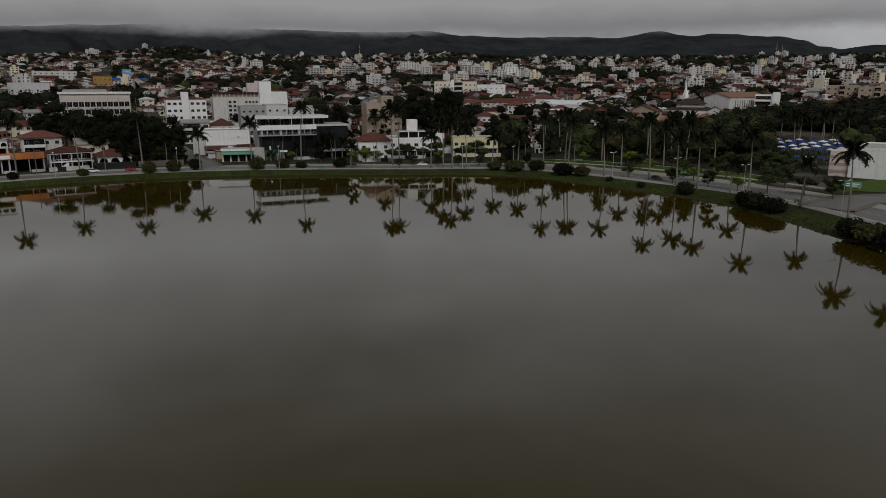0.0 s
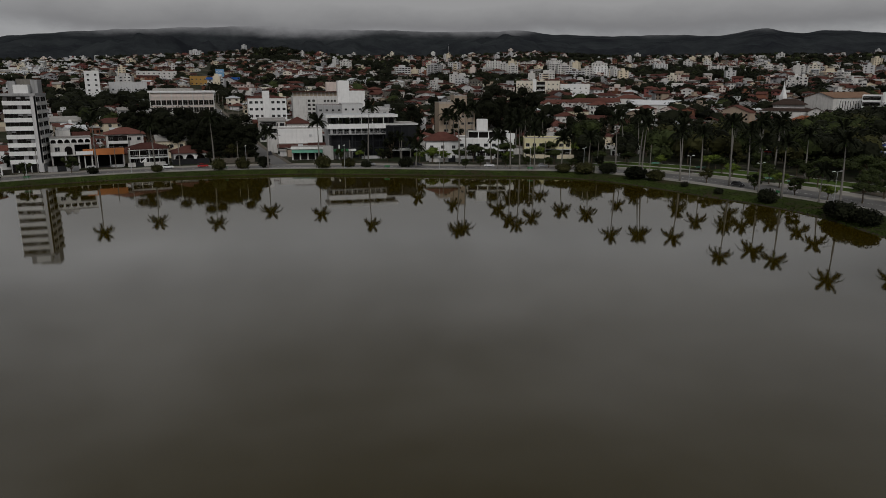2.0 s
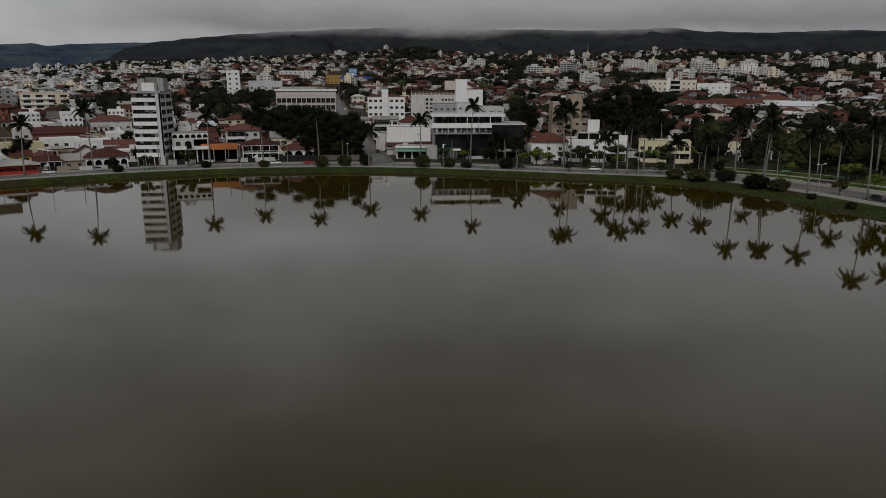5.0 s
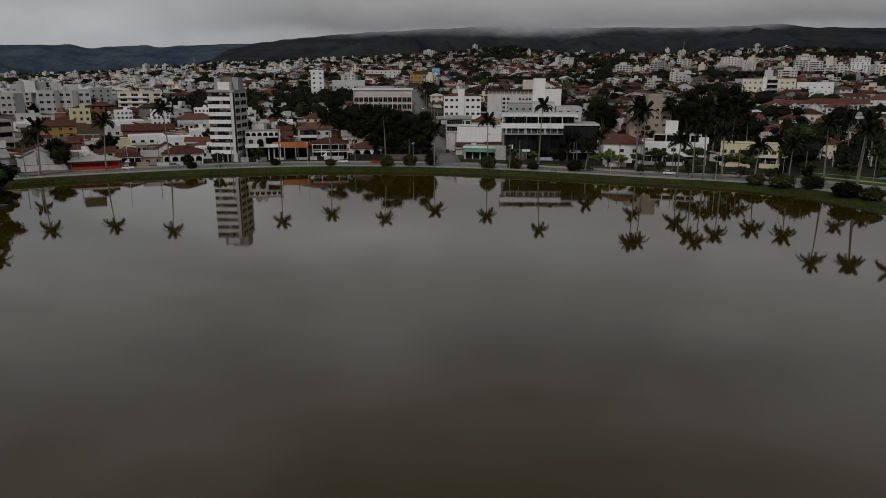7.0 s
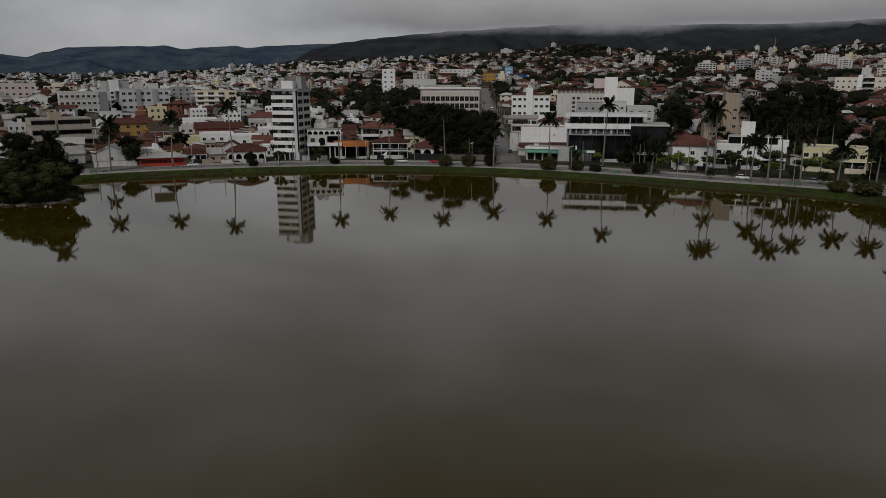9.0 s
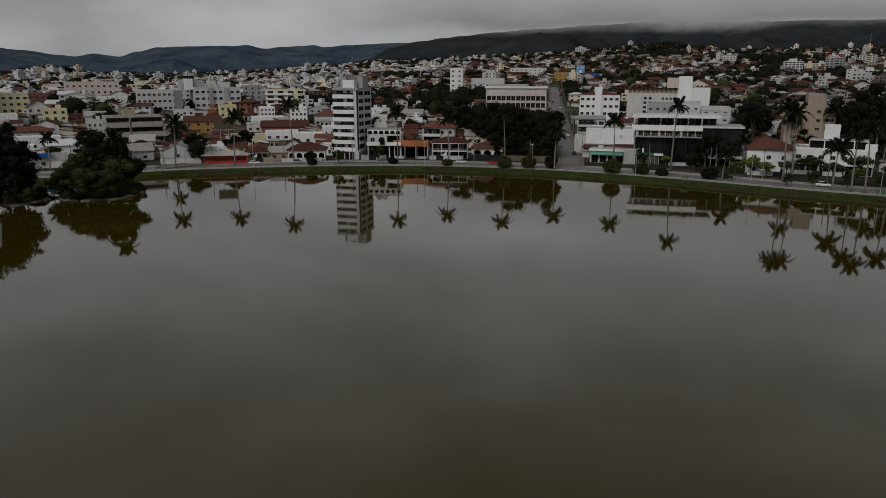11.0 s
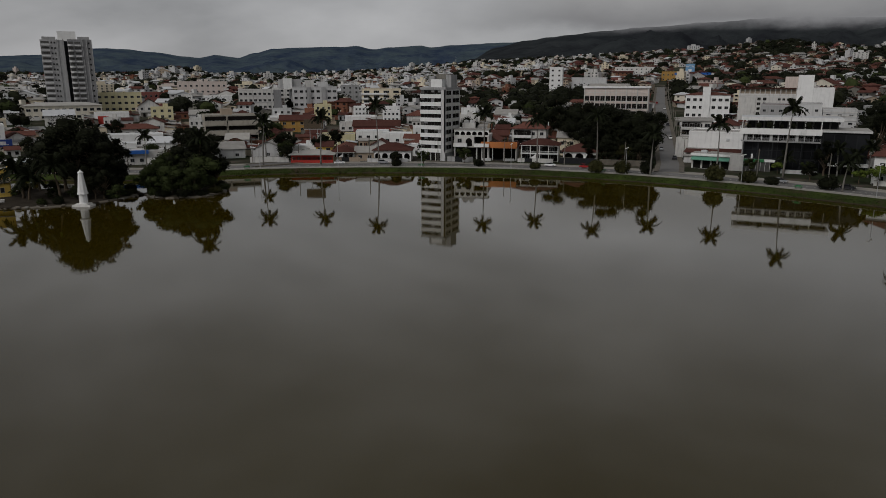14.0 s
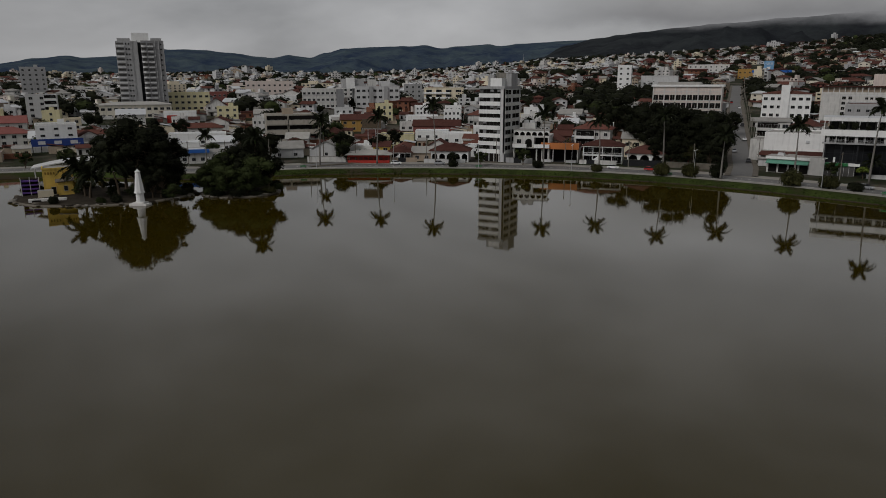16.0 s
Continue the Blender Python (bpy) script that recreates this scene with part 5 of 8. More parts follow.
def balcony_stack(ob, x0, x1, floors, fh, wall="bright", z0=0.0, rail=1.15):
    """Deep balconies one over another, shade painted as dark backs, each with a pale parapet."""
    m = Mesh()
    # dark back sheet stands in for the balcony's shade
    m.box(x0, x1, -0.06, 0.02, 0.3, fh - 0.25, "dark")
    m.box(x0 - 0.15, x1 + 0.15, -1.3, 0.0, -0.05, 0.2, wall)
    m.box(x0 - 0.15, x1 + 0.15, -1.35, -1.2, 0.2, rail, wall)
    m.box(x0 - 0.15, x0, -1.3, 0.0, 0.2, fh - 0.05, wall)
    m.box(x1, x1 + 0.15, -1.3, 0.0, 0.2, fh - 0.05, wall)
    me = m.data("balcony")
    for f in range(floors):
        part("balcony", me, ob, "deep balcony with shade painted on its dark back", pose(0, 0, z0 + f * fh))


def yellow_house_islet():
    """Small yellow castle-like pavilion on the islet with a purple rack beside it."""
    ob = thing("yellow_pavilion", "small yellow two-storey pavilion with a stepped wing", "pavilion", pose(-130.2, 117.8, 0.75, 0, 0, 58))
    m = Mesh()
    m.box(0, 7.6, 0.6, 7.5, -1, 7.0, "yellow", "slab", inset=0.05)
    m.box(3.4, 7.3, -1.5, 0.6, -1, 3.6, "yellow", inset=0.04)
    part("wall", m, ob)
    m = Mesh()
    m.box(-0.1, 7.7, 0.5, 0.8, 7.0, 7.45, "yellow")
    m.box(-0.1, 0.2, 0.8, 7.6, 7.0, 7.45, "yellow")
    m.box(7.4, 7.7, 0.8, 7.6, 7.0, 7.45, "yellow")
    part("parapet", m, ob, "yellow parapet")
    m = Mesh()
    m.grid([(2.9, -1.8, 3.5), (7.7, -1.8, 3.9), (7.7, 0.6, 4.5), (2.9, 0.6, 4.1), (2.9, -1.8, 3.7), (7.7, -1.8, 4.1), (7.7, 0.6, 4.7), (2.9, 0.6, 4.3)], [(0, 1, 5, 4), (1, 2, 6, 5), (2, 3, 7, 6), (3, 0, 4, 7), (4, 5, 6, 7), (3, 2, 1, 0)], "stone")
    part("wing_roof", m, ob, "dark lean-to roof of the wing")
    for k in range(4):
        m = Mesh()
        # slits stand proud; their recess shade is only the darker yellow
        m.box(0.6 + k * 0.7, 0.95 + k * 0.7, 0.55, 0.64, 5.6, 6.3, "darkyellow")
        part("slit", m, ob, "small slit with shade put into darker yellow")
        m = Mesh()
        m.box(5.0 + k * 0.6, 5.3 + k * 0.6, 0.55, 0.64, 5.6, 6.3, "darkyellow")
        part("slit", m, ob, "small slit with shade put into darker yellow")
    part("door", window_mesh(1.1, 2.0, "door"), ob, "dark door", pose(2.4, 0.58, 0.1))
    part("window", window_mesh(0.9, 1.3), ob, at=pose(5.4, -1.5, 1.2))
    part("window", window_mesh(0.9, 1.4), ob, at=pose(7.58, 4.0, 3.6, 0, 0, 90))
    m = Mesh()
    m.box(-1.6, 2.2, -3.0, -0.4, -0.8, 1.7, "cream", "slab")
    part("annex", m, ob, "low cream annex")
    st = thing("boat_rack", "purple and white open rack beside the pavilion", "rack", pose(-135.6, 114.6, 0.6, 0, 0, 58))
    for k in range(4):
        m = Mesh()
        m.box(0, 4.6, 0, 3, 0.5 + k * 1.1, 0.85 + k * 1.1, "purple")
        part("rail", m, st, "purple rail")
    for x in (0, 2.2, 4.4):
        m = Mesh()
        m.box(x, x + 0.16, -0.1, 0.1, -1, 5.0, "lightgrey")
        part("post", m, st, "pale post")
    m = Mesh()
    # dark box behind the rails stands in for shade
    m.box(0.1, 4.5, 1.2, 2.8, 0.0, 4.4, "dark")
    part("backing", m, st, "dark box standing for the shade inside the rack")
    wl = thing("stone_landing", "low pale landing walls at the water's edge", "wall", pose(-124, 109.5, 0, 0, 0, 50))
    m = Mesh()
    m.box(0, 9, 0, 1.2, -0.6, 1.3, "white")
    m.box(1, 8, -2.0, 0, -0.6, 0.55, "stone")
    part("landing", m, wl)
    m = Mesh()
    m.box(0.8, 3.0, -0.04, 0.02, 0.3, 1.0, "dark")
    part("opening", m, wl)
    m = Mesh()
    m.box(4.4, 6.6, -0.04, 0.02, 0.3, 1.0, "dark")
    part("opening", m, wl)
    sh = thing("shelter_roof", "curved grey shelter roof behind the pavilion", "shelter", pose(-141, 121, 0.7, 0, 0, 50))
    m = Mesh()
    vs = []
    for i in range(9):
        u = i / 8
        vs += [(u * 17, 0, 6.2 + 1.9 * math.sin(u * 1.9)), (u * 17, 6, 6.6 + 1.9 * math.sin(u * 1.9)), (u * 17, 6, 6.9 + 1.9 * math.sin(u * 1.9)), (u * 17, 0, 6.5 + 1.9 * math.sin(u * 1.9))]
    fs = []
    for i in range(8):
        for k in range(4):
            fs.append((i * 4 + k, (i + 1) * 4 + k, (i + 1) * 4 + (k + 1) % 4, i * 4 + (k + 1) % 4))
    fs += [(0, 1, 2, 3), (35, 34, 33, 32)]
    m.grid(vs, fs, "lightgrey")
    part("roof", m, sh)
    for x in (0.6, 8, 16):
        m = Mesh()
        m.tube([(x, 3, -0.8), (x, 3, 6.5 + 1.9 * math.sin(x / 17 * 1.9))], [0.18, 0.18], "lightgrey", 8)
        part("post", m, sh)


def obelisk():
    """Tapering white beacon on a drum, standing on a stepped slab at the water's edge."""
    ob = thing("obelisk", "tapering white monument on a drum at the water", "monument", pose(-97.2, 123.2, 0, 0, 0, 20) @ Matrix.Diagonal((1, 1, 1.06, 1)))
    m = Mesh()
    m.box(-2.6, 2.4, -1.4, 1.4, -0.8, 0.45, "white", inset=0.08)
    m.box(-1.6, 1.6, -1.2, 1.2, 0.45, 0.8, "white", inset=0.05)
    part("plinth", m, ob)
    m = Mesh()
    m.tube([(0, 0, 0.7), (0, 0, 0.9), (0, 0, 3.0), (0, 0, 3.1)], [1.12, 1.05, 0.98, 1.0], "bright", 10)
    part("drum", m, ob)
    m = Mesh()
    m.tube([(0, 0, 3.05), (0, 0, 3.35), (0, 0, 3.45), (0, 0, 8.2)], [1.36, 1.36, 1.22, 0.58], "bright", 8)
    part("shaft", m, ob)
    m = Mesh()
    m.tube([(0, 0, 8.2), (0, 0, 8.35), (0, 0, 8.7), (0, 0, 8.75), (0, 0, 9.0)], [0.74, 0.74, 0.28, 0.16, 0.12], "bright", 8)
    part("cap", m, ob, "small knob and cornice")


def islets():
    for name, cx, cy, rx, ry, rot, label in (("islet", -118, 128, 24.5, 16.5, 40, "low stony islet with a pavilion and trees"), ("islet", -89.5, 152, 10.6, 11.5, 10, "small round islet covered by trees")):
        m = Mesh()
        n, vs = 40, []
        ca, sa = math.cos(radians(rot)), math.sin(radians(rot))
        prof = [(1.08, -1.2), (1.0, -0.05), (0.97, 0.35), (0.85, 0.62), (0.5, 0.72), (0.0, 0.75)]
        for s, z in prof:
            for i in range(n):
                a = 2 * math.pi * i / n
                k = s * (1 + 0.08 * noise.noise(Vector((math.cos(a) * 2 + cx, math.sin(a) * 2, 0))))
                px, py = rx * k * math.cos(a), ry * k * math.sin(a)
                vs.append((cx + px * ca - py * sa, cy + px * sa + py * ca, z))
        fs = [(r * n + i, r * n + (i + 1) % n, (r + 1) * n + (i + 1) % n, (r + 1) * n + i) for r in range(len(prof) - 1) for i in range(n)]
        m.grid(vs, fs[:2 * n], "stone")
        m.f += [tuple(q) for q in fs[2 * n:]]
        m.m += ["soil"] * (len(fs) - 2 * n)
        tagged(part(name, m, smooth=True), label, "islet", kind="structure")


def islet_stones():
    """Rough stones and slabs along the rims of the islets."""
    rnd = random.Random(4)
    m = Mesh()
    for cx, cy, rx, ry, rot in ((-118, 128, 24.5, 16.5, 40), (-89.5, 152, 10.6, 11.5, 10)):
        ca, sa = math.cos(radians(rot)), math.sin(radians(rot))
        for k in range(80):
            a = rnd.uniform(0, 2 * math.pi)
            q = rnd.uniform(0.9, 1.03)
            px, py = rx * q * math.cos(a), ry * q * math.sin(a)
            c = Vector((cx + px * ca - py * sa, cy + px * sa + py * ca, rnd.uniform(0.0, 0.45)))
            s, turn = rnd.uniform(0.3, 1.0), rnd.uniform(0, 3.1)
            ring = []
            for lv, rr in ((-0.5, 0.9), (0.1, 1.0), (0.45, 0.6)):
                for i in range(6):
                    b = turn + i * math.pi / 3
                    g = s * rr * rnd.uniform(0.75, 1.2)
                    ring.append((c.x + g * 1.5 * math.cos(b), c.y + g * math.sin(b), c.z + s * lv * 0.7))
            fs = [(r * 6 + i, r * 6 + (i + 1) % 6, r * 6 + 6 + (i + 1) % 6, r * 6 + 6 + i) for r in range(2) for i in range(6)] + [tuple(range(12, 18))]
            m.grid(ring, fs, rnd.choice(("stone", "stone", "concrete", "soil")))
    tagged(part("shore_stones", m), "rough grey stones along the rims of the islets", "stones", kind="stuff")


def veranda_house(x, y, w, yaw, wallh, label, wall="white", roofmat="tile_old", floors=2):
    """Lakeside house: deep shaded veranda on posts, upper rooms with shutters, outside stair and tiled roof."""
    ob = thing("veranda_house", label, "house", pose(x, y, 0.7, 0, 0, yaw), "houses facing the lake")
    fh = wallh / floors
    m = Mesh()
    m.box(0, w, 2.6, 11, -0.6, wallh, wall)
    part("wall", m, ob)
    m = Mesh()
    m.hip(0, w, 0.6, 11, wallh, 2.3, roofmat, 0.7)
    part("roof", m, ob, "dark clay tile roof")
    for f in range(floors):
        z = f * fh
        m = Mesh()
        m.box(-0.2, w + 0.2, 0.0, 2.6, z + fh - 0.25, z + fh, "bright")
        part("veranda_slab", m, ob)
        m = Mesh()
        # near-black sheet over the back wall paints the veranda's shade
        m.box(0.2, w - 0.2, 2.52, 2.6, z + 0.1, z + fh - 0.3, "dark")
        part("shaded_front", m, ob, "dark sheet painting shade on the veranda's back wall")
        for k in range(5):
            q = Mesh()
            xx = 0.1 + k * (w - 0.4) / 4
            q.box(xx, xx + 0.2, 0.1, 0.3, z - (0.5 if f == 0 else 0), z + fh - 0.25, "bright")
            part("post", q, ob)
        if f:
            m = Mesh()
            m.box(0, w, 0.05, 0.13, z + 0.85, z + 0.95, "bright")
            for k in range(int(w / 0.45)):
                m.box(k * 0.45, k * 0.45 + 0.06, 0.06, 0.12, z, z + 0.9, "bright")
            part("railing", m, ob, "white balustrade")
        for k in range(3):
            part("window", window_mesh(1.3, 1.4), ob, at=pose(w * (k + 0.5) / 3, 2.5, z + 0.8))
    m = Mesh()
    for k in range(9):
        m.box(w * 0.15 + k * 0.42, w * 0.15 + (k + 1) * 0.42, -1.4, 0.0, -0.5, 0.25 + k * 0.33, "bright")
    part("stair", m, ob, "white outside stair")
    return ob


def shopfront(ob, w, z0=0.2, z1=2.8, y=-0.06):
    """Ground floor between pale piers, its open shade painted as a dark sheet."""
    m = Mesh()
    # dark sheet proud of the wall stands in for shade
    m.box(0.4, w - 0.4, y, 0.05, z0, z1, "dark")
    part("shop_opening", m, ob, "dark sheet standing for the shade of an open shop")
    for k in range(int(w / 4) + 1):
        q = Mesh()
        xx = 0.2 + k * (w - 0.7) / int(w / 4)
        q.box(xx, xx + 0.35, y - 0.12, 0.06, -0.4, z1, "lightgrey")
        part("pier", q, ob)
    q = Mesh()
    q.box(-0.1, w + 0.1, y - 1.0, 0.05, z1, z1 + 0.25, "lightgrey")
    part("canopy", q, ob)


M["tantile"] = material("pale_brown_roof_tiles", (0.20, 0.125, 0.085), 0.9, 0.2, 0.5, 6.0, 0.4, spec=0.03)
M["palecream"] = material("pale_cream_render", (0.60, 0.56, 0.47), 0.85, 0.12, stain=0.3, obj=0.1)
M["midgrey"] = material("mid_grey_render", (0.22, 0.22, 0.225), 0.85, 0.12, stain=0.3)
M["beige"] = material("weathered_beige_render", (0.34, 0.315, 0.27), 0.85, 0.14, stain=0.35)
M["ochre"] = material("ochre_render", (0.34, 0.20, 0.06), 0.85, 0.12, stain=0.2)
# ---- lakeside row ----
tower()
red_hall()
shop_orange()
white_arched_villa()
arcade_house(-74.5, 237.5, 14.5, 22, 5, "low white house with an arched porch by the tower")
arcade_house(-5.5, 264, 12.5, 10, 3, "white house with three broad arches and tiled roof")
block("house", "low tan house with a sheet roof", -82, 236, 7.5, 9, 3.2, 25, 1, 2, "tan", "gable_x", "sheet", cat="house")
veranda_house(-21.5, 260.5, 14.5, 11, 6.4, "white house with an outside stair and tile roof")
ob = block("house", "two-storey white house with a broad red tile roof", -33.5, 286, 14.5, 11, 10.8, 10, 3, 4, "white", "hip", "tile", cat="house", rise=2.6, over=1.0)
balcony_stack(ob, 0.8, 8.2, 2, 3.4, "bright", 3.6)
block("house", "pale stone house with a sheet roof", -14, 288, 12, 10, 7.4, 10, 2, 3, "cream", "gable_x", "sheet", cat="house")
terrace_building()
veranda_house(-90.5, 231, 9.5, 25, 3.4, "low house with a shaded porch and dark roof", "tan", "tile_old", 1)
dark_building()
corner_shop()
ob = block("villa", "white house with a red hipped tile roof", 96.2, 248.5, 14, 11, 8.4, -13, 2, 3, "bright", "hip", "tile", cat="house", left=True, rise=3.4, over=0.9)
m = Mesh()
m.box(-0.3, 8.2, -2.2, 0.0, 3.6, 4.0, "bright", "tile_old")
part("porch_roof", m, ob, "low porch roof")
for xx in (0.0, 4.0, 7.9):
    m = Mesh()
    m.box(xx, xx + 0.25, -2.1, -1.85, -0.4, 3.6, "bright")
    part("porch_post", m, ob)
ob = block("shop_building", "white building with a shaded roof terrace and tank", 112, 254, 24.5, 15, 8.4, -15, 2, 7, "bright", left=True, win=(1.6, 1.2))
shopfront(ob, 24.5, z1=3.2)
m = Mesh()
# the terrace's shade is put in as a dark sheet at its back
m.box(4.5, 22.0, 4.0, 4.1, 8.5, 11.2, "dark")
m.box(4.4, 4.7, 0.3, 12, 8.5, 11.6, "white")
m.box(4.4, 22.5, 3.0, 12, 11.2, 11.6, "lightgrey", "slab")
part("roof_terrace", m, ob, "terrace under a thin roof, its shade a dark sheet")
for xx in (9.0, 13.5, 18.0, 22.0):
    m = Mesh()
    m.box(xx, xx + 0.35, 3.1, 3.4, 8.5, 11.2, "bright")
    part("terrace_post", m, ob)
m = Mesh()
m.box(8.6, 13.4, 5.0, 9.0, 11.6, 16.6, "bright")
part("tank_room", m, ob, "square white tank room")
m = Mesh()
m.box(21.4, 25.0, 0.2, 4.0, 8.5, 10.6, "bright")
part("parapet_block", m, ob, "white corner block")
ob = block("low_building", "low cream building over an open ground floor", 141.5, 249.5, 20.5, 14, 7.9, -20, 2, 7, "paleyellow", left=True, roofmat="sheet", win=(1.5, 1.3))
shopfront(ob, 20.5, z1=3.6)
ob = block("house", "cream house with a columned porch and dark roof", 193.0, 279.0, 8.5, 10, 5.4, -26, 1, 2, "cream", "hip", "tile_old", left=True, cat="house")
m = Mesh()
m.hip(8.5, 14.5, -0.5, 7, 4.6, 1.6, "tile_old", 0.5)
part("porch_roof", m, ob, "dark tiled porch roof")
for k in range(4):
    m = Mesh()
    m.tube([(9.0 + k * 1.7, -0.2, -0.6), (9.0 + k * 1.7, -0.2, 4.6)], [0.18, 0.15], "bright", 8)
    part("column", m, ob, "white porch column")
gc = thing("shelter", "small white canopy on four posts by the pavement", "shelter", pose(197.6, 250.5, 0.7, 0, 0, -35))
m = Mesh()
m.box(-2.4, 2.4, -1.6, 1.6, 3.3, 3.75, "bright", inset=0.05)
part("canopy", m, gc)
for a in (-2.1, 2.1):
    for b in (-1.3, 1.3):
        m = Mesh()
        m.box(a - 0.1, a + 0.1, b - 0.1, b + 0.1, -0.2, 3.35, "bright")
        part("post", m, gc)
ob = thing("unfinished_building", "bare grey concrete building with a stair tower", "building", pose(118, 304, 2.8, 0, 0, -6))
for nm, x0, x1, y0, y1, h in (("wing", 0.0, 7.4, 0.6, 14, 20.6), ("stair_tower", 7.4, 13.8, -0.8, 9, 24.2), ("wing", 13.8, 18.4, 0.2, 13, 19.4)):
    m = Mesh()
    m.box(x0, x1, y0, y1, -4, h, "tan", "slab")
    m.box(x0, x1, y0 - 0.06, y0 + 0.02, h - 0.5, h - 0.2, "grey")
    part(nm, m, ob)
for f in range(5):
    part("window", window_mesh(3.0, 1.1, "dark"), ob, at=pose(16.1, 0.18, 2.6 + f * 3.5))
    part("window", window_mesh(1.4, 1.0, "dark"), ob, at=pose(11.9, -0.82, 2.6 + f * 3.5))
    part("window", window_mesh(2.2, 1.1, "dark"), ob, at=pose(3.6, 0.58, 2.6 + f * 3.5))

# ---- behind the lakeside row ----
school()
ob = block("apartment_house", "white four-storey flats with a stair tower", 27.0, 402, 22.5, 14, 16.2, 2, 4, 7, "bright", "hip", "tile", win=(1.7, 1.3), rise=1.5, over=0.3)
m = Mesh()
m.box(8.5, 12.5, -1.0, 4, -3, 20.5, "bright")
part("stair_tower", m, ob, "tall white stair tower")
ob = block("institution", "large white building with a tower and red roof edge", 53.5, 405, 40, 22, 16.4, -2, 5, 2, "white", side_cols=4, win=(1.6, 1.5), fronts=False)
for c, x in enumerate((9.9, 12.6, 15.0)):
    for f in range(5):
        if (c, f) != (2, 0):
            part("window", window_mesh(1.5, 1.3, "dark"), ob, at=pose(x, -0.02, 13.6 - f * 2.5))
for x in (19.5, 21.6, 23.7, 25.6):
    part("window", window_mesh(1.2, 1.0, "dark"), ob, at=pose(x, -0.02, 13.6))
m = Mesh()
m.box(0.3, 27, 1.2, 6, 16.95, 19.4, "tan")
part("roof_gallery", m, ob, "dull brown wall behind the roof gallery")
for k in range(12):
    m = Mesh()
    m.box(0.1 + k * 2.44, 0.5 + k * 2.44, -0.05, 0.4, 16.95, 19.4, "white")
    part("gallery_pier", m, ob, "white pier of the roof gallery")
m = Mesh()
m.box(-0.4, 27, -0.5, 7, 19.4, 19.95, "tile_old")
part("roof_edge", m, ob, "dark red roof edge")
m = Mesh()
m.box(0.0, 27.0, -0.12, 0.02, 15.4, 15.7, "lightgrey")
part("string_course", m, ob)
m = Mesh()
m.box(21.4, 27.4, 6.5, 14, 16.5, 25.6, "pinkish")
part("rear_block", m, ob, "pale pink block behind the roof")
m = Mesh()
m.box(27.4, 34.5, -2, 6, -2, 26.4, "bright")
part("lift_tower", m, ob, "tall blank white tower")
m = Mesh()
m.box(34.5, 44.2, -2, 10, -2, 20.2, "bright")
part("wing", m, ob)
ob = block("low_complex", "low grey complex with stepped flat roofs", 64, 366, 14, 26, 15.2, -4, 4, 4, "grey", roofmat="tile_old", win=(1.3, 1.0), side_cols=2)
ob = block("low_complex", "pale grey building with a stepped parapet", 77.5, 362, 12, 24, 16.2, -4, 4, 3, "lightgrey", roofmat="slab", win=(1.2, 1.0), side_cols=2)
ob = block("low_complex", "grey-white wing with banded walls", 89.8, 358, 13.5, 22, 14.2, -4, 4, 3, "lightgrey", roofmat="sheet", win=(1.6, 0.8), side_cols=2)
for z in (9.6, 11.6, 13.2):
    m = Mesh()
    m.box(-0.1, 13.6, -0.25, 0.0, z, z + 0.4, "white")
    part("band", m, ob, "white band along the wall")
ob = block("house", "white house with a glazed upper floor", 31, 338, 13, 12, 10.6, 2, 3, 4, "white", "gable_x", "sheet", cat="house", win=(2.2, 1.5), rise=1.4)
balcony_stack(ob, 0.5, 8.5, 2, 3.5, "white", 3.4)
block("house", "white house with a dark red tile roof", 44.6, 333, 11, 11, 9.8, -3, 3, 3, "white", "hip", "tile_old", cat="house", rise=3.4)

# ---- western side of the town ----
ob = thing("high_rise", "tall grey residential tower of two slabs with balcony bands", "apartment tower", pose(-313.0, 281.0, 11.4, 0, 0, 52))
for k, (x0, x1, y0, h) in enumerate(((0, 12.0, 0.0, 42.5), (13.8, 26.4, 0.0, 43), (12.0, 13.8, 2.5, 42))):
    m = Mesh()
    m.box(x0, x1, y0, 17, -5, h, ("grey", "midgrey", "darkgrey")[k], "slab")
    part("slab", m, ob)
m = Mesh()
m.box(9.0, 18.5, 4, 12, 42, 47.5, "bright", "slab")
m.box(1.0, 8.0, 4, 12, 42.5, 44.3, "grey", "slab")
m.box(19.5, 25.5, 4, 12, 43, 44.6, "grey", "slab")
part("plant_room", m, ob)
for fl in range(14):
    z = fl * 3.0
    b = Mesh()
    # the dull grey panels behind the balconies paint in their shade
    b.box(0.3, 4.4, -0.05, 0.02, z + 1.5, z + 2.55, "shade")
    b.box(0.1, 4.6, -1.1, 0.0, z + 0.15, z + 1.0, "lightgrey")
    part("balcony", b, ob, "pale balcony band")
    for x in (5.7, 7.2):
        part("window", window_mesh(0.8, 0.9), ob, at=pose(x, -0.02, z + 1.5))
    b = Mesh()
    b.tube([(15.4, -0.2, z + 0.1), (15.4, -0.2, z + 1.15)], [1.7, 1.7], "lightgrey", 12)
    b.box(14.2, 16.6, -0.05, 0.02, z + 1.2, z + 2.7, "shade")
    part("balcony", b, ob, "pale rounded balcony")
    b = Mesh()
    b.box(17.4, 20.4, -0.05, 0.02, z + 1.5, z + 2.5, "shade")
    b.box(17.2, 20.6, -0.9, 0.0, z + 0.15, z + 0.95, "lightgrey")
    part("balcony", b, ob, "pale balcony band")
    part("window", window_mesh(0.9, 1.0), ob, at=pose(24.7, -0.02, z + 1.4))
    for y in (3, 8, 13):
        part("window", window_mesh(1.6, 1.5), ob, at=pose(26.42, y, z + 1.2, 0, 0, 90))
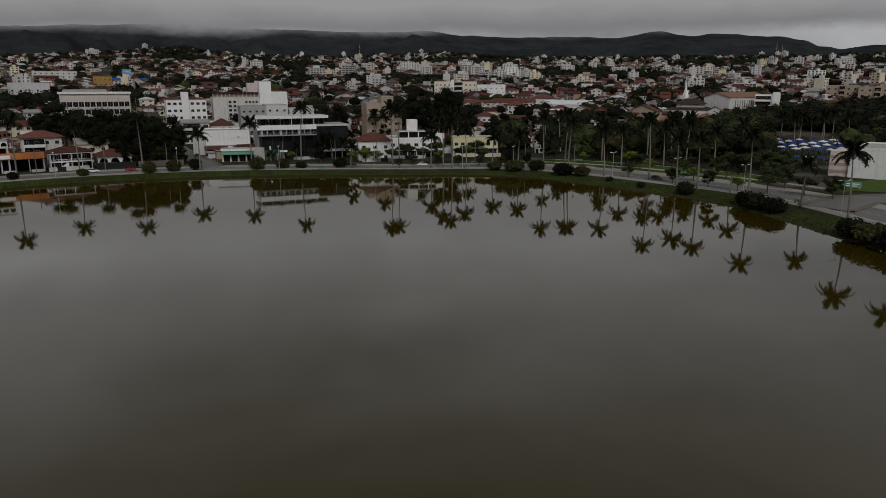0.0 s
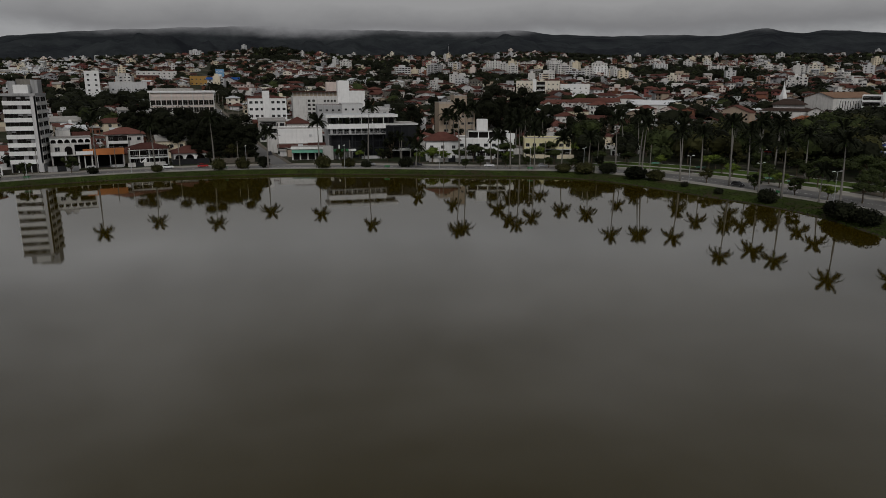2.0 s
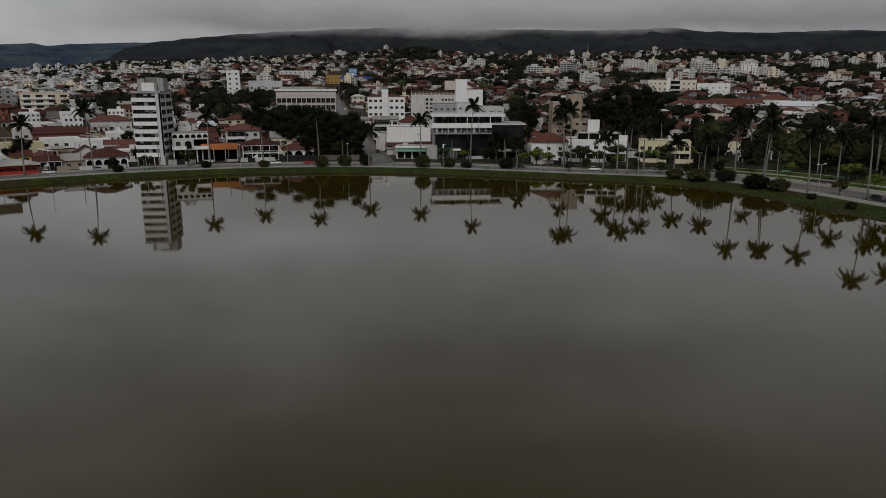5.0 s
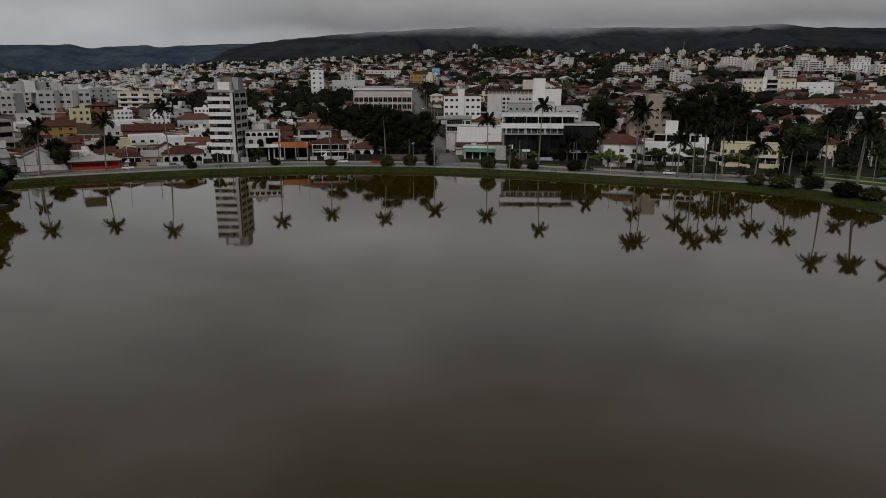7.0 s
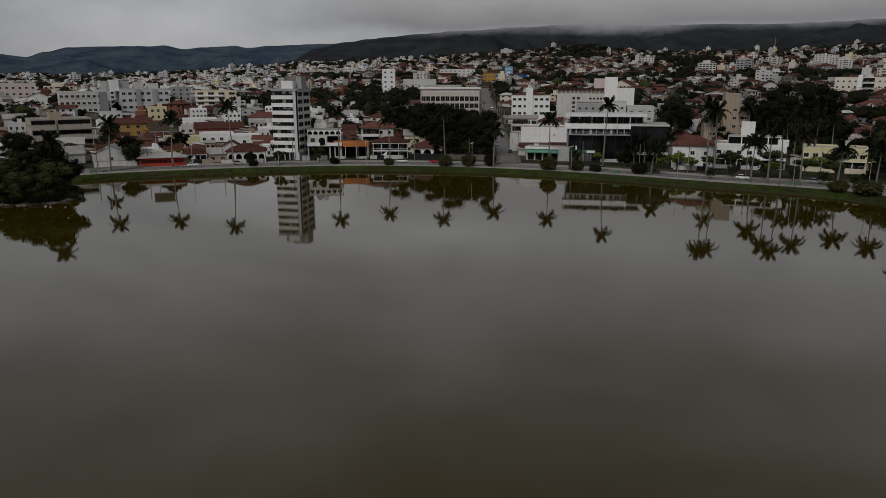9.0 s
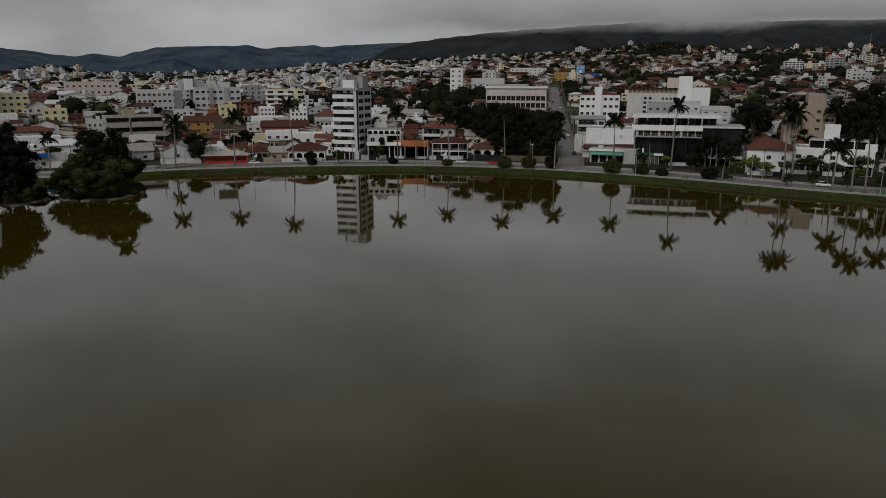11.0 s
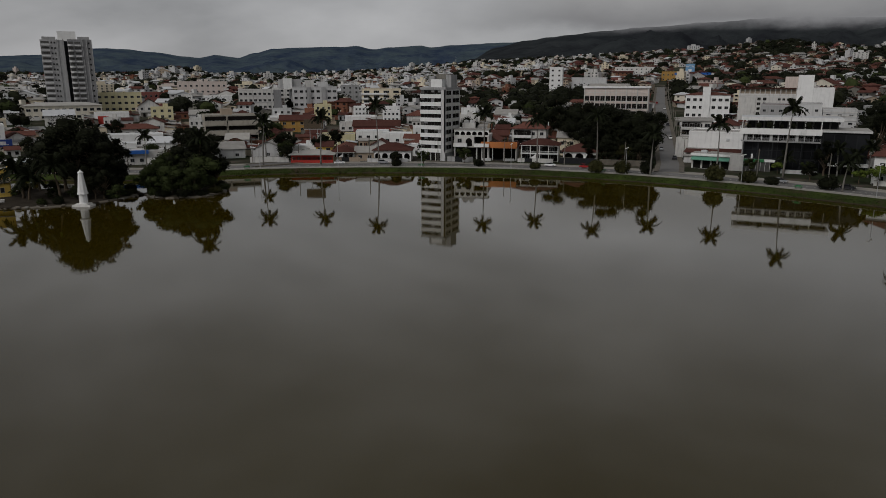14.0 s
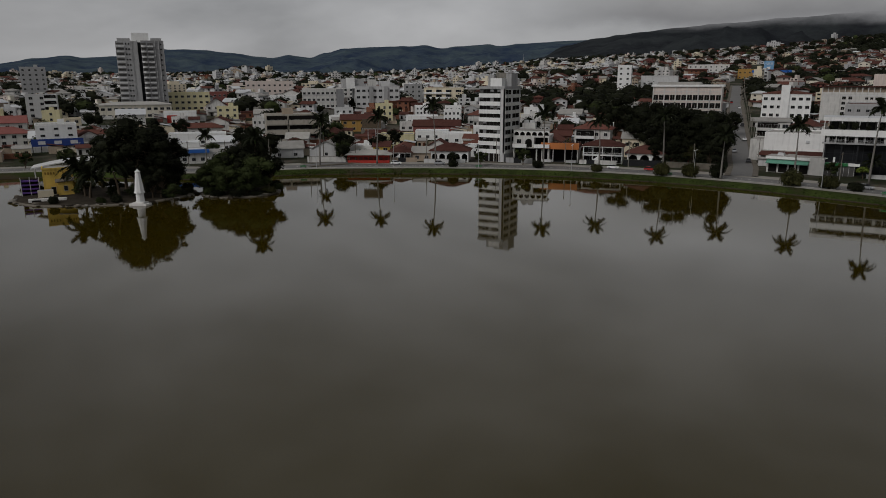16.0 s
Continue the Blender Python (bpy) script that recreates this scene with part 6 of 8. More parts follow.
for x in (8.4, 11.4, 21.2, 23.4, 26.0):
    m = Mesh()
    m.box(x, x + 0.4, -0.35, 0.0, -2, 43, "grey")
    part("fin", m, ob, "grey vertical fin")


def fronting(name, label, cx, cy, w, d, h, yaw, *rest, **kw):
    """A block given by the middle of its front."""
    ca, sa = math.cos(radians(yaw)), math.sin(radians(yaw))
    return block(name, label, cx - ca * w / 2, cy - sa * w / 2, w, d, h, yaw, *rest, **kw)


fronting("apartment_block", "grey seven-storey block far off", -455, 315, 16.5, 14, 23.5, 58, 7, 4, "grey", tank=True)
fronting("apartment_house", "pale yellow three-storey block of flats", -298.5, 311.5, 36, 12, 10.8, 50, 3, 10, "paleyellow", win=(1.7, 1.2))
fronting("long_building", "long cream building with a grey roof and rows of windows", -290.0, 273.0, 38, 15, 7.6, 54, 2, 11, "palecream", "hip", "sheet", rise=1.8, win=(2.0, 1.3))
ob = fronting("white_shop_house", "white building with a blue sign band below", -227.1, 184.8, 15.5, 14, 11.0, 58, 4, 3, "bright", win=(1.6, 0.8), tank=True)
m = Mesh()
m.box(-2, 17.5, -3.4, -2.8, 2.6, 5.6, "tentblue")
part("sign_band", m, ob, "blue sign band")
for k in range(3):
    m = Mesh()
    m.box(0.5 + k * 6, 3.2 + k * 6, -3.45, -3.38, 3.4, 4.8, "lightgrey")
    part("sign_mark", m, ob, "pale mark on the sign")
for k in range(7):
    m = Mesh()
    m.box(-1.8 + k * 3.1, -1.5 + k * 3.1, -3.2, -2.9, -3.4, 2.6, "darkgrey")
    part("post", m, ob)
ob = fronting("apartment_house", "grey-white flats with open dark balconies", -305.5, 228.0, 15, 12, 15.0, 59, 5, 3, "lightgrey", win=(1.6, 1.3))
balcony_stack(ob, 8.6, 14.2, 5, 3.08, "bright")
ob = fronting("low_building", "weathered beige three-storey building with long dark balconies", -161, 258, 24, 15, 13.2, 46, 3, 6, "beige", roofmat="slab", win=(2.6, 1.4), left=True, side_cols=2)
balcony_stack(ob, 0.3, 9.6, 3, 4.4, "beige", rail=2.3)
balcony_stack(ob, 10.4, 23.6, 3, 4.4, "beige", rail=2.3)
m = Mesh()
m.box(8.0, 13.0, 5, 10, 13.2, 16.2, "tan")
part("roof_room", m, ob, "brown roof room")
ob = block("apartment_block", "white and grey four-storey block with strip windows", -224, 340, 25, 14, 15.4, 40, 4, 9, "white", win=(1.5, 1.2))
m = Mesh()
m.box(20.5, 25.15, -0.4, 14.1, -2, 15.6, "midgrey", "slab")
part("end_pier", m, ob, "blank grey end wall")
for f in range(3):
    m = Mesh()
    m.box(0, 20.5, -0.2, 0.0, 0.4 + (f + 1) * 3.85, 0.75 + (f + 1) * 3.85, "lightgrey")
    part("string_course", m, ob)
ob = block("apartment_block", "grey stepped four-storey block", -203, 366, 28, 16, 16.0, 44, 4, 8, "lightgrey", win=(1.9, 1.3))
for x in (8.6, 17.8):
    m = Mesh()
    m.box(x, x + 2.6, -0.9, 3, -2, 16.2, "grey", "slab")
    part("projecting_bay", m, ob, "grey projecting bay")
for x0, x1, y0, y1, z1, mt in ((-7.0, 6.0, 4, 14, 21.0, "grey"), (-5.0, 0.0, 2.5, 7, 21.6, "bright"), (9.0, 14.0, 4, 9, 20.5, "white"), (17.0, 23.0, 5, 12, 19.6, "lightgrey")):
    m = Mesh()
    m.box(x0, x1, y0, y1, 15.0, z1, mt, "slab")
    part("roof_room", m, ob, "plain roof room")
block("apartment_block", "small dark grey block of flats", -210, 434, 13, 12, 12.4, 32, 4, 3, "grey")
ob = block("apartment_block", "cream and white flats with broad balconies", -178, 408, 26, 14, 12.6, 28, 4, 4, "cream", win=(3.6, 1.4))
for fl in range(1, 4):
    m = Mesh()
    m.box(-0.2, 17, -1.3, 0, fl * 3.15 - 0.2, fl * 3.15 + 0.9, "bright")
    part("balcony", m, ob, "white balcony front")
block("house", "house with a steep white gable and tile roof", -270, 306, 12, 10, 5.6, 46, 2, 3, "white", "gable_y", "tile_old", cat="house", rise=4.5)
fronting("shop_building", "dull red two-storey building", -321.6, 368.6, 19, 12, 7.2, 46, 2, 6, "maroon")
ob = fronting("shop_building", "white shop with a red corner", -255.4, 275.0, 15.8, 12, 6.0, 49, 1, 3, "bright")
m = Mesh()
m.box(0.3, 5.5, -0.15, 0.0, 0.4, 4.6, "red")
part("red_panel", m, ob, "red painted front panel")
fronting("apartment_block", "long pale pink and cream flats", -337.0, 434.0, 37, 12, 13.2, 44, 3, 9, "pinkish", win=(1.5, 1.2), tank=True)
fronting("flat_house", "row of blank white flat-roofed boxes", -267.6, 372.0, 24.8, 12, 6.2, 42, 2, 4, "bright", win=(1.4, 0.9))
ob = fronting("long_shop", "low shop with a blue and white roof edge", -150.5, 191.5, 19.5, 10, 4.8, 46, 1, 6, "white", z=0.8, roofmat="metalroof")
m = Mesh()
m.box(-0.5, 14, -1.2, 0.2, 4.0, 5.3, "blue")
part("fascia", m, ob, "blue fascia")
block("white_tall_house", "narrow white five-storey house", -86, 540, 10, 12, 22.5, 10, 6, 2, "bright", win=(1.4, 1.2))
block("hall_building", "long hall with a green roof edge", -73, 560, 27, 16, 13.6, 8, 2, 5, "lightgrey", roofmat="metalroof")
ob = block("blue_tank_building", "white building with a blue roof edge and pale blue tank", -5, 676, 29, 20, 9.0, 2, 3, 6, "white")
m = Mesh()
m.box(-1, 30, -1, 20, 9.0, 10.9, "blue")
part("roof_edge", m, ob, "blue roof edge")
m = Mesh()
m.box(8.2, 15.8, -1.5, 6, 2, 18.6, "paleblue")
m.box(10.6, 13.4, -1.6, -1.4, 11.8, 13.8, "bright")
part("tank", m, ob, "pale blue water tower")
txt = bpy.data.curves.new("lettering", "FONT")
txt.body, txt.size, txt.align_x, txt.extrude = "HOTEL", 2.2, "CENTER", 0.05
txt.materials.append(M["bright"])
sign = new("lettering", txt)
sign.parent = ob
sign.matrix_basis = pose(12, -1.62, 15.6, 90, 0, 0)
block("shop_building", "ochre building beside the street", -24, 735, 17, 16, 8.5, 3, 2, 4, "ochre")
block("long_building", "long pale building under a grey roof", -84, 815, 42, 18, 10.5, 8, 3, 8, "white", roofmat="metalroof")

for nm, label, x, y, w, d, h, yaw, fl, cols, wall, rf, rm in (
        ("flat_house", "pale green-cream flat-roofed building", -122, 273, 15.5, 12, 4.8, 30, 1, 4, "paleyellow", "flat", "slab"), ("flat_house", "long white flat-roofed building", -117, 296, 16, 13, 3.8, 28, 1, 4, "bright", "flat", "metalroof"),
        ("flat_house", "low white flat-roofed workshop", -100, 292, 14, 12, 4.2, 27, 1, 3, "bright", "flat", "metalroof"), ("long_building", "long white low building by the side street", -202, 221, 25, 10, 5.0, 46, 1, 6, "bright", "flat", "metalroof"),
        ("long_house", "long house under a red tile roof", -222, 245, 20, 10, 3.6, 46, 1, 5, "white", "hip", "tile"), ("shop_building", "white and red shop", -265, 271, 12, 10, 5.4, 48, 1, 3, "bright", "flat", "slab"),
        ("shed", "white shed with a pale metal roof", -275, 249, 14, 12, 5.4, 52, 1, 3, "white", "gable_x", "metalroof"), ("house", "small cream house with a flat roof", -280, 222, 8, 8, 5.4, 55, 2, 2, "cream", "flat", "slab"),
        ("long_house", "row of houses under a dark tile roof", -118, 354, 20, 12, 5.2, 24, 1, 5, "white", "hip", "tile"), ("house", "house under a brown tile roof", -52, 372, 18, 11, 5.4, 14, 2, 4, "cream", "hip", "tile_old"),
        ("flat_house", "white flat-roofed house among trees", -150, 340, 18, 12, 4.2, 30, 1, 4, "bright", "flat", "metalroof"), ("flat_house", "white flat-roofed house with a terrace", -140, 318, 15, 12, 4.0, 30, 1, 4, "white", "flat", "slab"),
        ("long_building", "white workshop with a long metal roof", -176, 222, 20, 10, 3.8, 44, 1, 5, "bright", "gable_x", "metalroof"), ("house", "small yellow house beside the bar", -99, 234, 6.5, 8, 5.0, 27, 2, 2, "yellow", "gable_x", "tile_old"), ("long_house", "long house under an ochre-edged brown roof", -165, 300, 18, 11, 6.0, 34, 2, 4, "ochre", "gable_x", "tile_old"), ("long_house", "row of workshops under dark red roofs", -128, 312, 24, 12, 4.0, 26, 1, 6, "maroon", "gable_x", "tile_old"),
        ("long_house", "long white house under a dark red roof", -262, 166, 24, 12, 5.4, 58, 2, 6, "white", "hip", "maroon"), ("long_house", "white hall with a long dull red roof", -288, 178, 26, 13, 6.4, 58, 2, 5, "white", "gable_x", "maroon"),
        ("long_building", "bright white low shops", -186, 200, 18, 10, 4.8, 46, 1, 5, "bright", "flat", "metalroof"),
        ("apartment_house", "pale flats with a roof room", -240, 395, 24, 13, 11.0, 40, 4, 6, "white", "flat", "slab"), ("long_house", "long tiled house on the slope", 250, 428, 33, 13, 6.0, -25, 2, 8, "white", "hip", "tile"),
        ("house", "cream house with a grey hipped roof", 198.5, 272, 12, 10, 4.6, -30, 1, 3, "cream", "hip", "sheet"), ("shed", "white box on a roof", 158, 372, 9, 8, 5.5, -16, 1, 2, "bright", "flat", "slab")):
    block(nm, label, x, y, w, d, h, yaw, fl, cols, wall, rf, rm, cat="building", left=x > 100, win=(1.5, 1.2))

# ---- eastern side ----
ob = fronting("apartment_block", "long cream four-storey flats with small windows", 263.0, 510.0, 36, 14, 15.6, -25, 4, 10, "palecream", left=True, win=(1.1, 1.0), tank=True)
balcony_stack(ob, 17.0, 24.0, 4, 3.9, "white")
m = Mesh()
m.box(14.0, 16.6, -0.9, 3, -3, 17.6, "bright")
part("stair_tower", m, ob, "white stair tower of the flats")
ob = fronting("warehouse", "long blank white building beside the flats", 291.0, 497.5, 24, 18, 13.0, -25, 1, 2, "bright", left=True, fronts=False, side_cols=0)
m = Mesh()
for k in range(5):
    m.box(2.0 + k * 4.6, 3.2 + k * 4.6, -0.05, 0.02, 9.6, 10.4, "glass")
part("window_row", m, ob, "row of small dark windows")
ob = fronting("long_house", "white house under a row of red tile gables", 249.0, 430.0, 40, 14, 4.6, -26, 1, 9, "white", "hip", "tile", left=True, rise=3.2)
for k in range(3):
    m = Mesh()
    m.box(5 + k * 11.0, 12 + k * 11.0, -4.0, 3, -2, 4.2, "white")
    m.gable(5 + k * 11.0, 12 + k * 11.0, -4.0, 6, 4.2, 2.3, "tile", "y", 0.6)
    m.face([(5 + k * 11.0, -4.0, 4.2), (12 + k * 11.0, -4.0, 4.2), (8.5 + k * 11.0, -4.0, 6.5)], "white")
    part("gable_bay", m, ob, "white bay under a red tile gable")
    part("window", window_mesh(1.6, 1.3, "plain"), ob, at=pose(8.5 + k * 11.0, -4.02, 1.2))
for x, y, w, d, h, fl, wall, roof, rm, label in (
        (271, 363, 15, 12, 6.4, 2, "bright", "flat", "metalroof", "bright white two-storey house with a flat roof"), (303, 396, 34, 12, 5.2, 1, "white", "gable_x", "metalroof", "long white shed with a pale roof"),
        (196, 330, 14, 11, 4.4, 1, "pinkish", "hip", "tile", "pale pink house with a red hipped roof"), (222, 372, 13, 11, 4.0, 1, "white", "hip", "tile", "white house under a red tile roof"),
        (240, 392, 15, 12, 4.2, 1, "cream", "hip", "tile_old", "cream house under a dark tile roof"), (262, 402, 14, 12, 6.2, 2, "white", "hip", "tile", "white two-storey house with a red roof"),
        (286, 432, 16, 12, 4.4, 1, "white", "gable_x", "tile", "white house with a long red roof"), (316, 452, 20, 12, 4.4, 1, "white", "hip", "tile", "wide white house with a red roof"),
        (232, 350, 12, 10, 4.0, 1, "white", "gable_x", "tile_old", "white house with a dark tiled gable"), (288, 384, 13, 11, 4.2, 1, "pinkish", "hip", "tile", "pink house under a red tile roof")):
    fronting("house", label, x, y, w, d, h, -math.degrees(math.atan2(x - 50, y + 10)) * 0.8, fl, 4, wall, roof, rm, left=True, cat="house")
ob = block("hall_building", "large white hall with a shallow tiled gable", 371.0, 334.0, 20, 44, 12.6, -80, 1, 1, "white", "gable_y", "tantile", side_cols=0, rise=3.4, fronts=False)
for k in range(11):
    m = Mesh()
    m.box(19.96, 20.06, 6.0 + k * 2.6, 6.9 + k * 2.6, 5.4, 10.6, "dark")
    m.box(20.0, 20.25, 5.6 + k * 2.6, 5.95 + k * 2.6, 4.8, 11.2, "bright")
    part("slit_window", m, ob, "tall dark slit window with a white fin")
ob = fronting("office_block", "white concrete office annex with long balconies", 388.0, 296.0, 15, 20, 14.4, -50, 4, 3, "bright", left=True, win=(3.2, 1.6))
balcony_stack(ob, 0.4, 9.6, 4, 3.6, "bright")
m = Mesh()
m.box(10.5, 14.8, -1.6, 5, -2, 16.6, "bright")
part("stair_tower", m, ob, "blank white stair tower")
ob = fronting("church_hall", "church hall with a two-tiered dark brown roof", 350.0, 324.0, 32, 20, 5.4, -44, 1, 5, "white", "hip", "brownroof", left=True, rise=3.0)
m = Mesh()
m.box(7, 25, 5, 16, 6.0, 9.2, "white")
part("clerestory", m, ob, "white raised storey between the roofs")
m = Mesh()
m.hip(7, 25, 5, 16, 9.2, 3.6, "brownroof", 1.6)
part("upper_roof", m, ob, "dark brown upper roof")
m = Mesh()
m.box(27, 36, -3, 9, -2, 5.0, "white")
m.gable(27, 36, -3, 9, 5.0, 2.6, "brownroof", "y", 0.5)
m.face([(27, -3, 5.0), (36, -3, 5.0), (31.5, -3, 7.6)], "white")
part("porch", m, ob, "white gabled porch")
sp = thing("church_spire", "slender white church spire with a flared foot", "spire", pose(357.0, 337.0, terrain(357, 337) + 4) @ Matrix.Diagonal((0.7, 0.7, 0.72, 1)))
m = Mesh()
m.tube([(0, 0, -9), (0, 0, 13), (0, 0, 15), (0, 0, 18), (0, 0, 22), (0, 0, 26)], [3.0, 3.0, 2.3, 1.3, 0.6, 0.15], "bright", 4)
part("shaft", m, sp)
m = Mesh()
m.box(-0.08, 0.08, -0.08, 0.08, 25.8, 28.2, "metal")
m.box(-0.6, 0.6, -0.07, 0.07, 27.2, 27.4, "metal")
part("cross", m, sp, "thin metal cross")
ob = fronting("house", "house with a steep brown roof and a white lattice gable", 346.5, 286.0, 9, 17, 4.6, -34, 1, 2, "white", "gable_y", "brownroof", left=True, rise=5.0, cat="house")
m = Mesh()
for k in range(5):
    m.box(1.2 + k * 1.6, 1.35 + k * 1.6, -0.12, 0.0, 4.2, 5.6 + 2.6 * (1 - abs(k - 2) / 2.0), "dark")
part("lattice", m, ob, "dark lattice in the gable")
fronting("house", "red-roofed house among the palms", 309.0, 298.0, 13, 11, 3.7, -44, 1, 3, "white", "hip", "orangetile", left=True, cat="house")
fronting("house", "orange tiled house behind the square", 333.5, 293.5, 17, 13, 3.6, -50, 1, 4, "pinkish", "hip", "orangetile", left=True, cat="house")
for cx, cy, w in ((482.6, 314.5, 20.8), (484.8, 289.1, 23.0)):
    ob = fronting("apartment_block", "tan flats with recessed balconies", cx, cy, w, 14, 14.2, -54, 4, 5, "tan", left=True, win=(1.3, 1.1), tank=True)
    balcony_stack(ob, w * 0.42, w * 0.58, 4, 3.55, "tan")
ob = block("arena", "big white blank-walled building by the square", 240, 127, 46, 30, 10.2, -66, 1, 1, "bright", side_cols=0, fronts=False, z=0.7)
m = Mesh()
m.box(-6.5, 0, 1.0, 14, -0.5, 9.0, "pinkish")
part("annex", m, ob)
for k in range(3):
    m = Mesh()
    m.box(-6.6, -0.5, 0.9, 1.05, 1.2 + k * 2.6, 2.3 + k * 2.6, "tan")
    part("band", m, ob)

rnd = random.Random(5)
for x, y, w, h, fl, yaw, wall, label in (
        (366, 920, 26, 24, 8, -21, "white", "white eight-storey block of flats"), (380, 925, 20, 20, 6, -21, "lightgrey", "pale grey block of flats"),
        (342, 685, 23, 17, 5, -25, "white", "white five-storey block of flats"), (388, 714, 30, 17, 5, -27, "lightgrey", "wide grey-white block of flats"),
        (213, 828, 25, 19, 6, -13, "lightgrey", "grey flats with open balconies"), (251, 820, 22, 24, 7, -16, "grey", "tall grey block of flats"),
        (261, 734, 20, 12, 4, -18, "white", "low white block of flats"), (442, 722, 23, 19, 6, -30, "bright", "bright white block of flats"),
        (506, 682, 27, 12, 4, -35, "tan", "bare brown-grey block of flats"), (395, 528, 36, 10, 3, -34, "white", "long low white building"),
        (640, 640, 22, 19, 6, -44, "white", "white rendered block of flats"), (638, 597, 26, 12, 4, -45, "cream", "cream rendered block of flats"), (552, 549, 14, 13, 4, -43, "bright", "narrow bright white town house"),
        (508, 441, 26, 13, 4, -46, "white", "white flats with dark balconies"), (690, 513, 24, 16, 5, -53, "bright", "bright white flats in two wings"),
        (292, 1000, 28, 20, 6, -14, "maroon", "dull red block of flats"), (320, 960, 24, 20, 6, -16, "lightgrey", "pale grey block of flats"), (430, 850, 26, 21, 7, -26, "white", "white rendered block of flats"),
        (470, 800, 24, 18, 6, -28, "bright", "white rendered block of flats"), (410, 780, 24, 22, 7, -26, "white", "white rendered block of flats"), (500, 860, 28, 20, 6, -29, "white", "white rendered block of flats"),
        (560, 800, 24, 19, 6, -33, "lightgrey", "grey-white block of flats"), (350, 800, 18, 22, 7, -22, "white", "tall white block of flats"), (600, 740, 26, 17, 5, -37, "white", "white rendered block of flats"),
        (-420, 400, 24, 14, 5, 48, "cream", "cream rendered block of flats"), (-380, 430, 26, 13, 4, 44, "pinkish", "pale pink block of flats"), (-340, 450, 22, 12, 4, 41, "white", "white rendered block of flats"),
        (-450, 350, 22, 12, 4, 54, "white", "white rendered block of flats"), (-300, 480, 24, 14, 5, 37, "lightgrey", "plain grey block of flats"), (-360, 500, 30, 13, 4, 39, "cream", "cream rendered block of flats")):
    kind = rnd.choice(((1.2, 1.1), (2.6, 1.2), (1.0, 1.7), (1.7, 1.4)))
    ob = block("apartment_block", label, x, y, w * 0.74, 12, h * 0.72, yaw + rnd.uniform(-14, 14), fl, max(2, int(w / rnd.uniform(3.8, 5.5))), wall, left=x > 0, tank=True, side_cols=2, win=kind, cat="flats", group="blocks of flats")
    if rnd.random() < 0.7:
        c = rnd.uniform(0.1, 0.55) * w * 0.74
        balcony_stack(ob, c, c + rnd.uniform(3.4, 6.5), fl, h * 0.72 / fl, rnd.choice(("grey", "lightgrey", "white", "cream")))
    if rnd.random() < 0.6:
        q = Mesh()
        q.box(w * 0.2, w * 0.5, 3, 9, h * 0.72, h * 0.72 + rnd.uniform(2, 4), wall)
        part("roof_room", q, ob)


# ---- trees past counting ----
THICKET = [Mesh(), Mesh()]


def thicket_tree(x, y, size, rnd, mat="leaf"):
    """One more tree of the joined greenery: short trunk and three leafy lobes."""
    z = terrain(x, y)
    m = THICKET[int(abs(x)) % 2]
    m.tube([(x, y, z - 0.5), (x, y, z + size * 0.8)], [0.18, 0.12], "wood", 5)
    lobes = []
    for k in range(3):
        a = k * 2.1 + rnd.uniform(0, 1)
        lobes.append(((x + math.cos(a) * size * 0.42, y + math.sin(a) * size * 0.42, z + size * rnd.uniform(0.75, 1.2)), (size * 0.62, size * 0.62, size * 0.55)))
    leaf_cloud(m, lobes, 210, 0.22 * size ** 0.6 + 0.35, mat, rnd)


# ---- islets ----
BEFORE = set(scene.objects)
islets()
islet_stones()
yellow_house_islet()
obelisk()
for kind, x, y, k, a in (("giant", -113, 134, 1.15, 20), ("giant", -106, 136, 0.92, 140), ("giant", -121, 137, 0.95, 250), ("giant", -112, 143, 0.85, 80), ("tall", -100, 132, 0.72, 0), ("broad", -101, 137, 0.7, 60),
                         ("tall", -128, 134, 0.8, 200), ("broad", -101, 130, 0.6, 10), ("islet", -94, 131, 0.4, 40), ("islet", -106, 128, 0.34, 70), ("islet", -112, 126, 0.28, 10), ("round", -103, 126.5, 0.55, 10), ("islet", -124, 124, 0.3, 40), ("round", -116, 129, 0.7, 100)):
    tree(kind, x, y, 0.6, k, a, group="trees on the islets")
for kind, x, y, s, a in (("islet", -92, 154, 1.15, 0), ("islet", -81, 155, 1.05, 100), ("broad", -86, 159, 1.45, 200), ("broad", -93, 161, 1.2, 300), ("islet", -79, 150, 0.8, 50), ("islet", -86, 146, 0.85, 90), ("islet", -95, 149, 0.8, 10), ("tall", -88, 154, 0.95, 30), ("broad", -80, 161, 1.1, 75)):
    tree(kind, (x + 86) * 0.88 - 89.5, (y - 155) * 0.88 + 152, 0.4, s * 0.93, a, group="trees on the islets")
PALM_LABEL = "tall royal palm with a pale trunk and arching fronds"


def palm(x, y, z0, height, lean=0.6, scale=1.0, label=PALM_LABEL, bark="bark"):
    ob = royal_palm(height, lean, int(x * 13 + y * 7), label, scale, bark)
    ob.matrix_basis = pose(x, y, z0)
    return ob


palm(-87.5, 155, 0.5, 15.5, 1.5, 1.0, "coconut palm rising out of the islet trees", "wood")
palm(-119, 122.5, 0.7, 8.2, 1.2, 1.25, "short coconut palm with drooping fronds beside the pavilion", "wood")
palm(-115.5, 121.5, 0.7, 6.8, 1.0, 1.1, "short coconut palm with drooping fronds beside the pavilion", "wood")
palm(-108, 125, 0.7, 9.6, 1.0, 1.15, "coconut palm in front of the dark tree", "wood")

# undergrowth at the islets' edges
rnd = random.Random(9)
